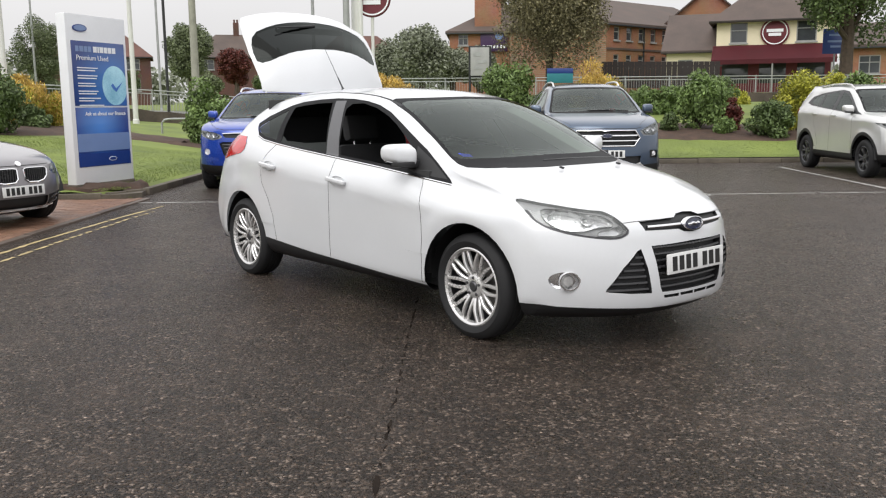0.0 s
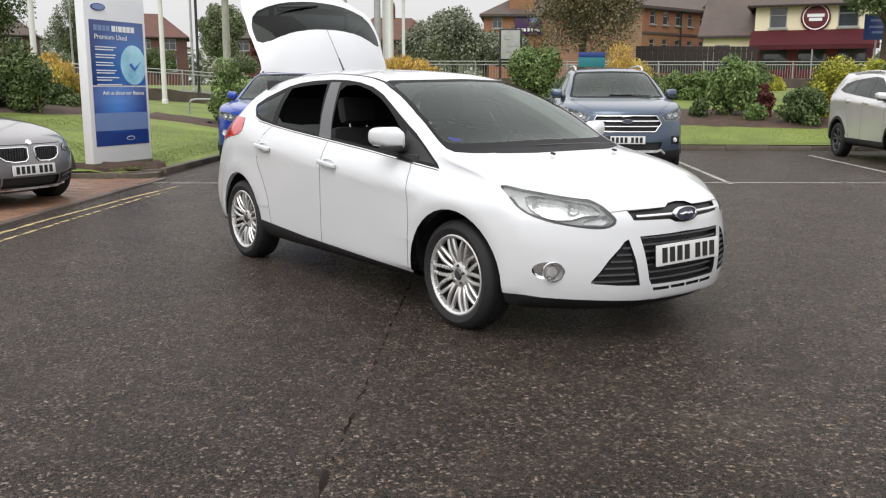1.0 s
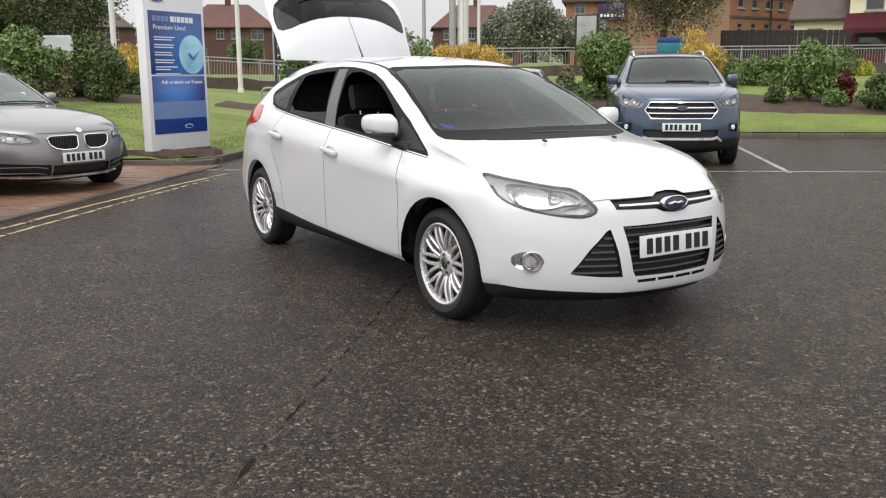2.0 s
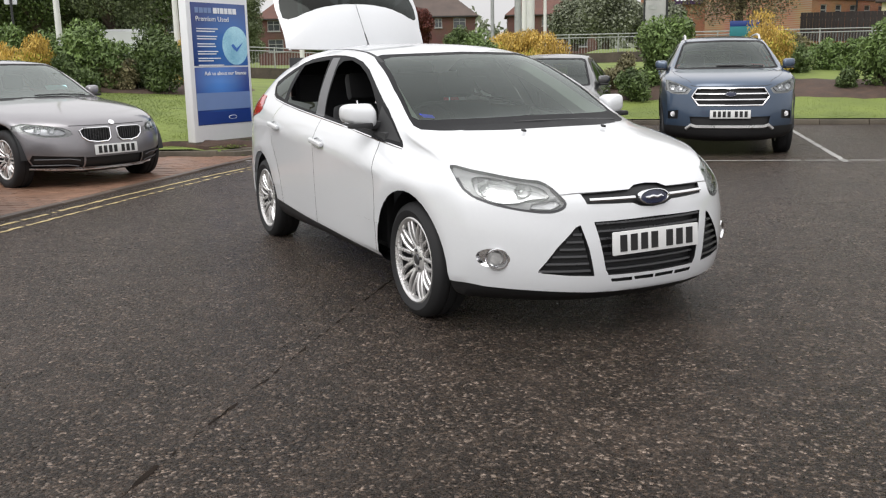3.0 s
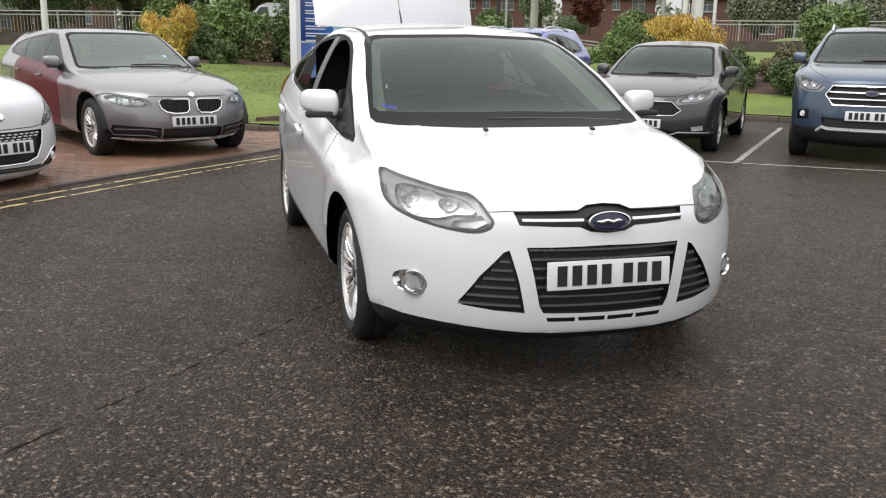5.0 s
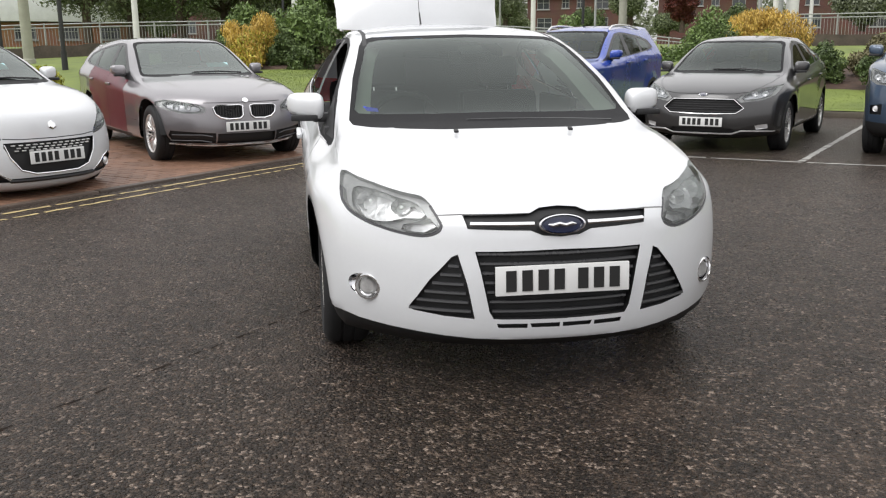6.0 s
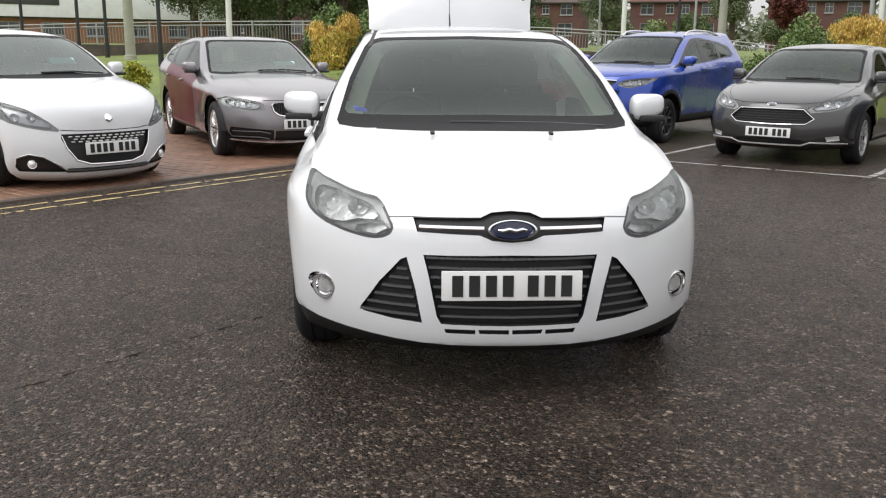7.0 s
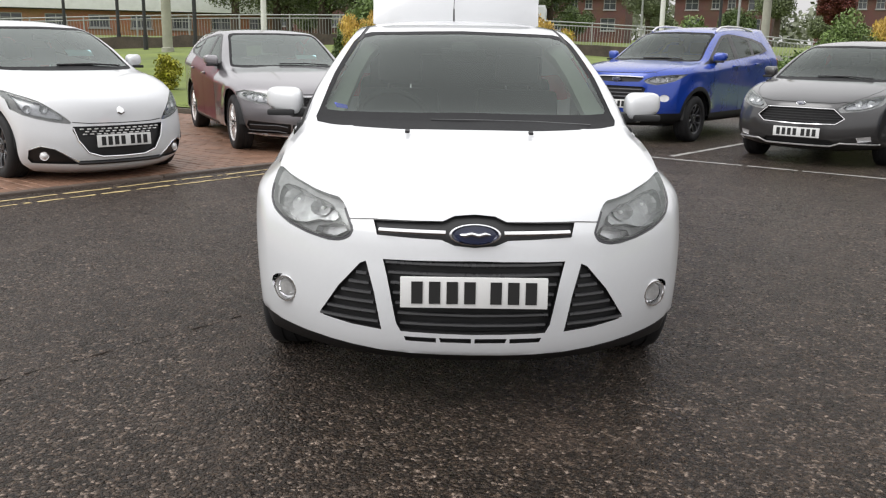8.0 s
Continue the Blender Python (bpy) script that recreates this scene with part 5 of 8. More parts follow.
    for nm in ("front_window", "rear_window", "quarter"):
        sh.emit(nm if nm != "quarter" else "quarter_window", nm, M[pane], car, both=False, push=0.004)
    sh.emit("windscreen_edge", "screen_edge", M["screen_black"], car, push=0.002)
    sh.emit("windscreen", "windscreen", M[screen], car, push=0.003)
    sh.emit("rear_screen", "rear_screen", M[pane], car, push=0.003)
    sh.emit("tail_lamp", "tail_lamp", M["tail_red"], car, both=False, push=-0.003)
    done = set()
    for tag, mat_name, poly, depth in front:
        if tag in done or tag in ("body", "void"):
            continue
        done.add(tag)
        centre = min(abs(p[0]) for p in poly) < 0.02
        if tag == "headlamp":
            sh.emit(tag, tag, M["lamp_bezel"], car, both=False, push=0.02, skirt=True)
            sh.emit("lamp_housing", "lamp_silver", M["lamp_dim"], car, "grey silver lamp housing", both=False, push=0.045, skirt=True)
            sh.emit("headlamp_lens", [tag, "lamp_silver"], M["lens"], car, both=False, push=0.002)
            cy, cz = sum(q[0] for q in poly) / len(poly), sum(q[1] for q in poly) / len(poly)
            for sg in (1, -1):
                for d in (-0.050, 0.055):
                    b = lathe(BM(), [(0.004, -0.02), (0.022, -0.014), (0.032, 0.0), (0.036, 0.006), (0.036, -0.015)], 20)
                    part("lamp_reflector", b, M["lamp_bowl"], car, at=pose(on_nose(cy + d, cz)[0] - 0.036, sg * (cy + d), cz, 0, 84, sg * 12))
        elif depth < 0.004:
            sh.emit(tag, tag, M[mat_name], car, both=centre, push=depth)
        else:
            sh.emit(tag, tag, M[mat_name], car, both=centre, push=depth, along=(-1, 0, 0), skirt=True)
    b = BM()
    for h in hubs:
        for sg in (1, -1):
            prof = [(h + (R + 0.068) * math.cos(a), R + (R + 0.068) * math.sin(a)) for a in (math.pi * i / 14 for i in range(15))]
            ra = [b.verts.new((x, sg * 0.86 * ky, z)) for x, z in prof]
            rb = [b.verts.new((x, sg * 0.50, z)) for x, z in prof]
            for i in range(14):
                b.faces.new((ra[i], ra[i + 1], rb[i + 1], rb[i]))
            b.faces.new(rb)
    box(b, (sum(hubs) / 2, 0, 0.24), (hubs[0] - hubs[1] + 1.0, 1.2, 0.03))
    part("wheel_housing", b, M["black_plastic"], car)
    make_wheels(car, hubs, 0.765 * ky, R, rim, 0.215, style, alloy)
    if plate:
        number_plate(car, *plate)
    for sg in (1, -1):
        door_mirror(car, float(fx(0.80)), sg * 0.80 * ky, float(fz(1.02)), paint, sg, 0.175, 0.125)
        for x, z in ((0.15, 0.842), (-0.78, 0.885)):
            part("door_handle", box(BM(), (0, 0, 0), (0.20, 0.035, 0.028), 0.011), paint, car, at=pose(float(fx(x)), sg * 0.905 * ky, float(fz(z))))
    for y in (-0.36, 0.36):
        seat(car, float(fx(0.06)), y, float(fz(0.34)))
        seat(car, float(fx(-0.85)), y, float(fz(0.38)))
    part("dashboard", box(BM(), (cowl - 0.28, 0, float(fz(0.96)) - 0.16), (0.62, 1.34 * ky, 0.22), 0.07), M["cabin"], car)
    part("cabin_floor", box(BM(), (float(fx(-0.35)), 0, 0.30), (2.6, 1.45 * ky, 0.03)), M["cabin"], car)
    for sg in (1, -1):
        part("door_lining", box(BM(), (float(fx(0.1)), sg * 0.775 * ky, float(fz(0.62))), (1.9, 0.05, 0.55), 0.02), M["cabin"], car)
    part("rear_backrest", box(BM(), (float(fx(-1.25)), 0, float(fz(0.7))), (0.3, 1.2 * ky, 0.5), 0.03), M["fabric"], car)
    part("rear_view_mirror", box(BM(), (0, 0, 0), (0.035, 0.23, 0.065), 0.016), M["cabin"], car, at=pose(float(fx(0.54)), 0, float(fz(1.25))))
    b = BM()
    tube(b, [(cowl - 0.03, 0.50, float(fz(0.985))), (cowl - 0.05, 0.2, float(fz(1.0))), (cowl - 0.03, -0.14, float(fz(0.995)))], 0.009, 6)
    part("wiper", b, M["black_plastic"], car)
    if roof_rails:
        for sg in (1, -1):
            b = BM()
            tube(b, [(float(fx(x)), sg * 0.535 * ky, float(fz(z))) for x, z in ((0.16, 1.365), (0.0, 1.425), (-0.3, 1.445), (-0.9, 1.44), (-1.25, 1.40), (-1.38, 1.35))], 0.016, 8)
            part("roof_rail", b, M["alloy"], car, "silver roof rail")
    if extra:
        extra(car, fx, fz, on_nose)
    return car


def oval_badge(car, x, z, r=0.06, tilt=84, mat="badge_blue"):
    b = lathe(BM(), [(0.0, 0.010), (0.88, 0.008), (0.92, 0.012), (1.0, 0.0), (1.0, -0.02)], 28)
    for v in b.verts:
        v.co.x, v.co.y = v.co.x * r * 0.43, v.co.y * r
    bd = part("badge", b, M["chrome"], car, at=pose(x, 0, z, 0, tilt, 0))
    b = lathe(BM(), [(0.0, 0.013), (0.84, 0.011), (0.85, 0.0)], 28)
    for v in b.verts:
        v.co.x, v.co.y = v.co.x * r * 0.43, v.co.y * r
    part("badge_face", b, M[mat], bd)


def cross_bars(car, name, mat, rows, r, label=""):
    """Bars that bow with the nose: rows of (x at the middle, half-width, z)."""
    for x, h, z in rows:
        b = tube(BM(), [(x - 0.40 * (h * t) ** 2, h * t, z) for t in (-1, -0.66, -0.33, 0, 0.33, 0.66, 1)], r, 6)
        part(name, b, M[mat], car, label)


FOCUS_X = KEY_X
FOCUS_Z = KEY_Z


def trim_line(car, name, mat, line, on_nose, r, out=0.004, label="", close=False):
    """A bar that follows the nose along a line of (y, z), mirrored to the other side."""
    full = [(-y, z) for y, z in line[::-1] if abs(y) > 1e-6] + line
    if close:
        full = full + full[:1]
    pts = []
    for (y0, z0), (y1, z1) in zip(full, full[1:]):
        n = max(1, int(math.hypot(y1 - y0, z1 - z0) / 0.06))
        pts += [on_nose(y0 + (y1 - y0) * k / n, z0 + (z1 - z0) * k / n, out) for k in range(n)]
    pts.append(on_nose(*full[-1], out))
    part(name, tube(BM(), pts, r, 6), M[mat], car, label)


def fog_lamp(car, y, z, on_nose, r=0.036):
    for sg in (1, -1):
        b = lathe(BM(), [(0.0, 0.012), (r * 0.7, 0.009), (r, 0.0), (r * 1.15, 0.003), (r * 1.2, -0.03)], 20)
        part("fog_lamp", b, M["lamp_bowl"], car, at=pose(on_nose(y, z)[0] - 0.012, sg * y, z, 0, 88, sg * 22))


def grey_front(car, fx, fz, nose):
    oval_badge(car, nose(0, 0.715)[0] + 0.002, 0.712, 0.058, 68)
    hexagon = [(0.0, 0.664), (0.365, 0.660), (0.485, 0.556), (0.40, 0.494), (0.0, 0.484)]
    trim_line(car, "grille_frame", "chrome", hexagon[:3], nose, 0.006, label="chrome grille frame")
    trim_line(car, "grille_frame", "chrome", hexagon[4:1:-1], nose, 0.006, label="chrome grille frame")
    for i in range(5):
        z = 0.512 + 0.029 * i
        h = 0.45 if 0.53 < z < 0.58 else 0.40
        trim_line(car, "grille_slat", "gloss_black", [(0, z), (h * 0.5, z), (h, z)], nose, 0.005, -0.014)
    trim_line(car, "bumper_strip", "alloy", [(0, 0.245), (0.36, 0.245), (0.46, 0.282), (0.62, 0.278), (0.80, 0.272)], nose, 0.010, label="satin silver bumper strip")


parked_car("hatchback_car", "dark grey five-door hatchback in a parking bay", pose(-0.20, 8.63, 0, 0, 0, -90), M["grey_paint"], FOCUS_X, FOCUS_Z, 1.0, (1.324, -1.324), 0.315, 0.22, "five", M["alloy"],
           [("headlamp", "", [(0.395, 0.660), (0.42, 0.690), (0.49, 0.738), (0.60, 0.772), (0.72, 0.806), (0.825, 0.828), (0.82, 0.78), (0.785, 0.71), (0.70, 0.665), (0.62, 0.642), (0.44, 0.622)], 0.05),
            ("grille", "black_plastic", [(0, 0.664), (0.365, 0.660), (0.485, 0.556), (0.40, 0.494), (0, 0.484)], 0.03),
            ("lower_grille", "black_plastic", [(0, 0.318), (0.36, 0.315), (0.42, 0.270), (0.36, 0.252), (0, 0.252)], 0.03),
            ("fog_lamp", "lamp_bowl", [(0.605, 0.352), (0.735, 0.368), (0.738, 0.312), (0.62, 0.300)], 0.012)],
           (2.247, 0.388, 0.52, 0.111, -3), extra=grey_front)


def suv_front(car, fx, fz, nose):
    oval_badge(car, nose(0, 0.838)[0] + 0.016, 0.838, 0.080)
    trim_line(car, "grille_frame", "chrome", [(0, 0.914), (0.425, 0.912), (0.497, 0.802)], nose, 0.011, label="chrome grille frame")
    trim_line(car, "grille_frame", "chrome", [(0, 0.686), (0.41, 0.688), (0.497, 0.802)], nose, 0.011, label="chrome grille frame")
    for z, h in ((0.842, 0.455), (0.764, 0.455)):
        trim_line(car, "grille_bar", "chrome", [(0, z), (h * 0.5, z), (h, z)], nose, 0.013, label="chrome grille bar")
    trim_line(car, "skid_strip", "alloy", [(0, 0.405), (0.44, 0.405), (0.50, 0.425), (0.56, 0.375)], nose, 0.022, label="silver bumper strip")
    fog_lamp(car, 0.735, 0.57, nose, 0.030)


parked_car("suv_car", "steel blue family sport utility car with chrome grille bars", pose(2.42, 8.83, 0, 0, 0, -90), M["steel_blue_paint"], [-2.55, -2.285, -1.98, -1.35, -0.25, 0.40, 1.20, 1.55, 2.245, 2.4], [0.0, 0.22, 0.36, 0.72, 0.98, 1.17, 1.56, 1.655, 1.85],
           1.02, (1.345, -1.345), 0.35, 0.225, "five", M["alloy"],
           [("headlamp", "", [(0.505, 0.905), (0.555, 0.838), (0.66, 0.835), (0.75, 0.842), (0.84, 0.895), (0.845, 1.03), (0.78, 1.015), (0.71, 0.99), (0.60, 0.95)], 0.05),
            ("grille", "black_plastic", [(0, 0.914), (0.425, 0.912), (0.497, 0.802), (0.41, 0.688), (0, 0.686)], 0.035),
            ("lower_grille", "black_plastic", [(0, 0.535), (0.52, 0.540), (0.50, 0.445), (0.45, 0.405), (0, 0.400)], 0.03),
            ("fog_recess", "gloss_black", [(0.665, 0.625), (0.80, 0.605), (0.80, 0.50), (0.67, 0.505)], 0.02)],
           (2.249, 0.573, 0.52, 0.111, -3), square=0.12, clad=0.10, roof_rails=True, extra=suv_front, lip=[(0, 0.942), (0.44, 0.938), (0.52, 0.955)])

ECO_X, ECO_Z = [-2.25, -2.0, -1.80, -1.25, -0.28, 0.32, 1.08, 1.44, 2.09, 2.25], [0.0, 0.24, 0.37, 0.70, 0.95, 1.12, 1.52, 1.615, 1.8]


def eco_front(car, fx, fz, nose):
    x = float(fx(2.245))
    oval_badge(car, nose(0, 0.86)[0] + 0.004, 0.860, 0.070)
    trim_line(car, "grille_strip", "chrome", [(0, 0.905), (0.2, 0.905), (0.38, 0.898)], nose, 0.010)
    cross_bars(car, "grille_bar", "dark_alloy", [(x - 0.006, 0.38 - 0.03 * i, 0.73 - 0.05 * i) for i in range(4)], 0.011)


ECO_FRONT = [("headlamp", "", [(0.385, 0.848), (0.42, 0.880), (0.51, 0.910), (0.66, 0.932), (0.83, 0.945), (0.80, 0.895), (0.74, 0.850), (0.64, 0.815), (0.545, 0.795), (0.44, 0.815)], 0.05),
             ("upper_grille", "black_plastic", [(0, 0.905), (0.36, 0.898), (0.375, 0.870), (0.33, 0.835), (0, 0.825)], 0.02),
             ("grille", "black_plastic", [(0, 0.775), (0.38, 0.770), (0.43, 0.745), (0.36, 0.57), (0.30, 0.545), (0, 0.54)], 0.035),
             ("fog_lamp", "lamp_bowl", ring(0.655, 0.62, 0.055, 0.048, 18), 0.02),
             ("skid_plate", "alloy", [(0, 0.40), (0.34, 0.40), (0.40, 0.33), (0.36, 0.28), (0, 0.27)], -0.004)]
parked_car("suv_car", "bright blue compact sport utility car, wet with rain", pose(-3.0, 9.26, 0, 0, 0, -90), M["blue_paint"], ECO_X, ECO_Z, 0.985, (1.26, -1.26), 0.325, 0.21, "ten", M["dark_alloy"], ECO_FRONT,
           (2.092, 0.53, 0.52, 0.111, -3), square=0.40, clad=0.12, roof_rails=True, extra=eco_front)
parked_car("suv_car", "pale silver compact sport utility car by the grass bank", pose(8.12, 10.27, 0, 0, 0, -90), M["silver_paint"], ECO_X, ECO_Z, 0.985, (1.26, -1.26), 0.33, 0.22, "five", M["dark_alloy"], ECO_FRONT,
           (2.092, 0.53, 0.52, 0.111, -3), square=0.40, clad=0.12, roof_rails=True, extra=eco_front)


def estate_front(car, fx, fz, nose):
    out = [(0.040, 0.652), (0.085, 0.664), (0.33, 0.660), (0.375, 0.636), (0.355, 0.565), (0.30, 0.523), (0.21, 0.505), (0.085, 0.510), (0.045, 0.545)]
    for sg in (1, -1):
        pts = [nose(sg * y, z, 0.006) for y, z in out]
        part("kidney_frame", tube(BM(), pts + pts[:1], 0.010, 6, False), M["chrome"], car, "chrome grille frame")
        for i in range(11):
            y = 0.062 + 0.029 * i
            x = nose(y, 0.585)[0]
            part("kidney_slat", box(BM(), (x - 0.010, sg * y, 0.588), (0.02, 0.011, 0.125), 0.003, seg=1), M["grille_bar"], car)
    b = lathe(BM(), [(0.0, 0.010), (0.026, 0.008), (0.033, 0.004), (0.034, -0.01)], 24)
    part("bonnet_badge", b, M["chrome"], car, at=pose(nose(0, 0.705)[0], 0, 0.712, 0, 50, 0))
    trim_line(car, "bumper_strip", "alloy", [(0, 0.212), (0.35, 0.205), (0.60, 0.215), (0.78, 0.225)], nose, 0.010, label="satin silver bumper strip")
    for z in (0.335, 0.268):
        for sg in (1, -1):
            part("side_grille_bar", tube(BM(), [nose(sg * y, z - 0.02 * (y < 0.5), 0.004) for y in (0.40, 0.50, 0.60, 0.70, 0.77)], 0.007, 6), M["dark_alloy"], car)
    part("windscreen_sticker", box(BM(), (0, 0, 0), (0.004, 0.28, 0.09)), M["cyan_paper"], car, at=pose(float(fx(1.0)), 0.30, float(fz(1.07)), 0, -55, 0))


# the doors get the brick's reflection as plain maroon colour
estate = parked_car("estate_car", "metallic grey estate car on the paving, maroon reflection painted on its doors", pose(-6.55, 4.04, 0.012, 0, 0, -26), M["silver_grey_paint"], [-2.85, -2.585, -2.28, -1.75, -0.50, 0.00, 0.88, 1.42, 2.315, 2.5], [0.0, 0.19, 0.28, 0.55, 0.735, 0.965, 1.375, 1.445, 1.6],
                    1.03, (1.484, -1.484), 0.33, 0.225, "multi", M["alloy"],
                    [("headlamp", "", [(0.44, 0.600), (0.455, 0.640), (0.52, 0.676), (0.62, 0.698), (0.70, 0.712), (0.80, 0.725), (0.875, 0.700), (0.88, 0.662), (0.80, 0.610), (0.69, 0.574), (0.55, 0.568), (0.48, 0.572)], 0.05),
                     ("kidney", "black_plastic", [(0.040, 0.652), (0.085, 0.664), (0.33, 0.660), (0.375, 0.636), (0.355, 0.565), (0.30, 0.523), (0.21, 0.505), (0.085, 0.510), (0.045, 0.545)], 0.035),
                     ("lower_grille", "black_plastic", [(0, 0.345), (0.345, 0.345), (0.345, 0.235), (0, 0.228)], 0.03),
                     ("side_grille", "black_plastic", [(0.365, 0.352), (0.56, 0.366), (0.785, 0.384), (0.80, 0.33), (0.74, 0.240), (0.36, 0.236)], 0.03)],
                    (2.322, 0.422, 0.52, 0.111, -3), square=0.10, extra=estate_front, doors=M["door_reflection"], lip=[(0, 0.690), (0.36, 0.690), (0.46, 0.690)], seams=False, screen="screen_sky")


def supermini_front(car, fx, fz, nose):
    for i in range(3):
        for k in range(13 - i):
            y = -0.36 + 0.06 * k + 0.03 * (i % 2) + 0.01 * i
            part("grille_stud", box(BM(), (nose(y, 0.483 - 0.023 * i)[0] - 0.006, y, 0.483 - 0.023 * i), (0.02, 0.036, 0.011), 0.003, seg=1), M["alloy"], car)
    trim_line(car, "grille_frame", "chrome", [(0, 0.228), (0.205, 0.232), (0.325, 0.272), (0.40, 0.385), (0.43, 0.495)], nose, 0.007, label="chrome grille frame")
    trim_line(car, "bumper_strip", "gloss_black", [(0, 0.180), (0.2, 0.180), (0.40, 0.182)], nose, 0.016)
    for sg in (1, -1):
        part("fog_frame", tube(BM(), [nose(sg * y, z, 0.004) for y, z in ((0.745, 0.30), (0.67, 0.335), (0.575, 0.310), (0.48, 0.245), (0.385, 0.185))], 0.006, 6), M["chrome"], car)
    fog_lamp(car, 0.642, 0.245, nose, 0.034)
    b = lathe(BM(), [(0.0, 0.014), (0.03, 0.012), (0.042, 0.0)], 6)
    part("bonnet_badge", b, M["chrome"], car, at=pose(nose(0, 0.63)[0], 0, 0.64, 0, 70, 0))
    part("windscreen_sticker", box(BM(), (0, 0, 0), (0.004, 0.26, 0.10)), M["cyan_paper"], car, at=pose(float(fx(0.95)), 0.20, float(fz(1.10)), 0, -55, 0))


MINI_X, MINI_Z = [-2.15, -1.90, -1.50, -1.15, -0.25, 0.38, 1.10, 1.42, 2.075, 2.25], [0.0, 0.085, 0.20, 0.50, 0.735, 0.99, 1.375, 1.455, 1.6]
MINI_FRONT = [("headlamp", "", [(0.435, 0.545), (0.50, 0.612), (0.555, 0.662), (0.64, 0.733), (0.76, 0.790), (0.855, 0.834), (0.845, 0.80), (0.822, 0.735), (0.815, 0.655), (0.76, 0.608), (0.68, 0.575), (0.595, 0.553), (0.50, 0.536), (0.45, 0.530)], 0.05),
              ("grille", "black_plastic", [(0, 0.508), (0.43, 0.508), (0.435, 0.470), (0.395, 0.380), (0.325, 0.275), (0.205, 0.238), (0, 0.234)], 0.03),
              ("fog_recess", "gloss_black", [(0.385, 0.168), (0.57, 0.305), (0.67, 0.330), (0.745, 0.300), (0.745, 0.22), (0.715, 0.178)], 0.03),
              ("lower_grille", "black_plastic", [(0, 0.200), (0.40, 0.200), (0.40, 0.160), (0, 0.158)], 0.02)]
parked_car("supermini_car", "white supermini hatchback with a dark studded grille", pose(-6.36, 0.53, 0.012, 0, 0, -4), M["white_paint"], MINI_X, MINI_Z, 0.96, (1.27, -1.27), 0.31, 0.215, "ten", M["dark_alloy"], MINI_FRONT,
           (2.086, 0.375, 0.52, 0.111, -3), extra=supermini_front, lip=[(0, 0.530), (0.30, 0.534), (0.43, 0.545)], seams=False, screen="screen_sky")
parked_car("supermini_car", "bright red small hatchback behind the white one", pose(-11.45, 2.35, 0.012, 0, 0, 58), M["red_paint"], MINI_X, MINI_Z, 0.96, (1.27, -1.27), 0.31, 0.2, "five", M["alloy"], MINI_FRONT, None)


# ---- planting ----
def leaf_material(name, col, tint, var=0.35):
    m = surf(name, col, 0.55, var=0.2, scale=2, fine=20, tint=tint, islands=var, spec=0.35)
    n, l, b = m.node_tree.nodes, m.node_tree.links, m.node_tree.nodes["Principled BSDF"]
    b.inputs["Transmission Weight"].default_value = 0.0
    b.inputs["Subsurface Weight"].default_value = 0.0
    return m


M["leaf_green"] = leaf_material("shrub_leaves", (0.085, 0.135, 0.038), (0.15, 0.215, 0.065))
M["leaf_dark"] = leaf_material("dark_shrub_leaves", (0.055, 0.085, 0.030), (0.10, 0.14, 0.045))
M["leaf_yellow"] = leaf_material("golden_shrub_leaves", (0.40, 0.25, 0.045), (0.52, 0.36, 0.085))
M["leaf_lime"] = leaf_material("lime_shrub_leaves", (0.22, 0.24, 0.025), (0.36, 0.34, 0.04))
M["leaf_red"] = leaf_material("copper_leaves", (0.085, 0.022, 0.018), (0.13, 0.035, 0.025))
# distance haze is mixed into these two leaf colours: paler, greyer
M["leaf_tree"] = leaf_material("hazed_tree_leaves", (0.095, 0.122, 0.058), (0.150, 0.178, 0.088))
M["leaf_hazed"] = leaf_material("hazed_far_leaves", (0.150, 0.168, 0.112), (0.205, 0.222, 0.155), 0.2)
M["leaf_brown"] = leaf_material("brownish_leaves", (0.120, 0.115, 0.055), (0.19, 0.165, 0.085))
M["bark"] = surf("bark", (0.075, 0.055, 0.040), 0.9, var=0.4, scale=8, fine=60, bump=0.5)


def leaf_mesh(name, rnd, clumps, count, size, material, long=1.7, up=0.25):
    """Many single leaves round clump centres; clumps: (centre, radius)."""
    rs = np.random.RandomState(rnd.randrange(1 << 30))
    cen, rad = np.array([c for c, _ in clumps], float), np.array([r for _, r in clumps], float)
    pick = rs.choice(len(rad), count, p=rad**2 / (rad**2).sum())
    unit = lambda v: v / np.maximum(np.linalg.norm(v, axis=1), 1e-6)[:, None]
    d = unit(rs.normal(size=(count, 3)))
    p = cen[pick] + d * (rad[pick] * (0.45 + 0.65 * rs.rand(count) ** 0.7))[:, None]
    a = unit(rs.normal(size=(count, 3)) + np.array([0, 0, up]))
    b = unit(np.cross(a, unit(d + rs.normal(0, 0.5, (count, 3)))))
    s = (size * rs.uniform(0.6, 1.35, count))[:, None]
    v = np.stack([p - a * s * long * 0.5, p + b * s * 0.5, p + a * s * long * 0.5, p - b * s * 0.5], 1).reshape(-1, 3)
    me = bpy.data.meshes.new(name)
    me.vertices.add(len(v))
    me.vertices.foreach_set("co", v.ravel())
    me.loops.add(count * 4)
    me.loops.foreach_set("vertex_index", np.arange(count * 4))
    me.polygons.add(count)
    me.polygons.foreach_set("loop_start", np.arange(0, count * 4, 4))
    me.polygons.foreach_set("loop_total", np.full(count, 4))
    me.update(calc_edges=True)
    me.materials.append(material)
    return me


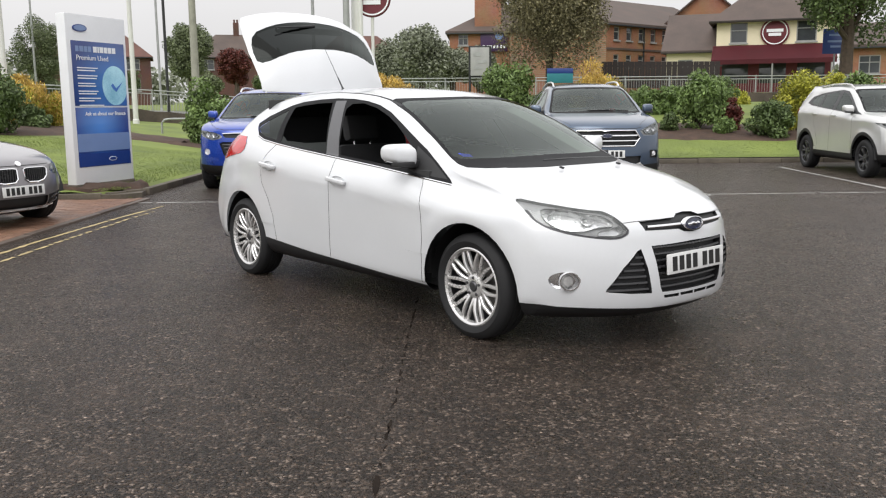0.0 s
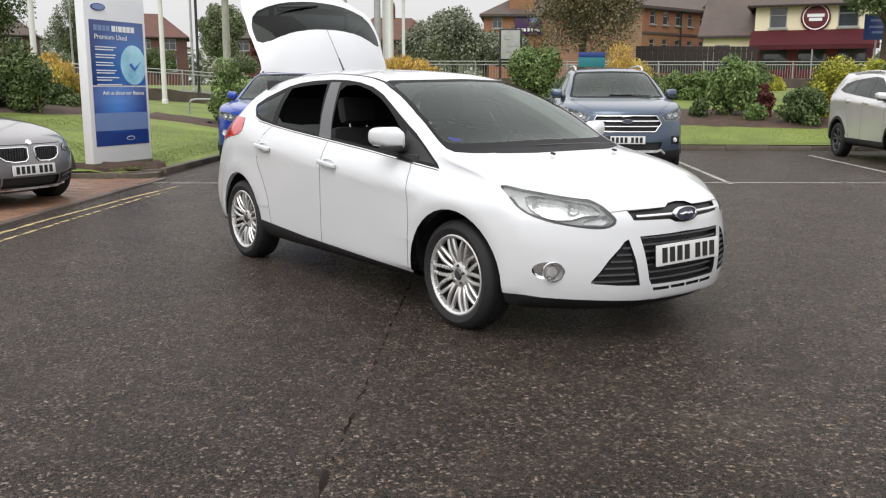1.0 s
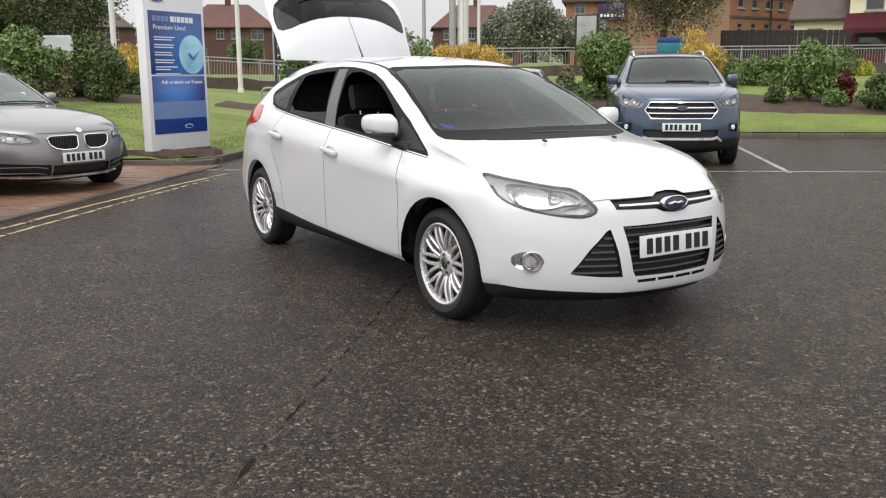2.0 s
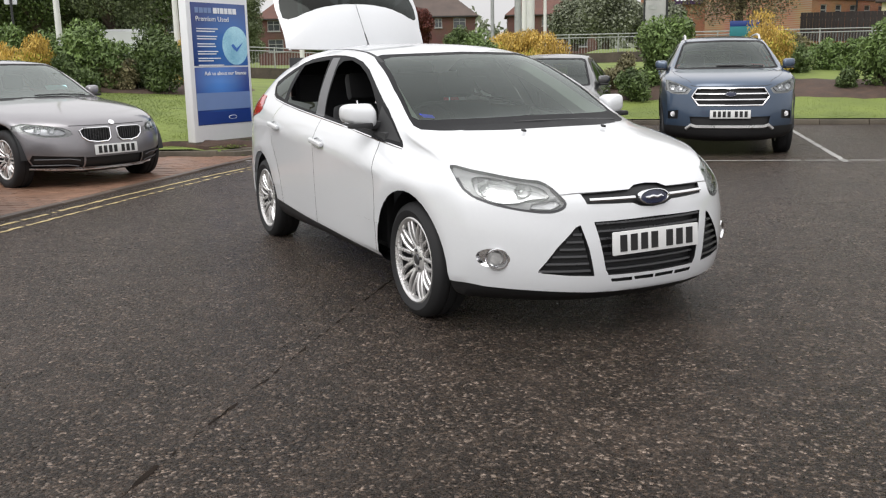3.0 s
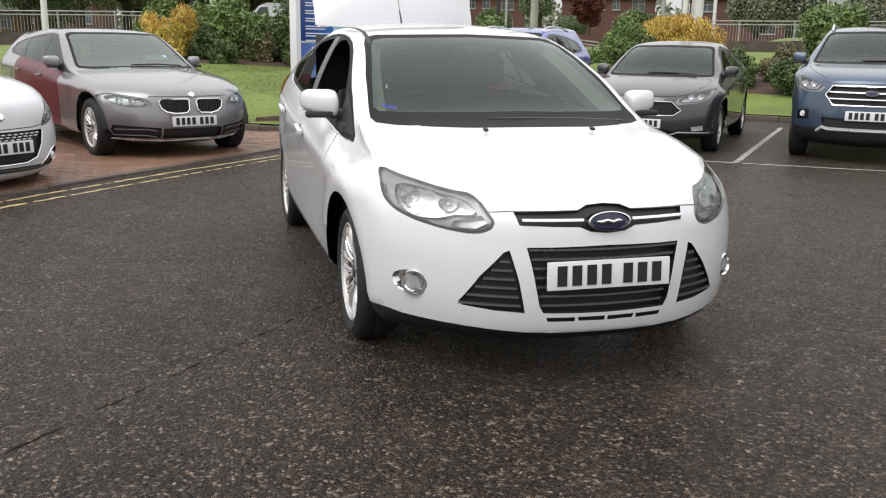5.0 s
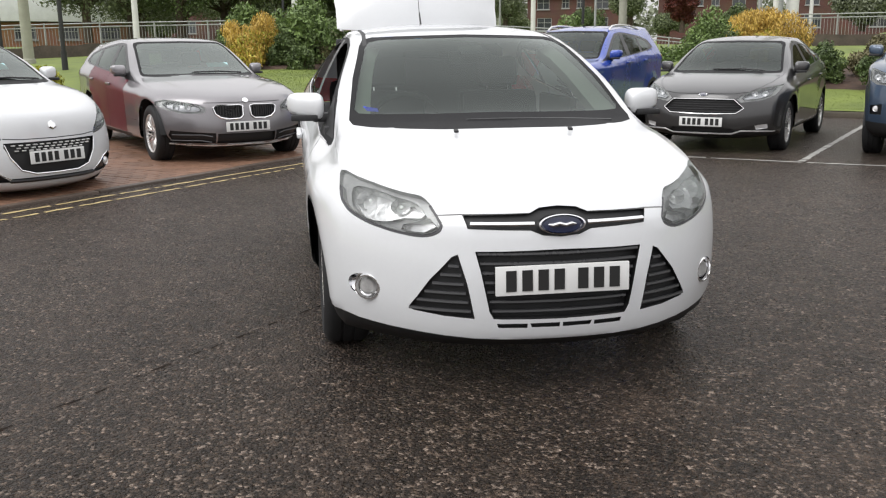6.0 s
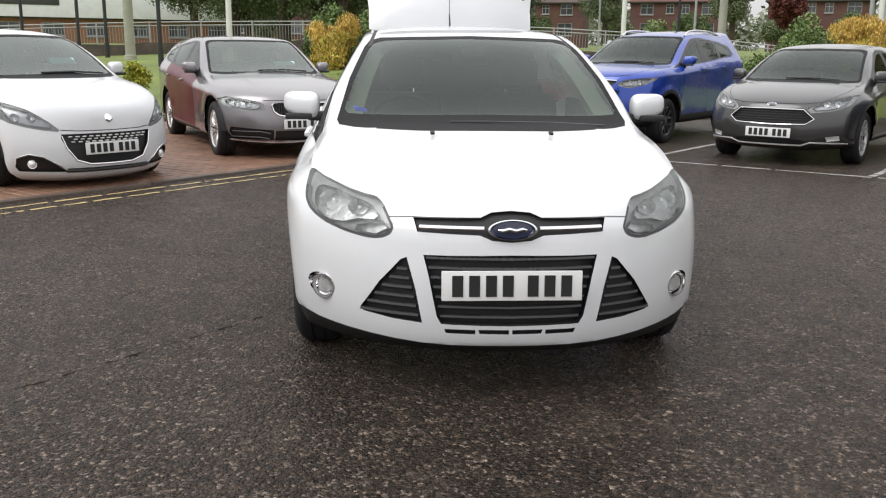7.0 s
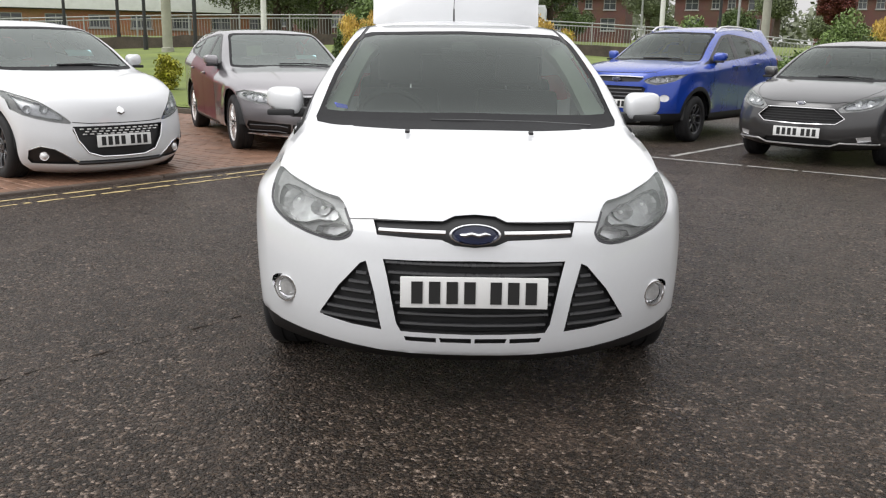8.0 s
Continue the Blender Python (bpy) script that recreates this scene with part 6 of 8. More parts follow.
def lumps(rnd, rx, rz, n, zc, k=0.42, taper=0.0):
    out = []
    for _ in range(n):
        while True:
            x, y, z = (rnd.uniform(-1, 1) for _ in range(3))
            if x * x + y * y + z * z < 1:
                break
        w = 1 - taper * max(z, 0)
        out.append(((x * rx * 0.72 * w, y * rx * 0.72 * w, zc + z * rz * 0.72), k * min(rx, rz) * rnd.uniform(0.6, 1.15)))
    return out


def shrub(name, label, x, y, rx, h, mat, count, size, seed, stem=0.04, taper=0.0, category="shrub", long=1.8, z=None, up=0.3):
    rnd = random.Random(seed)
    z = ground_z(x, y) if z is None else z
    ob = thing(name, label, category, pose(x, y, z), "shrubs in the planting beds")
    cl = lumps(rnd, rx * 1.12, (h - stem) / 2, 24, stem + (h - stem) / 2, taper=taper)
    cl += [((rnd.uniform(-0.6, 0.6) * rx, rnd.uniform(-0.6, 0.6) * rx, h * rnd.uniform(0.10, 0.22)), 0.34 * rx) for _ in range(0 if "open" in name else 7)]
    b = BM()
    for c, r in cl[:9]:
        tube(b, [(rnd.uniform(-0.05, 0.05), rnd.uniform(-0.05, 0.05), -0.05), (c[0] * 0.45, c[1] * 0.45, c[2] * 0.5), c], [0.022, 0.014, 0.006], 5)
    part("stem", b, M["bark"], ob)
    if mat == "leaf_yellow":
        low = [(c, r) for c, r in cl if c[2] < h * 0.55]
        piece("foliage", leaf_mesh("foliage", rnd, cl, int(count * 3.2), size * 0.46, M[mat], 4.2, 2.2), ob)
        piece("lower_foliage", leaf_mesh("lower_foliage", rnd, low or cl, int(count * 1.5), size * 0.55, M["leaf_lime"], 3.0, 1.2), ob)
    else:
        piece("foliage", leaf_mesh("foliage", rnd, cl, int(count * 2.4), size * 0.66, M[mat], 2.4, 0.6), ob)
    return ob


def tree(name, label, x, y, z, h, crown_r, crown_h, mat, count, size, seed, trunk=0.22, taper=0.2, group="trees in the distance", clump=0.34, limbs=9):
    rnd = random.Random(seed)
    ob = thing(name, label, "tree", pose(x, y, z), group)
    zc = h - crown_h / 2
    cl = lumps(rnd, crown_r, crown_h / 2, 34, zc, clump, taper)
    b = BM()
    top = (rnd.uniform(-0.3, 0.3), rnd.uniform(-0.3, 0.3), h - crown_h * 0.35)
    tube(b, [(0, 0, -0.3), (0.05, 0, h * 0.25), top], [trunk, trunk * 0.75, trunk * 0.25], 9)
    for c, r in cl[:limbs]:
        s = Vector((0.05, 0, max(h - crown_h * 0.9, h * 0.2)))
        tube(b, [s, (s + Vector(c)) / 2 + Vector((0, 0, -0.1 * h * 0.2)), c], [trunk * 0.4, trunk * 0.25, trunk * 0.08], 6)
    part("trunk", b, M["bark"], ob)
    piece("crown", leaf_mesh("crown", rnd, cl, count, size, M[mat], 1.5, 0.0), ob)
    return ob


SHRUBS = [  # x, y, radius, height, leaves, count, leaf size, seed, kind
    ("bushy_shrub", "tall dark green shrub with upright leafy shoots", 1.70, 17.4, 0.82, 2.0, "leaf_green", 4200, 0.075, 1),
    ("golden_shrub", "golden yellow shrub in the mulch bed", 4.05, 18.3, 0.80, 1.75, "leaf_yellow", 4200, 0.05, 2),
    ("open_shrub", "open green shrub on several bare stems", 6.50, 16.75, 0.66, 1.62, "leaf_green", 2600, 0.075, 3),
    ("small_shrub", "small round green shrub in the mulch", 5.78, 16.55, 0.30, 0.55, "leaf_dark", 1100, 0.05, 4),
    ("low_shrub", "low spreading dark green shrub", 7.95, 15.75, 0.66, 0.95, "leaf_dark", 3200, 0.06, 5),
    ("lime_shrub", "tall lime yellow shrub", 9.05, 16.4, 0.62, 1.75, "leaf_lime", 3200, 0.055, 6),
    ("brown_shrub", "rust brown upright conifer shrub", 7.35, 16.6, 0.26, 0.95, "leaf_red", 1300, 0.05, 7),
    ("small_shrub", "small green shrub with loose leaves", 7.0, 16.0, 0.30, 0.50, "leaf_green", 900, 0.05, 8),
    ("clipped_shrub", "rounded clipped dark green shrub", 0.95, 15.35, 0.48, 0.85, "leaf_dark", 2600, 0.05, 9),
    ("clipped_shrub", "rounded dark green shrub beside the bays", -0.15, 15.9, 0.45, 0.95, "leaf_dark", 2400, 0.05, 10),
    ("golden_shrub", "broad golden yellow shrub by the railings", -1.75, 18.3, 0.95, 1.45, "leaf_yellow", 4800, 0.05, 11),
    ("bushy_shrub", "rounded mid green shrub", -3.35, 18.6, 0.72, 1.45, "leaf_green", 3200, 0.06, 12),
    ("bushy_shrub", "tall green shrub behind the blue car", -6.15, 16.7, 0.72, 1.75, "leaf_green", 3800, 0.075, 13),
    ("golden_shrub", "golden yellow shrub with dark base", -10.65, 16.8, 0.92, 1.50, "leaf_yellow", 5200, 0.05, 14),
    ("bushy_shrub", "dense green shrub below the golden one", -10.4, 15.9, 0.60, 0.62, "leaf_dark", 2600, 0.06, 15),
    ("bushy_shrub", "large loose green shrub", -11.2, 12.7, 0.85, 1.65, "leaf_green", 4200, 0.07, 16),
    ("bushy_shrub", "large dark green shrub beside the sign", -9.95, 13.3, 0.70, 1.65, "leaf_dark", 3800, 0.065, 17),
    ("golden_shrub", "golden yellow shrub behind the estate car", -12.3, 11.6, 0.80, 1.30, "leaf_yellow", 4400, 0.05, 18),
    ("bushy_shrub", "pale green shrub next to the golden one", -13.3, 12.6, 0.70, 1.45, "leaf_green", 3000, 0.065, 19),
    ("bushy_shrub", "dark green shrub in the bed", -11.6, 14.3, 0.75, 1.25, "leaf_green", 3400, 0.065, 20),
    ("clipped_shrub", "small round dark green shrub", -10.75, 11.6, 0.36, 0.60, "leaf_dark", 1600, 0.045, 21),
    ("small_shrub", "thin young yellow-green shrub on the lawn", -12.70, 6.35, 0.27, 0.85, "leaf_lime", 800, 0.055, 22),
    ("bushy_shrub", "green shrub by the old wall", -14.2, 15.6, 0.9, 1.6, "leaf_green", 3400, 0.07, 23),
    ("bushy_shrub", "green shrub near the railings", -4.9, 20.6, 0.8, 1.2, "leaf_green", 2600, 0.07, 24),
    ("low_shrub", "low green shrub in the far bed", 4.9, 20.6, 0.8, 0.9, "leaf_dark", 2600, 0.065, 25),
    ("low_shrub", "low olive shrub in the far bed", 6.4, 21.6, 0.9, 0.9, "leaf_green", 2600, 0.065, 26),
    ("low_shrub", "low dark shrub in the rockery", 8.3, 22.4, 0.9, 0.8, "leaf_dark", 2600, 0.065, 27),
    ("golden_shrub", "golden yellow shrub far along the bed", 12.6, 18.2, 0.8, 1.5, "leaf_yellow", 2600, 0.06, 28),
    ("bushy_shrub", "green shrub far along the bed", 10.9, 17.0, 0.8, 1.5, "leaf_green", 2600, 0.07, 29),
    ("golden_shrub", "golden yellow shrub at the corner bed", -3.2, 22.5, 0.8, 1.3, "leaf_yellow", 2600, 0.06, 30),
]
_r = random.Random(77)
for i, (x, y) in enumerate([(-12.9, 11.9), (-12.0, 12.4), (-11.5, 11.9), (-10.8, 12.9), (-10.9, 13.6), (-5.4, 16.3), (-2.6, 17.6), (0.6, 16.8), (2.8, 17.4), (3.4, 16.4), (-13.8, 13.4), (-12.4, 13.9)]):
    SHRUBS.append(("low_shrub", ("low dark leafy shrub filling the bed", "low mixed green shrub filling the bed")[i % 2], x, y, _r.uniform(0.42, 0.7), _r.uniform(0.6, 1.05), ("leaf_dark", "leaf_green", "leaf_dark", "leaf_brown")[i % 4], 2300, 0.055, 300 + i))
for i in range(16):
    x, y = _r.uniform(4.5, 17), _r.uniform(20.5, 29)
    SHRUBS.append(("garden_shrub", ("low rounded shrub in the garden bed beyond the lawn", "small spreading shrub in the far garden bed")[i % 2], x, y, _r.uniform(0.45, 0.9), _r.uniform(0.6, 1.2), ("leaf_green", "leaf_dark", "leaf_lime", "leaf_brown")[i % 4], 1700, 0.07, 200 + i))
for nm, lb, x, y, rx, h, mt, ct, sz, sd in SHRUBS:
    shrub(nm, lb, x, y, rx, h, mt, ct, sz, sd, taper=0.25 if "open" not in nm else 0.0)


def bed(name, label, pts, h=0.07):
    """A mulch bed: a low, lumpy mound over the lawn within an outline of half-widths along a line."""
    b = BM()
    rnd = random.Random(name)
    rows = []
    for i in range(len(pts) - 1):
        (x0, y0, w0), (x1, y1, w1) = pts[i], pts[i + 1]
        n = max(2, int(math.hypot(x1 - x0, y1 - y0) / 0.35))
        d = Vector((x1 - x0, y1 - y0, 0)).normalized()
        s = Vector((-d.y, d.x, 0))
        for k in range(n + (i == len(pts) - 2)):
            t = k / n
            c, w = Vector((x0 + (x1 - x0) * t, y0 + (y1 - y0) * t, 0)), w0 + (w1 - w0) * t + rnd.uniform(-0.12, 0.12)
            row = []
            for q in (-1, -0.8, -0.4, 0, 0.4, 0.8, 1):
                p = c + s * w * q
                row.append(b.verts.new((p.x, p.y, ground_z(p.x, p.y) + 0.02 + (h + rnd.uniform(-0.03, 0.03)) * (1 - q * q) ** 0.5 - (0.03 if abs(q) == 1 else 0))))
            rows.append(row)
    for p, q in zip(rows, rows[1:]):
        for j in range(6):
            b.faces.new((p[j], p[j + 1], q[j + 1], q[j]))
    bmesh.ops.recalc_face_normals(b, faces=b.faces[:])
    for f in b.faces:
        if f.normal.z < 0:
            f.normal_flip()
    return tagged(part(name, b, M["soil"], smooth=60), label, "planting bed", kind="structure")


bed("bed_north", "dark brown mulch bed planted with shrubs", [(-3.5, 17.4, 1.3), (0, 16.9, 1.7), (4, 17.2, 1.7), (8, 16.4, 1.35), (14, 17.0, 1.4)])
bed("bed_corner", "dark brown mulch bed under the corner shrubs", [(-8.2, 16.4, 0.9), (-6.3, 16.6, 1.2), (-4.8, 15.9, 1.0)])
bed("bed_sign", "bare trodden soil along the lawn corner", [(-6.0, 6.30, 0.10), (-5.4, 6.40, 0.16), (-4.95, 6.55, 0.20), (-4.72, 6.80, 0.16), (-4.66, 7.2, 0.08)], 0.05)
bed("bed_west", "dark soil bed with shrubs along the grass", [(-13.6, 11.6, 1.1), (-11.6, 12.6, 1.4), (-9.9, 14.4, 1.2), (-10.4, 16.9, 1.2)])


# grass: short blades standing out of the lawns near the kerbs
def turf(name, label, n, area, seed):
    rnd = random.Random(seed)
    verts, faces = [], []
    for _ in range(n):
        x, y = area(rnd)
        z = ground_z(x, y) + 0.015
        a, h, w = rnd.uniform(0, math.pi), rnd.uniform(0.008, 0.024), rnd.uniform(0.003, 0.007)
        dx, dy = math.cos(a) * w, math.sin(a) * w
        lx, ly = rnd.uniform(-0.014, 0.014), rnd.uniform(-0.014, 0.014)
        i = len(verts)
        verts += [(x - dx, y - dy, z), (x + dx, y + dy, z), (x + lx, y + ly, z + h)]
        faces.append((i, i + 1, i + 2))
    me = bpy.data.meshes.new(name)
    me.from_pydata(verts, [], faces)
    me.materials.append(M["blade"])
    return tagged(new(name, me), label, "grass", kind="stuff")


M["blade"] = leaf_material("grass_blades", (0.100, 0.142, 0.026), (0.155, 0.198, 0.042), 0.22)
turf("grass_north", "short wet grass blades on the bank", 60000, lambda r: (r.uniform(-4.4, 11), LOT_N + 0.08 + r.random() ** 1.4 * 4.0), 5)


def west_turf(r):
    x = r.uniform(-11.2, -4.62)
    return x, west_edge(x) + 0.08 + r.random() ** 1.3 * 8.0


turf("grass_west", "short wet grass blades round the sign", 60000, west_turf, 6)


# ---- the sign ----
M["sign_white"] = surf("white_sign_metal", (0.72, 0.73, 0.74), 0.35, var=0.05, coat=0.3)
M["sign_navy"] = surf("navy_print", (0.012, 0.040, 0.20), 0.35, var=0.06, coat=0.5)
M["sign_mid"] = surf("mid_blue_print", (0.035, 0.14, 0.48), 0.35, var=0.12, scale=1.5, coat=0.5)
M["sign_pale"] = surf("pale_blue_print", (0.16, 0.24, 0.44), 0.35, var=0.06, coat=0.5)
M["sign_cyan"] = surf("cyan_print", (0.14, 0.48, 0.72), 0.35, var=0.25, scale=3, tint=(0.45, 0.72, 0.85), coat=0.5)
M["sign_text"] = surf("white_lettering", (0.82, 0.84, 0.86), 0.4, var=0.02)


def gradient_print(name, centre, inner, outer, reach):
    """Printed panel whose ink runs from one blue to another round a point."""
    m = bpy.data.materials.new(name)
    n, l, b = nodes_of(m)
    tc, mp, gr, rp = n.new("ShaderNodeTexCoord"), n.new("ShaderNodeMapping"), n.new("ShaderNodeTexGradient"), n.new("ShaderNodeValToRGB")
    gr.gradient_type = "SPHERICAL"
    mp.inputs["Location"].default_value = tuple(-c / reach for c in centre)
    mp.inputs["Scale"].default_value = (1 / reach,) * 3
    rp.color_ramp.elements[0].color, rp.color_ramp.elements[1].color = (*outer, 1), (*inner, 1)
    l.new(tc.outputs["Object"], mp.inputs[0])
    l.new(mp.outputs[0], gr.inputs[0])
    l.new(gr.outputs[0], rp.inputs[0])
    l.new(rp.outputs[0], b.inputs["Base Color"])
    b.inputs["Roughness"].default_value = 0.35
    b.inputs["Coat Weight"].default_value = 0.5
    return m


M["print_upper"] = gradient_print("blue_print_upper", (0.25, 0, 1.55), (0.045, 0.22, 0.62), (0.010, 0.032, 0.17), 0.85)
M["print_lower"] = gradient_print("blue_print_lower", (-0.05, 0, 0.98), (0.06, 0.24, 0.66), (0.014, 0.045, 0.22), 0.55)


def words(text, size, material, parent, at, name="lettering", bold=0.0, width=None):
    """Flat lettering in the built-in font, as a mesh; width sets its length."""
    cu = bpy.data.curves.new(name, "FONT")
    cu.body, cu.size, cu.extrude, cu.offset = text, size, 0.0015, bold
    tmp = new("tmp_text", cu)
    me = bpy.data.meshes.new_from_object(tmp.evaluated_get(bpy.context.evaluated_depsgraph_get()))
    bpy.data.objects.remove(tmp)
    if width:
        x1 = max(v.co.x for v in me.vertices)
        for v in me.vertices:
            v.co.x *= width / x1
    me.materials.clear()
    me.materials.append(material)
    ob = new(name, me)
    ob.parent = parent
    ob.matrix_basis = at
    return ob


def totem_sign():
    """Local x runs along the face, -y is its front."""
    x, y, az = -5.14, 6.90, 70.2
    z = ground_z(x, y)
    s = thing("totem_sign", "tall white totem sign with blue printed panels on the lawn", "sign", pose(x, y, z - 0.02, 0, 0, az) @ Matrix.Diagonal((1, 1, 0.925, 1)))
    W, H, D = 1.24, 2.68, 0.16
    part("casing", box(BM(), (0, 0.0, H / 2), (W, D, H), 0.012), M["sign_white"], s)
    part("base_plinth", box(BM(), (0, 0, 0.02), (W + 0.02, D + 0.03, 0.07), 0.012), M["kerb"], s)
    f = -D / 2
    part("upper_panel", box(BM(), (0.01, f - 0.004, 1.775), (1.10, 0.006, 1.00), 0.002), M["print_upper"], s, "navy panel with a pale globe")
    part("lower_panel", box(BM(), (0.01, f - 0.004, 0.785), (1.10, 0.006, 0.93), 0.002), M["print_lower"], s, "blue panel with pale band")
    part("pale_band", box(BM(), (0.01, f - 0.009, 0.70), (1.10, 0.004, 0.28)), M["sign_pale"], s)
    part("foot_band", box(BM(), (0.01, f - 0.009, 0.425), (1.10, 0.004, 0.20)), M["sign_navy"], s)
    T = lambda px, pz: pose(px, f - 0.012, pz, 90, 0, 0)
    # the maker's name as plain bars
    for i, (px, w) in enumerate(((-0.465, 0.065), (-0.385, 0.08), (-0.295, 0.07), (-0.215, 0.07))):
        part("name_bar", box(BM(), (px + w / 2, f - 0.010, 2.155), (w, 0.004, 0.085)), M["sign_pale"], s)
    for px, w in ((-0.105, 0.075), (-0.015, 0.03), (0.03, 0.075), (0.12, 0.065), (0.20, 0.075), (0.29, 0.075)):
        part("name_bar", box(BM(), (px + w / 2, f - 0.010, 2.155), (w, 0.004, 0.09)), M["sign_text"], s)
    words("Premium Used", 0.11, M["sign_text"], s, T(-0.465, 1.985), width=0.66)
    words("Ask us about our finance", 0.085, M["sign_text"], s, T(-0.36, 1.125), bold=0.001, width=0.86)
    rows = [1.865, 1.825, 1.745, 1.705, 1.625, 1.585, 1.505, 1.465, 1.395, 1.355, 1.285]
    for i, pz in enumerate(rows):
        w = (0.42, 0.36, 0.40, 0.38, 0.34, 0.36, 0.40, 0.36, 0.44, 0.30, 0.50)[i]
        part("text_bar", box(BM(), (-0.455 + w / 2, f - 0.010, pz), (w, 0.004, 0.016)), M["sign_text"], s)
    clip = [(0.31 + 0.27 * math.cos(a), 1.60 + 0.315 * math.sin(a)) for a in (2 * math.pi * i / 48 for i in range(48))]
    clip = [(min(px, 0.557), pz) for px, pz in clip]
    part("globe", slab(BM(), clip, f - 0.011, f - 0.008, (0, 2)), M["sign_cyan"], s, "pale blue globe")
    tick = [(0.22, 1.60), (0.27, 1.545), (0.33, 1.50), (0.44, 1.62), (0.47, 1.66), (0.33, 1.555), (0.26, 1.635)]
    part("tick_mark", slab(BM(), tick, f - 0.015, f - 0.012, (0, 2)), M["sign_mid"], s)
    for pz, r, px, mt in ((2.47, 0.14, -0.35, "sign_navy"), (0.425, 0.085, 0.16, "sign_text")):
        b = slab(BM(), ring(px, pz, r, r * 0.40, 32), f - 0.014, f - 0.003, (0, 2))
        e = part("oval_emblem", b, M[mt], s)
        b = slab(BM(), ring(px, pz, r * 0.86, r * 0.30, 32), f - 0.018, f - 0.014, (0, 2))
        part("emblem_face", b, M["sign_pale" if mt == "sign_navy" else "sign_navy"], e)
    return s


totem_sign()

# ---- poles, railings and the low wall ----
M["white_pole"] = surf("white_painted_pole", (0.66, 0.66, 0.63), 0.45, var=0.1, scale=2)
M["grey_steel"] = surf("galvanised_steel", (0.36, 0.37, 0.36), 0.5, 0.4, var=0.15, scale=5)
M["green_post"] = surf("weathered_concrete_post", (0.30, 0.30, 0.24), 0.8, var=0.2, scale=3)
M["dark_post"] = surf("black_painted_post", (0.020, 0.021, 0.022), 0.5, var=0.2)
M["old_wall"] = surf("dark_stone_wall", (0.075, 0.060, 0.048), 0.9, var=0.45, scale=2.5, fine=18, bump=0.6)


def pole(name, label, x, y, h, r0, r1, mat, lean=0.0, cat="pole", z=None, group="poles"):
    z = ground_z(x, y) if z is None else z
    p = thing(name, label, cat, pose(x, y, z, 0, lean, 0), group)
    part("shaft", tube(BM(), [(0, 0, -0.2), (0, 0, h * 0.5), (0, 0, h)], [r0, (r0 + r1) / 2, r1], 12), M[mat], p)
    part("base_collar", lathe(BM(), [(r0 * 1.0, 0.16), (r0 * 1.2, 0.14), (r0 * 1.25, 0.0), (r0 * 1.3, -0.1)], 14), M[mat], p)
    return p


FLAGPOLES = [(-10.15, 22.75, 9), (-11.55, 17.1, 9), (-13.9, 15.2, 9), (-17.0, 12.3, 9), (-2.9, 24.6, 9)]
for x, y, h in FLAGPOLES:
    pole("flagpole", "white tapered flagpole on the grass bank", x, y, h, 0.085, 0.05, "white_pole")
pole("lamp_post", "weathered pale concrete lamp post by the road", -12.1, 36.8, 11, 0.20, 0.12, "green_post", cat="lamp post")
pole("lamp_post", "weathered pale lamp post beyond the railings", -21.9, 12.4, 10, 0.16, 0.10, "green_post", cat="lamp post")
pole("lamp_post", "grey steel lamp post by the road", -7.6, 45, 11, 0.12, 0.07, "grey_steel", cat="lamp post")
pole("lamp_post", "thin grey steel post by the road", -15.5, 42, 10, 0.07, 0.05, "grey_steel", cat="lamp post")
pole("lamp_post", "tall grey steel lighting mast", -4.3, 32.6, 12, 0.16, 0.10, "grey_steel", cat="lamp post")
pole("lamp_post", "broad grey steel post beside the mast", -3.9, 33.1, 12, 0.24, 0.24, "white_pole", cat="lamp post")
pole("lamp_post", "thin grey lamp post far down the road", -30.5, 60, 10, 0.10, 0.06, "grey_steel", cat="lamp post")


def traffic_light(x, y, az, h=3.2):
    t = thing("traffic_light", "black traffic light with dark backing board", "traffic light", pose(x, y, ground_z(x, y), 0, 0, az), "traffic lights")
    part("post", tube(BM(), [(0, 0, -0.2), (0, 0, h)], 0.057, 10), M["dark_post"], t)
    part("backing_board", box(BM(), (0, -0.09, h - 0.45), (0.46, 0.03, 1.10), 0.03), M["dark_post"], t)
    part("board_border", box(BM(), (0, -0.083, h - 0.45), (0.52, 0.02, 1.16), 0.03), M["sign_text"], t)
    for i in range(3):
        hd = part("signal_head", box(BM(), (0, -0.18, h - 0.13 - 0.32 * i), (0.27, 0.20, 0.29), 0.02), M["dark_post"], t)
        part("signal_lens", lathe(BM(), [(0, 0.02), (0.07, 0.012), (0.10, 0)], 16), M[("tail_red", "amber", "leaf_dark")[i]], hd, at=pose(0, -0.285, h - 0.13 - 0.32 * i, 90, 0, 0))
    part("post_foot", lathe(BM(), [(0.075, 0.5), (0.08, 0.0)], 12), M["dark_post"], t)


for x, y, az, hh in ((-18.1, 10.8, 140, 3.3), (-26.1, 13.2, 150, 3.1), (-23.95, 12.9, 145, 3.2), (-11.3, 29.9, 95, 6.0), (-26.5, 29.4, 225, 3.9), (-28.7, 12.6, 140, 3.6)):
    traffic_light(x, y, az, hh)

FENCE = [(-40, 4), (-34, 10.5), (-28, 17.3), (-22, 22.6), (-16, 26.4), (-11, 28.8), (-3, 31.6), (4, 32.8), (14, 34), (30, 33)]


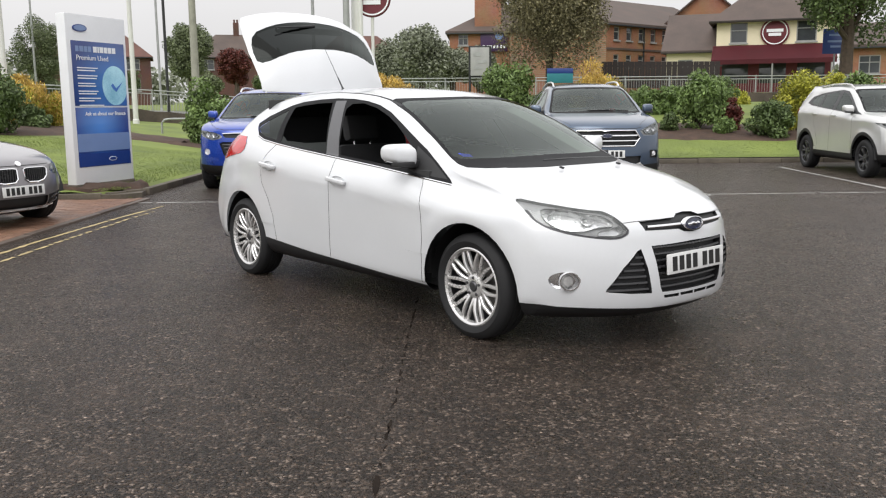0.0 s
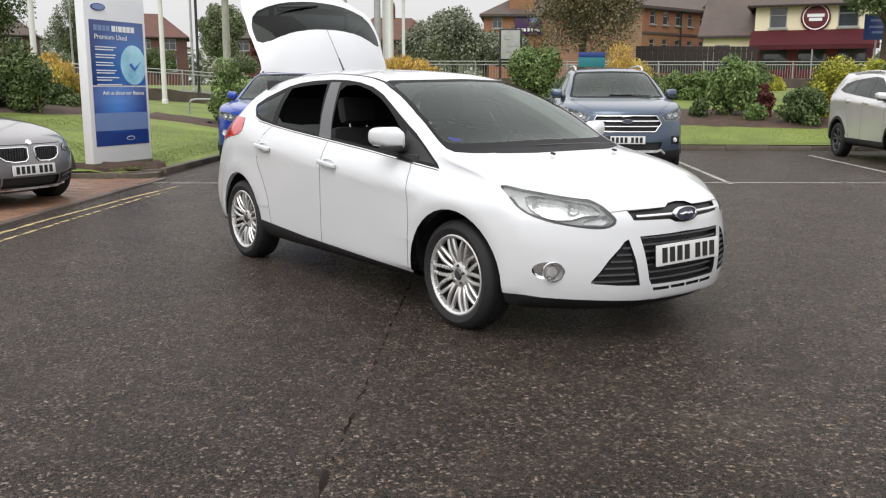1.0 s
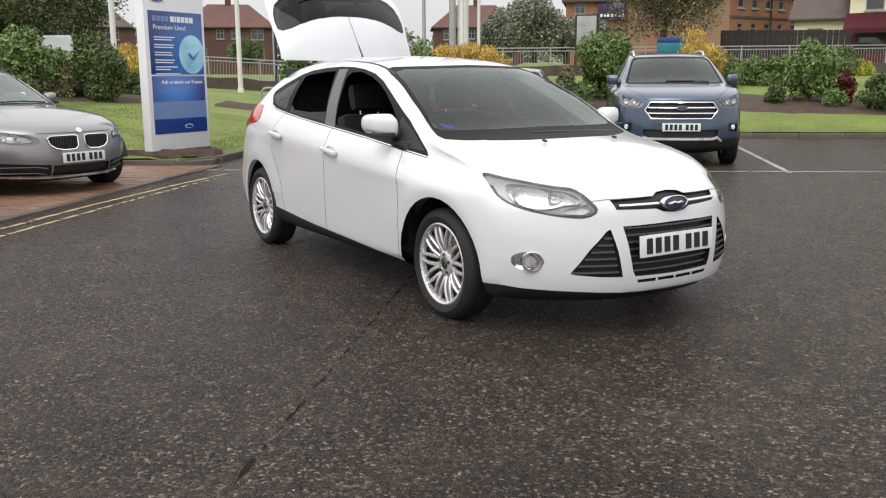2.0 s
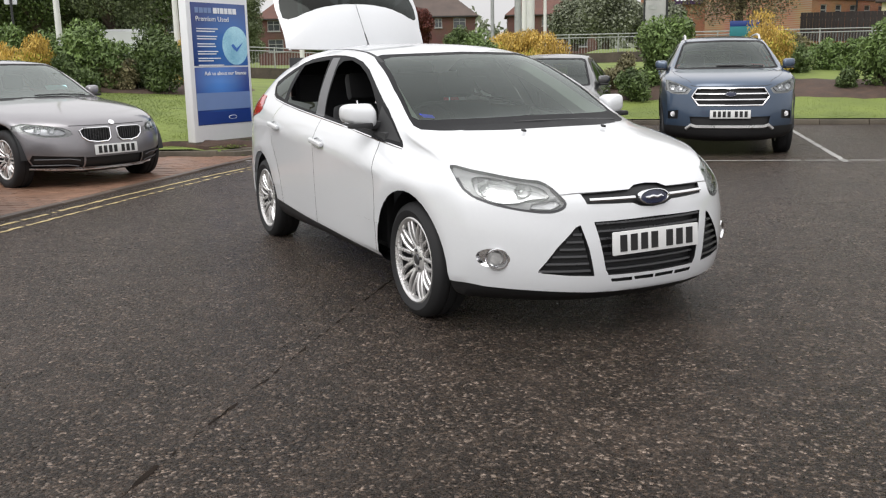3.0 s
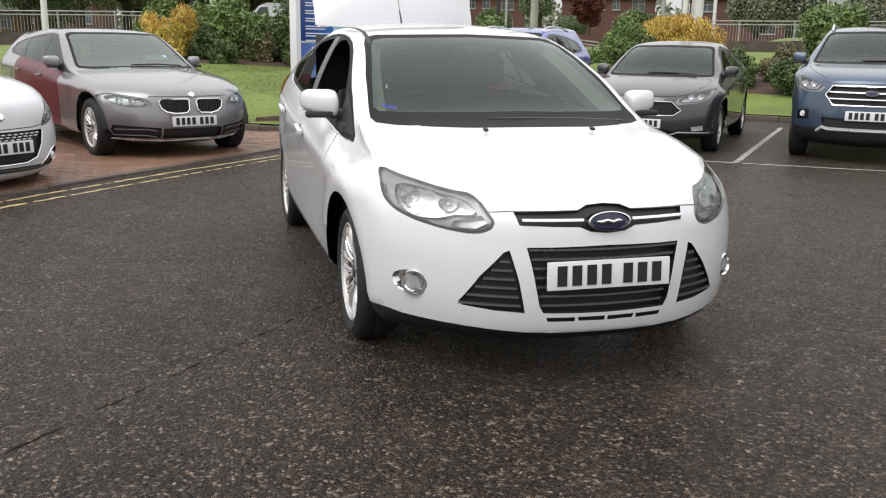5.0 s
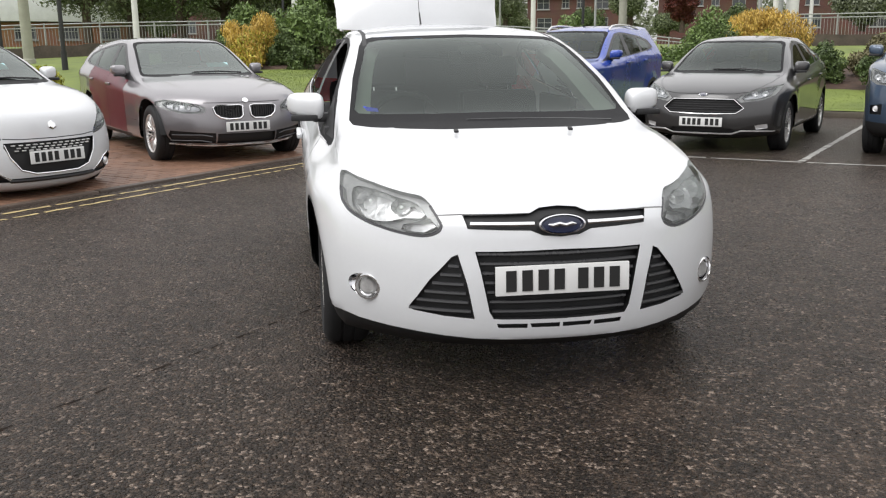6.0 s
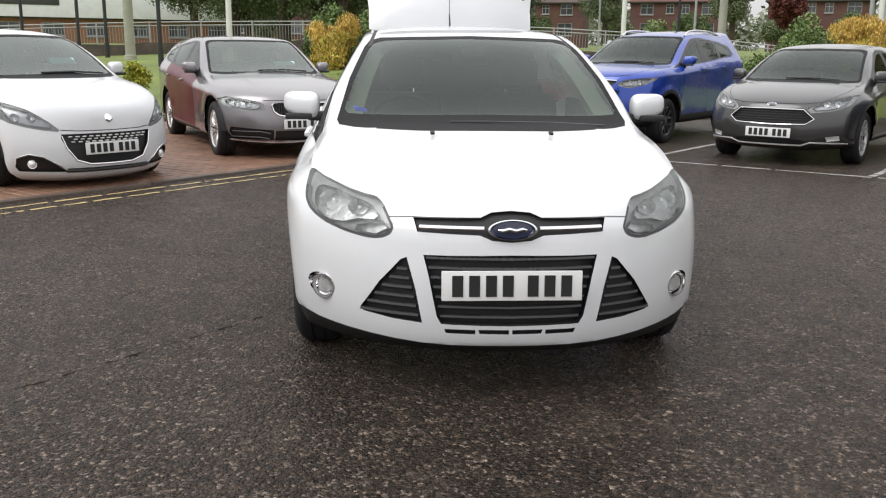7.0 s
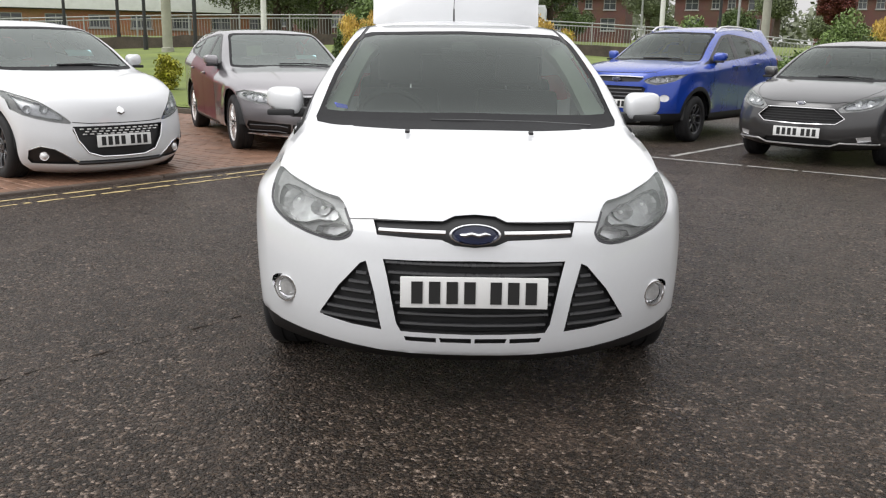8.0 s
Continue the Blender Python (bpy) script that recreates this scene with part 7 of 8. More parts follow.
def along(line, step):
    out, left = [], 0.0
    for (x0, y0), (x1, y1) in zip(line, line[1:]):
        L = math.hypot(x1 - x0, y1 - y0)
        d = left
        while d < L:
            out.append((x0 + (x1 - x0) * d / L, y0 + (y1 - y0) * d / L, math.degrees(math.atan2(y1 - y0, x1 - x0))))
            d += step
        left = d - L
    return out


def railings():
    """Pedestrian guard rail: posts and long rails are parts, the thin uprights one joined part."""
    f = thing("guard_rail", "grey galvanised pedestrian railings along the road", "railing")
    spots = along(FENCE, 2.0)
    post = mesh_from(tube(BM(), [(0, 0, -0.2), (0, 0, 1.12)], 0.028, 8), "post")
    post.materials.append(M["grey_steel"])
    rail = mesh_from(tube(BM(), [(0.0, 0, 0), (2.0, 0, 0)], 0.022, 6), "rail")
    rail.materials.append(M["grey_steel"])
    bars = BM()
    for (x, y, a), (x1, y1, _) in zip(spots, spots[1:]):
        z, z1 = ground_z(x, y), ground_z(x1, y1)
        piece("post", post, f, pose(x, y, z))
        m = pose(x, y, z, 0, -math.degrees(math.atan2(z1 - z, 2.0)), math.degrees(math.atan2(y1 - y, x1 - x)))
        for h in (0.10, 0.95, 1.08):
            piece("rail", rail, f, m @ pose(0, 0, h))
        for i in range(17):
            q = 0.115 * (i + 0.5)
            tube(bars, [m @ Vector((q, 0, 0.10)), m @ Vector((q, 0, 0.95))], 0.008, 4, False)
    tagged(part("rail_infill", bars, M["grey_steel"], f, "thin upright bars"), kind="stuff")


railings()


def low_wall():
    b = BM()
    rnd = random.Random(8)
    prev = None
    for x, y, a in along([(-36, 1), (-29.5, 7.8), (-25.5, 13.2), (-20.5, 18.2), (-15, 22.2), (-10, 25.2), (-2, 28.0), (5, 29.6), (14, 30.6), (30, 30)], 0.5):
        z, h = ground_z(x, y) - 0.15, 0.55 + rnd.uniform(-0.04, 0.04)
        n = Vector((-math.sin(radians(a)), math.cos(radians(a)), 0)) * 0.14
        c = Vector((x, y, z))
        cur = [b.verts.new(c - n), b.verts.new(c - n * 0.9 + Vector((0, 0, h))), b.verts.new(c + n * 0.9 + Vector((0, 0, h))), b.verts.new(c + n)]
        if prev:
            for j in range(3):
                b.faces.new((prev[j], prev[j + 1], cur[j + 1], cur[j]))
        prev = cur
    bmesh.ops.recalc_face_normals(b, faces=b.faces[:])
    tagged(part("garden_wall", b, M["old_wall"], smooth=0), "low dark stone wall below the railings", "wall", kind="structure")


low_wall()
# a cycle hoop on the lawn, the road and its far verge
b = tube(BM(), [(0, 0, -0.1), (0, 0, 0.30), (0.08, 0, 0.40), (0.2, 0, 0.42), (1.6, 0, 0.42), (1.72, 0, 0.40), (1.8, 0, 0.30), (1.8, 0, -0.1)], 0.03, 8)
tagged(part("hoop_rail", b, M["grey_steel"], at=pose(-8.1, 19.0, ground_z(-8.1, 19.0), 0, 0, 12)), "low grey steel hoop rail on the grass", "rail")
b = BM()
for p, q in ((0, 1),):
    rows = []
    for x, y, a in along([(x * 1.0, y) for x, y in FENCE], 3.0):
        n = Vector((-math.sin(radians(a)), math.cos(radians(a)), 0))
        rows.append([b.verts.new((x + n.x * k, y + n.y * k, ground_z(x + n.x * k, y + n.y * k) + 0.05)) for k in (0.6, 3, 6, 9, 12.5)])
    for u, v in zip(rows, rows[1:]):
        for j in range(4):
            b.faces.new((u[j], u[j + 1], v[j + 1], v[j]))
bmesh.ops.recalc_face_normals(b, faces=b.faces[:])
for f in b.faces:
    if f.normal.z < 0:
        f.normal_flip()
tagged(part("road", b, M["road"]), "grey wet road beyond the railings", "road", kind="structure")


# ---- buildings across the road ----
def brick_material(name, a, b_, mortar, scale=1.0):
    m = bpy.data.materials.new(name)
    n, l, b = nodes_of(m)
    tc, bt, ns, mx = n.new("ShaderNodeTexCoord"), n.new("ShaderNodeTexBrick"), n.new("ShaderNodeTexNoise"), n.new("ShaderNodeMixRGB")
    mp = n.new("ShaderNodeMapping")
    mp.inputs["Rotation"].default_value = (radians(90), 0, 0)
    bt.inputs["Color1"].default_value, bt.inputs["Color2"].default_value, bt.inputs["Mortar"].default_value = (*a, 1), (*b_, 1), (*mortar, 1)
    bt.inputs["Scale"].default_value = 1.0
    bt.inputs["Brick Width"].default_value, bt.inputs["Row Height"].default_value, bt.inputs["Mortar Size"].default_value = 0.225, 0.075, 0.010
    ns.inputs["Scale"].default_value = 0.6
    mx.blend_type = "MULTIPLY"
    mx.inputs[0].default_value = 0.5
    l.new(tc.outputs["Object"], mp.inputs[0])
    l.new(mp.outputs[0], bt.inputs["Vector"])
    l.new(tc.outputs["Object"], ns.inputs["Vector"])
    l.new(bt.outputs[0], mx.inputs[1])
    l.new(ns.outputs[1], mx.inputs[2])
    l.new(mx.outputs[0], b.inputs["Base Color"])
    b.inputs["Roughness"].default_value = 0.85
    return m


M["hotel_brick"] = brick_material("orange_brick", (0.42, 0.175, 0.085), (0.35, 0.135, 0.065), (0.36, 0.25, 0.17))
M["house_brick"] = brick_material("dark_red_brick", (0.150, 0.055, 0.042), (0.120, 0.046, 0.036), (0.14, 0.10, 0.085))
M["cream_render"] = surf("cream_render", (0.76, 0.68, 0.49), 0.85, var=0.08, scale=0.6, fine=12, bump=0.05)
M["roof_tile"] = surf("brown_roof_tile", (0.085, 0.062, 0.052), 0.75, var=0.3, scale=0.7, fine=9, bump=0.3)
M["red_tile"] = surf("red_roof_tile", (0.11, 0.050, 0.038), 0.75, var=0.3, scale=0.7, fine=9, bump=0.3)
M["window_white"] = surf("white_window_frame", (0.30, 0.30, 0.29), 0.45, var=0.05)
M["far_glass"] = surf("dark_window_glass", (0.05, 0.055, 0.06), 0.08, var=0.3, scale=1.5, spec=0.8)
M["awning"] = surf("maroon_awning", (0.13, 0.020, 0.028), 0.6, var=0.15, scale=1)
M["purple"] = surf("purple_sign", (0.050, 0.022, 0.075), 0.4, var=0.1)
M["timber"] = surf("dark_stained_timber", (0.035, 0.028, 0.024), 0.8, var=0.3, scale=2, fine=30, bump=0.2)
M["grey_metal"] = surf("pale_grey_cladding", (0.80, 0.81, 0.82), 0.5, var=0.08)


def facade(bm, L, H, holes, depth=0.12):
    """A wall face in the xz plane at y = 0 with real openings and reveals."""
    xs = sorted({0.0, L, *(h[0] for h in holes), *(h[0] + h[2] for h in holes)})
    zs = sorted({-1.5, H, *(h[1] for h in holes), *(h[1] + h[3] for h in holes)})
    for x0, x1 in zip(xs, xs[1:]):
        for z0, z1 in zip(zs, zs[1:]):
            cx, cz = (x0 + x1) / 2, (z0 + z1) / 2
            if any(h[0] < cx < h[0] + h[2] and h[1] < cz < h[1] + h[3] for h in holes):
                continue
            bm.faces.new([bm.verts.new(p) for p in ((x0, 0, z0), (x1, 0, z0), (x1, 0, z1), (x0, 0, z1))])
    for x, z, w, h in holes:
        c = [(x, z), (x + w, z), (x + w, z + h), (x, z + h)]
        for (a, b), (d, e) in zip(c, c[1:] + c[:1]):
            bm.faces.new([bm.verts.new(p) for p in ((a, 0, b), (a, depth, b), (d, depth, e), (d, 0, e))])


def house_window(ob, x, z, w, h, y=0.0, frame="window_white", bars=1, mid=True):
    """Frame, sill and panes set back in an opening."""
    b = BM()
    t = 0.07
    loops = []
    for e, d in ((0, 0.10), (0, 0.04), (t, 0.04), (t, 0.10)):
        loops.append([b.verts.new((x + px * w + (e if px == 0 else -e), y + d, z + pz * h + (e if pz == 0 else -e))) for px, pz in ((0, 0), (1, 0), (1, 1), (0, 1))])
    for u, v in zip(loops, loops[1:]):
        for k in range(4):
            b.faces.new((u[k], u[(k + 1) % 4], v[(k + 1) % 4], v[k]))
    win = part("window", b, M[frame], ob, smooth=0)
    for i in range(bars):
        part("glazing_bar", box(BM(), (x + w * (i + 1) / (bars + 1), y + 0.07, z + h / 2), (0.06, 0.05, h - 2 * t)), M[frame], win, smooth=0)
    if mid:
        part("glazing_bar", box(BM(), (x + w / 2, y + 0.068, z + h * 0.62), (w - 2 * t, 0.05, 0.06)), M[frame], win, smooth=0)
    part("pane", box(BM(), (x + w / 2, y + 0.085, z + h / 2), (w - 0.04, 0.012, h - 0.04)), M["far_glass"], win, smooth=0)
    part("window_sill", box(BM(), (x + w / 2, y - 0.04, z - 0.05), (w + 0.16, 0.14, 0.10)), M[frame], win, smooth=0)


def building(name, label, m, L, D, H, wall, roof, ridge, holes=(), hip=0.0, over=0.35, gable_front=False, bars=1, kind_roof="roof", back_holes=()):
    """A block with its front at local y = 0 facing -y; ridge is the roof's height over the eaves; hip: how far its ends slope in."""
    ob = thing(name, label, "building", m)
    b = BM()
    facade(b, L, H, list(holes))
    for pts in (((0, 0), (0, D)), ((0, D), (L, D)), ((L, D), (L, 0))):
        (x0, y0), (x1, y1) = pts
        b.faces.new([b.verts.new(p) for p in ((x0, y0, -1.5), (x1, y1, -1.5), (x1, y1, H), (x0, y0, H))])
    if not hip and ridge:
        if gable_front:
            for y in (0, D):
                b.faces.new([b.verts.new(p) for p in ((0, y, H), (L, y, H), (L / 2, y, H + ridge))])
        else:
            for x in (0, L):
                b.faces.new([b.verts.new(p) for p in ((x, 0, H), (x, D, H), (x, D / 2, H + ridge))])
    bmesh.ops.recalc_face_normals(b, faces=b.faces[:])
    part("wall", b, wall, ob, smooth=0)
    b = BM()
    o, t = over, 0.14
    lo = H - 0.10
    if gable_front:
        k = ridge / (L / 2)
        for sg in (0, 1):
            x0, xm = (-o, L / 2) if not sg else (L + o, L / 2)
            z0 = H - k * o
            q = [(x0, -o, z0), (x0, D + o, z0), (xm, D + o, H + ridge), (xm, -o, H + ridge)]
            v = [b.verts.new(p) for p in q] + [b.verts.new((p[0], p[1], p[2] + t)) for p in q]
            for f in ((0, 1, 2, 3), (7, 6, 5, 4), (0, 4, 5, 1), (1, 5, 6, 2), (2, 6, 7, 3), (3, 7, 4, 0)):
                b.faces.new([v[i] for i in f])
    elif ridge:
        k = ridge / (D / 2)
        z0 = H - k * o
        e = [(-o, -o, z0), (L + o, -o, z0), (L + o, D + o, z0), (-o, D + o, z0)]
        r = [(hip - (0 if hip else o), D / 2, H + ridge), (L - hip + (0 if hip else o), D / 2, H + ridge)]
        lowv, topv = [b.verts.new(p) for p in e + r], [b.verts.new((p[0], p[1], p[2] + t)) for p in e + r]
        for vs in (lowv, topv):
            for f in ((0, 1, 5, 4), (1, 2, 5), (2, 3, 4, 5), (3, 0, 4)):
                b.faces.new([vs[i] for i in f])
        for i in range(4):
            j = (i + 1) % 4
            b.faces.new((lowv[i], lowv[j], topv[j], topv[i]))
    else:
        box(b, (L / 2, D / 2, H + 0.15), (L + 2 * o, D + 2 * o, 0.32))
    bmesh.ops.recalc_face_normals(b, faces=b.faces[:])
    part("roof", b, roof, ob, smooth=0)
    part("gutter", box(BM(), (L / 2, -o, H - 0.22), (L + 2 * o, 0.10, 0.12), 0.03), M["dark_post"] if wall is not M["cream_render"] else M["timber"], ob)
    for x, z, w, h in holes:
        house_window(ob, x, z, w, h, bars=bars)
    return ob


def chimney(ob, x, y, z, h=1.4):
    c = part("chimney", box(BM(), (x, y, z + h / 2), (0.7, 0.5, h), 0.02), M["house_brick"], ob)
    for dx in (-0.18, 0.18):
        part("chimney_pot", lathe(BM(), [(0.10, 0), (0.12, 0.35), (0.10, 0.38), (0.08, 0.3)], 10, Matrix.Translation((x + dx, y, z + h))), M["red_tile"], c)


# the brick hotel: end block, long wing, far gable
Zh = 2.6
h1 = building("hotel", "orange brick hotel block with brown hipped roof", pose(0.1, 71.6, Zh, 0, 0, -2), 12.2, 11, 4.9, M["hotel_brick"], M["roof_tile"], 2.6,
              [(0.75, 3.70, 0.85, 0.95), (0.90, 1.30, 0.90, 1.0), (6.4, 1.30, 0.90, 1.0), (8.2, 3.7, 0.85, 0.95), (8.2, 1.30, 0.85, 1.0), (10.4, 3.7, 0.85, 0.95)], hip=4.5, bars=1)
part("hotel_sign", box(BM(), (3.8, -0.15, 4.02), (2.3, 0.14, 1.75), 0.03), M["purple"], h1, "purple sign board with a pale crescent")
b = slab(BM(), ring(4.25, 4.45, 0.34, 0.34, 28), -0.30, -0.24, (0, 2))
part("sign_moon", b, M["sign_pale"], h1)
for i, (x, w) in enumerate(((2.95, 0.26), (3.26, 0.20), (3.50, 0.26), (3.82, 0.22), (4.10, 0.16), (4.42, 0.20), (4.66, 0.24))):
    part("sign_bar", box(BM(), (x, -0.25, 3.55), (w * 0.8, 0.03, 0.24)), M["sign_text"], h1)
part("gable_tower", box(BM(), (3.3, 1.8, 6.1), (2.3, 2.4, 3.0), 0.05), M["hotel_brick"], h1)
chimney(h1, 4.6, 5, 7.6, 1.6)
h2 = building("hotel", "long orange brick hotel wing with white windows", pose(11.8, 61.5, Zh, 0, 0, 42), 15.5, 10, 4.7, M["hotel_brick"], M["roof_tile"], 2.3,
              [(0.9 + 1.55 * i, z, 0.66, 1.0) for i in range(9) for z in (1.35, 3.40)], bars=0)
for x in (4.6, 11.0):
    part("downpipe", tube(BM(), [(x, -0.08, -1), (x, -0.08, 4.5)], 0.06, 8), M["dark_post"], h2)
part("string_course", box(BM(), (7.75, -0.03, 2.75), (15.5, 0.07, 0.16)), M["roof_tile"], h2)
building("hotel", "hotel gable wing of orange brick", pose(17.6, 67.0, Zh, 0, 0, -15), 6.2, 12, 5.0, M["hotel_brick"], M["roof_tile"], 2.6, [(1.2, 3.5, 1.0, 1.3), (3.8, 3.5, 1.0, 1.3), (1.2, 0.5, 1.0, 1.3), (3.8, 0.5, 1.0, 1.3)], gable_front=True)

# the cream pub
Zp = 2.35
pub = building("pub", "cream rendered pub with dark tiled roof and maroon awning", pose(18.4, 56.0, Zp, 0, 0, -20), 7.4, 9, 4.55, M["cream_render"], M["roof_tile"], 2.9,
               [(0.9, 2.9, 1.1, 1.35), (5.1, 2.9, 1.25, 1.4)], hip=3.0, bars=0, over=0.5)
part("shop_front", box(BM(), (3.7, -0.09, 0.75), (7.3, 0.14, 2.3), 0.02), M["awning"], pub, "dark maroon panelled ground floor")
for x in (1.3, 3.7, 6.1):
    part("shop_window", box(BM(), (x, -0.165, 0.85), (1.7, 0.03, 1.3), 0.01), M["far_glass"], pub)
b = BM()
v = [b.verts.new(p) for p in ((-0.2, -0.05, 2.75), (7.6, -0.05, 2.75), (7.6, -1.5, 1.75), (-0.2, -1.5, 1.75), (-0.2, -1.5, 1.45), (7.6, -1.5, 1.45))]
for f in ((0, 1, 2, 3), (3, 2, 5, 4)):
    b.faces.new([v[i] for i in f])
bmesh.ops.solidify(b, geom=b.faces[:], thickness=0.05)
part("awning", b, M["awning"], pub, "maroon canvas awning", smooth=0)
for x in (0.1, 3.7, 7.3):
    part("awning_post", tube(BM(), [(x, -1.45, -1), (x, -1.45, 1.5)], 0.05, 8), M["window_white"], pub)
disc = part("round_sign", lathe(BM(), [(0, 0.10), (0.86, 0.10), (0.92, 0.06), (0.92, 0)], 36, pose(3.75, -0.06, 3.55, 90, 0, 0)), M["awning"], pub, "round maroon sign with pale bars")
part("sign_ring", lathe(BM(), [(0.74, 0.11), (0.80, 0.12), (0.80, 0.10)], 36, pose(3.75, -0.06, 3.55, 90, 0, 0)), M["sign_text"], disc)
for i, (z, w) in enumerate(((3.66, 1.05), (3.40, 0.80))):
    part("sign_bar", box(BM(), (3.75, -0.19, z), (w, 0.03, 0.20)), M["sign_text"], disc)
building("pub_wing", "low cream pub wing under a long dark tiled roof", pose(15.4, 57.6, Zp, 0, 0, -20), 3.6, 8, 2.6, M["cream_render"], M["roof_tile"], 2.6, [(0.8, 0.6, 1.0, 1.3)], bars=1)
building("pub_wing", "brick outbuilding beside the pub", pose(26.0, 53.5, Zp, 0, 0, -25), 8, 7, 2.6, M["hotel_brick"], M["roof_tile"], 1.5, [(1.0, 0.7, 1.3, 1.2), (4.4, 0.7, 1.3, 1.2)])
tf = thing("timber_fence", "dark stained timber fence in front of the hotel", "fence", pose(8.9, 45.5, 2.15, 0, 0, 6))
pan = mesh_from(box(BM(), (0, 0, 0.75), (0.15, 0.02, 1.5), 0.004, seg=1), "fence_board")
pan.materials.append(M["timber"])
for i in range(44):
    piece("fence_board", pan, tf, pose(0.16 * i, 0.015 * (i % 2), 0))
part("fence_rail", box(BM(), (3.5, 0.04, 1.25), (7.2, 0.05, 0.09)), M["timber"], tf)

# brick semis in a row beyond the junction
rows = [(-78, 84, 25), (-62, 92, 22), (-46, 97.5, 18), (-31, 102, 14), (-16.5, 106, 10), (-92, 74, 32)]
for i, (x, y, az) in enumerate(rows):
    hs = building("house", "dark red brick semi-detached house with hipped tile roof", pose(x, y, 2.6, 0, 0, az), 11, 8, 4.7, M["house_brick"], M["red_tile"] if i % 2 == 0 else M["roof_tile"], 2.7,
                  [(1.2, 3.1, 1.5, 1.25), (4.2, 3.2, 0.9, 1.1), (6.0, 3.2, 0.9, 1.1), (8.3, 3.1, 1.5, 1.25), (1.2, 0.6, 1.8, 1.5), (8.0, 0.6, 1.8, 1.5)], hip=3.0, bars=1)
    tagged(hs, group="row of brick houses")
    chimney(hs, 5.5, 4, 7.3, 1.7)
# long low brick building to the west
lo = building("low_building", "long low brick building with pale fascia", pose(-70, 14, 1.6, 0, 0, 63), 34, 9, 1.95, M["hotel_brick"], M["grey_metal"], 0, [(1.5 + 3.0 * i, 0.45, 1.5, 0.95) for i in range(11)], bars=1)
part("fascia", box(BM(), (17, -0.40, 2.85), (34.5, 0.12, 2.2), 0.02), M["grey_metal"], lo, "pale metal fascia")
part("fascia_panel", box(BM(), (17, -0.48, 3.05), (7.5, 0.06, 0.9), 0.02), M["dark_alloy"], lo, "dark name panel")
part("fascia_stripe", box(BM(), (17, -0.47, 3.88), (34.5, 0.05, 0.14)), M["red_paint"], lo, "red stripe")

# roadside boards
M["board_grey"] = surf("weathered_notice_board", (0.34, 0.34, 0.33), 0.6, var=0.2, scale=2)
bb = thing("notice_board", "large pale grey notice board on two dark posts", "sign", pose(0.95, 31.2, ground_z(1, 31.2), 0, 0, 0))
for x in (0.0, 0.85):
    part("post", tube(BM(), [(x, 0, -0.3), (x, 0, 2.35)], 0.05, 8), M["dark_post"], bb)
part("board", box(BM(), (0.42, -0.03, 1.75), (0.78, 0.04, 1.15), 0.01), M["board_grey"], bb)
part("board_frame", box(BM(), (0.42, 0.0, 1.75), (0.92, 0.03, 1.28), 0.01), M["dark_post"], bb)
for i, (x, z, w, h) in enumerate(((0.30, 2.05, 0.3, 0.16), (0.5, 1.75, 0.4, 0.14), (0.36, 1.5, 0.35, 0.12))):
    part("board_bar", box(BM(), (x, -0.055, z), (w, 0.01, h)), M["grey_steel"], bb)
rs = thing("round_road_sign", "round maroon sign with pale bars on a white pole", "sign", pose(-3.25, 33.4, ground_z(-3.25, 33.4)))
part("pole", tube(BM(), [(0, 0, -0.3), (0, 0, 4.4)], 0.07, 10), M["white_pole"], rs)
part("disc", lathe(BM(), [(0, 0.07), (0.78, 0.07), (0.82, 0.03), (0.82, -0.05)], 36, pose(0, -0.05, 4.55, 90, 0, 0)), M["awning"], rs)
part("disc_ring", lathe(BM(), [(0.68, 0.075), (0.74, 0.085), (0.74, 0.06)], 36, pose(0, -0.05, 4.55, 90, 0, 0)), M["sign_text"], rs)
for z, w in ((4.62, 0.95), (4.36, 0.75)):
    part("disc_bar", box(BM(), (0, -0.13, z), (w, 0.02, 0.18)), M["sign_text"], rs)
pt = thing("road_sign", "dark blue rectangular sign board on a grey post", "sign", pose(19.0, 38.2, ground_z(19.0, 38.2)))
part("post", tube(BM(), [(0, 0, -0.3), (0, 0, 3.4)], 0.045, 8), M["grey_steel"], pt)
part("board", box(BM(), (0, -0.06, 2.75), (1.25, 0.04, 1.2), 0.02), M["sign_navy"], pt)
for z, w in ((3.05, 0.7), (2.75, 0.8), (2.5, 0.5)):
    part("board_bar", box(BM(), (0, -0.085, z), (w, 0.01, 0.10)), M["sign_pale"], pt)
M["banner_teal"] = surf("teal_banner_cloth", (0.02, 0.17, 0.20), 0.6, var=0.15, scale=2)
bn = thing("banner", "teal and navy banner on the railings", "banner", pose(4.3, 32.4, ground_z(4.3, 32.4), 0, 0, 8))
part("cloth", box(BM(), (0.55, -0.06, 1.05), (1.15, 0.02, 0.42), 0.008), M["banner_teal"], bn)
part("navy_band", box(BM(), (0.55, -0.065, 1.36), (1.15, 0.02, 0.22), 0.008), M["sign_navy"], bn)


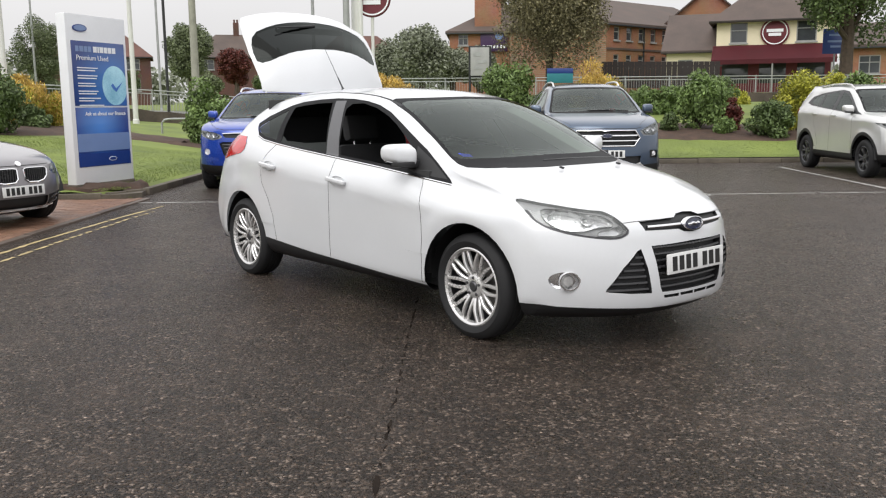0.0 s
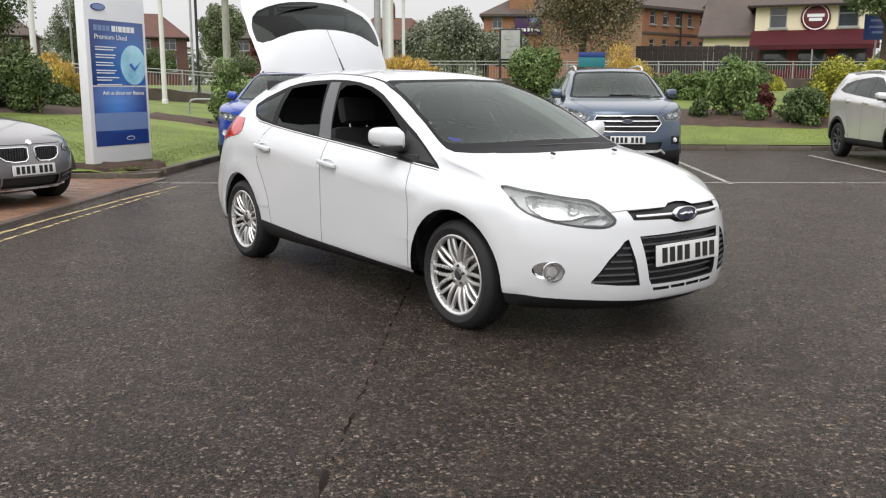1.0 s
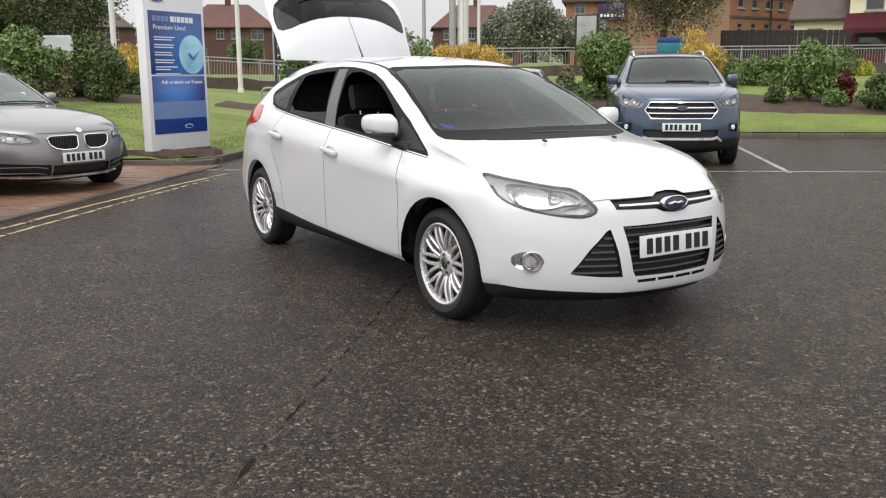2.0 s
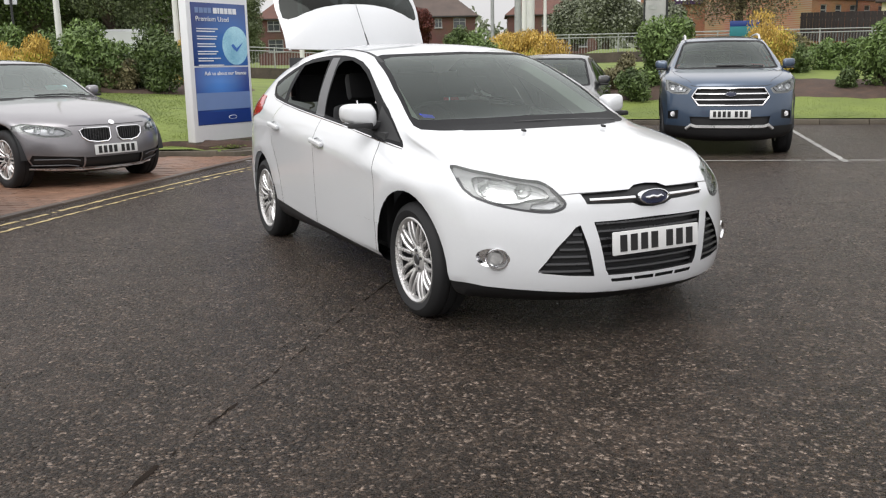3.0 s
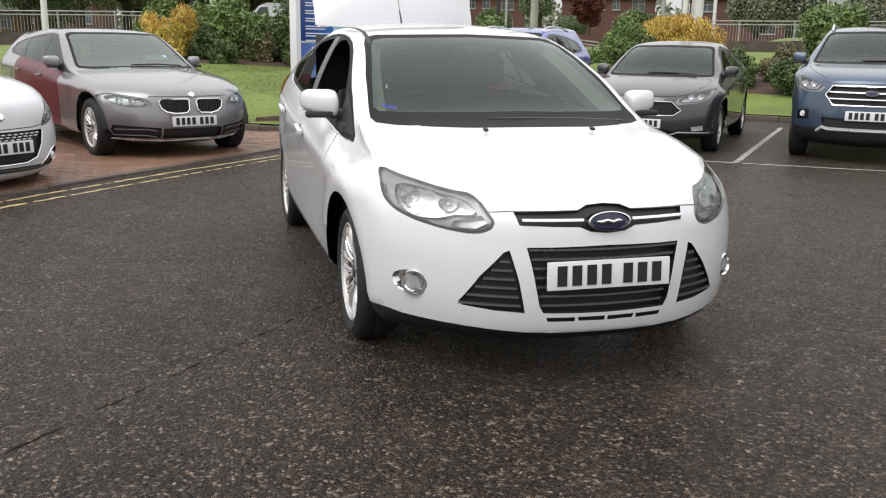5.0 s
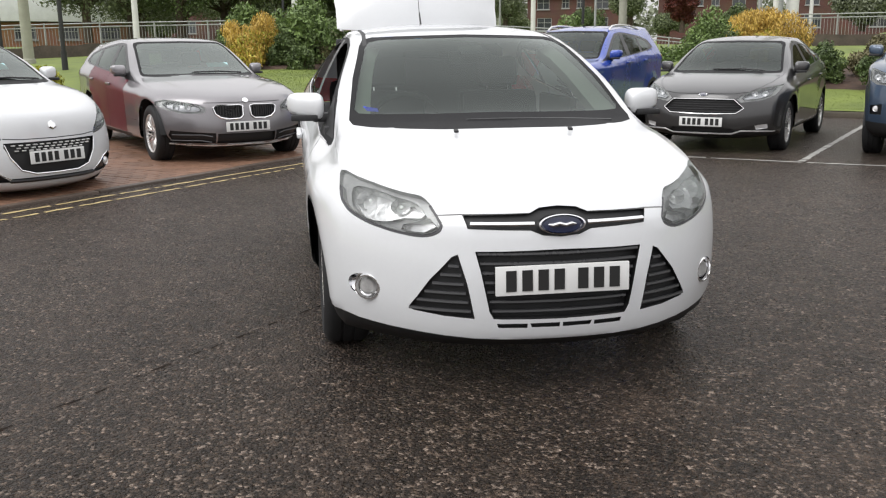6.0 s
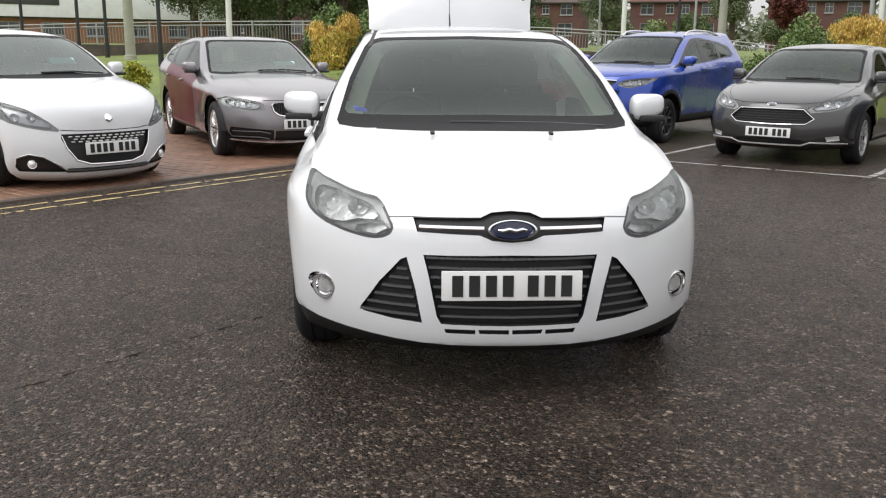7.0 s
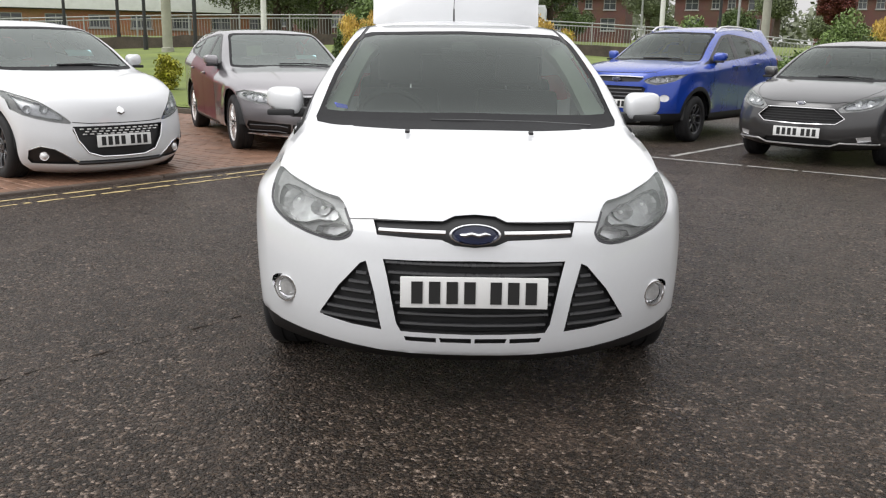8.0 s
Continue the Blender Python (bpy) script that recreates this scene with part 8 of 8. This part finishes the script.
def van(m):
    """A white panel van seen side on."""
    v = thing("panel_van", "white panel van on the road beyond the railings", "van", m)
    side = [(-2.6, 0.35), (2.15, 0.35), (2.45, 0.55), (2.42, 0.85), (1.75, 1.12), (1.05, 1.95), (0.6, 2.12), (-2.5, 2.18), (-2.62, 1.9)]
    b = slab(BM(), side, -0.98, 0.98, (0, 2))
    bmesh.ops.bevel(b, geom=[e for e in b.edges if abs(e.verts[0].co.y - e.verts[1].co.y) < 0.01], offset=0.12, segments=3, affect="EDGES")
    part("body", b, M["white_paint"], v, smooth=50)
    for sg in (1, -1):
        part("side_window", slab(BM(), [(0.45, 1.25), (1.45, 1.25), (0.98, 1.85), (0.55, 1.88)], sg * 0.975, sg * 0.995, (0, 2)), M["far_glass"], v)
        part("door_mirror", box(BM(), (1.35, sg * 1.1, 1.3), (0.1, 0.2, 0.3), 0.04), M["black_plastic"], v)
        part("sill_strip", box(BM(), (-0.1, sg * 0.985, 0.62), (3.4, 0.03, 0.12), 0.01), M["black_plastic"], v)
        part("headlamp", box(BM(), (2.33, sg * 0.72, 0.92), (0.2, 0.3, 0.2), 0.05), M["lamp_bowl"], v)
    part("windscreen", slab(BM(), [(1.10, 1.93), (1.72, 1.20), (1.75, 1.22), (1.13, 1.95)], -0.82, 0.82, (0, 2)), M["far_glass"], v)
    make_wheels(v, (1.65, -1.45), 0.86, 0.33, 0.2, 0.22, "seven", M["grey_steel"])


van(pose(-30.3, 41.7, ground_z(-30.3, 41.7) + 0.05, 0, 0, 215))

# ---- trees and the far edge ----
tree("broad_tree", "broad dark green tree behind the low houses", -30.8, 61.5, 2.2, 6.4, 2.3, 5.6, "leaf_tree", 24000, 0.08, 41, 0.25)
tree("poplar_tree", "dense upright tree with brownish green leaves", 5.35, 41.4, 1.7, 11.2, 3.15, 10.9, "leaf_brown", 90000, 0.078, 42, 0.22, taper=-0.1, clump=0.52)
tree("round_tree", "round green tree near the junction", -15.1, 46.4, 2.2, 4.3, 1.65, 3.9, "leaf_tree", 26000, 0.075, 43, 0.2)
tree("broad_tree", "broad green tree hanging over the pub", 18.0, 34.6, 1.0, 11.0, 4.0, 8.9, "leaf_dark", 40000, 0.10, 44, 0.35)
tree("copper_tree", "copper red small tree by the houses", -14.2, 53.9, 2.4, 2.9, 1.3, 2.6, "leaf_red", 16000, 0.085, 45, 0.18)
# leaf colour carries the haze of the distance
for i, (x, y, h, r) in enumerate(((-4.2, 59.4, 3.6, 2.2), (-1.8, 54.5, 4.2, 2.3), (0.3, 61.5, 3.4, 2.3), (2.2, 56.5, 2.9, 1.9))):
    tree("far_tree", "tree across the road, haze greyed into its leaf colour", x, y, 2.4, h, r, h * 0.96, "leaf_hazed", 15000, 0.12, 60 + i, 0.25, clump=0.46)
for i, (x, y, h, r) in enumerate(((-66, 71, 3.4, 2.6), (-57, 77, 2.8, 2.4), (-50, 82, 3.2, 2.4), (-42, 86, 2.6, 2.2), (-35, 90, 3.0, 2.4), (-27, 93, 2.6, 2.2), (-20, 96, 3.0, 2.4), (-73, 64, 3.2, 2.6))):
    tree("garden_tree", "low green hedge tree before the brick houses", x, y, 2.4, h, r, h * 0.97, "leaf_tree" if i % 2 else "leaf_dark", 11000, 0.12, 140 + i, 0.2, clump=0.5)
WOODS = [(-58, 60, 10, 5.5), (-51, 65, 9, 4.5), (-64, 52, 11, 5.5), (-68, 45, 11, 5), (-46, 56, 7.5, 4.5), (-55, 50, 8.5, 4.2), (-59, 43, 9, 4.2), (-52, 43, 7, 3.6), (-47, 48, 6.5, 3.6), (-42, 60, 5.5, 3.2),
         (-36.7, 37.8, 8.2, 4.0), (-38.4, 42.9, 8.7, 4.3), (-33.6, 40.3, 9.2, 4.0), (-34.9, 45.6, 8.2, 4.3), (-30.3, 42.7, 8.7, 4.0), (-31.7, 48.9, 9.2, 4.3), (-44.5, 32.2, 8.2, 4.0), (-44.4, 35.5, 8.7, 4.3), (-41.0, 36.4, 9.2, 4.0), (-41.2, 40.5, 8.2, 4.3)]
for i, (x, y, h, r) in enumerate(WOODS):
    tree("wood_tree", "dense dark green roadside tree", x, y, 2.0, h, r, h * 0.92, "leaf_tree" if i % 3 else "leaf_dark", 20000, 0.115, 80 + i, 0.3, group="roadside wood")


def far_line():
    """Hedges and trees at the edge of sight, one joined mass of leaves in a haze-paled colour."""
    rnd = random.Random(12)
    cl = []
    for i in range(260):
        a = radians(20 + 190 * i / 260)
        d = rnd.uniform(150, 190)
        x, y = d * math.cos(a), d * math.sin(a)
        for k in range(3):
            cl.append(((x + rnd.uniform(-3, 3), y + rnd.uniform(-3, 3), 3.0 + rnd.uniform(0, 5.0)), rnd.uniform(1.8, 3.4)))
    me = leaf_mesh("far_woods", rnd, cl, 42000, 0.75, M["leaf_hazed"], 1.4, 0)
    tagged(new("far_woods", me), "green line of distant trees, haze put into the leaf colour", "trees", kind="stuff")


far_line()
paving()
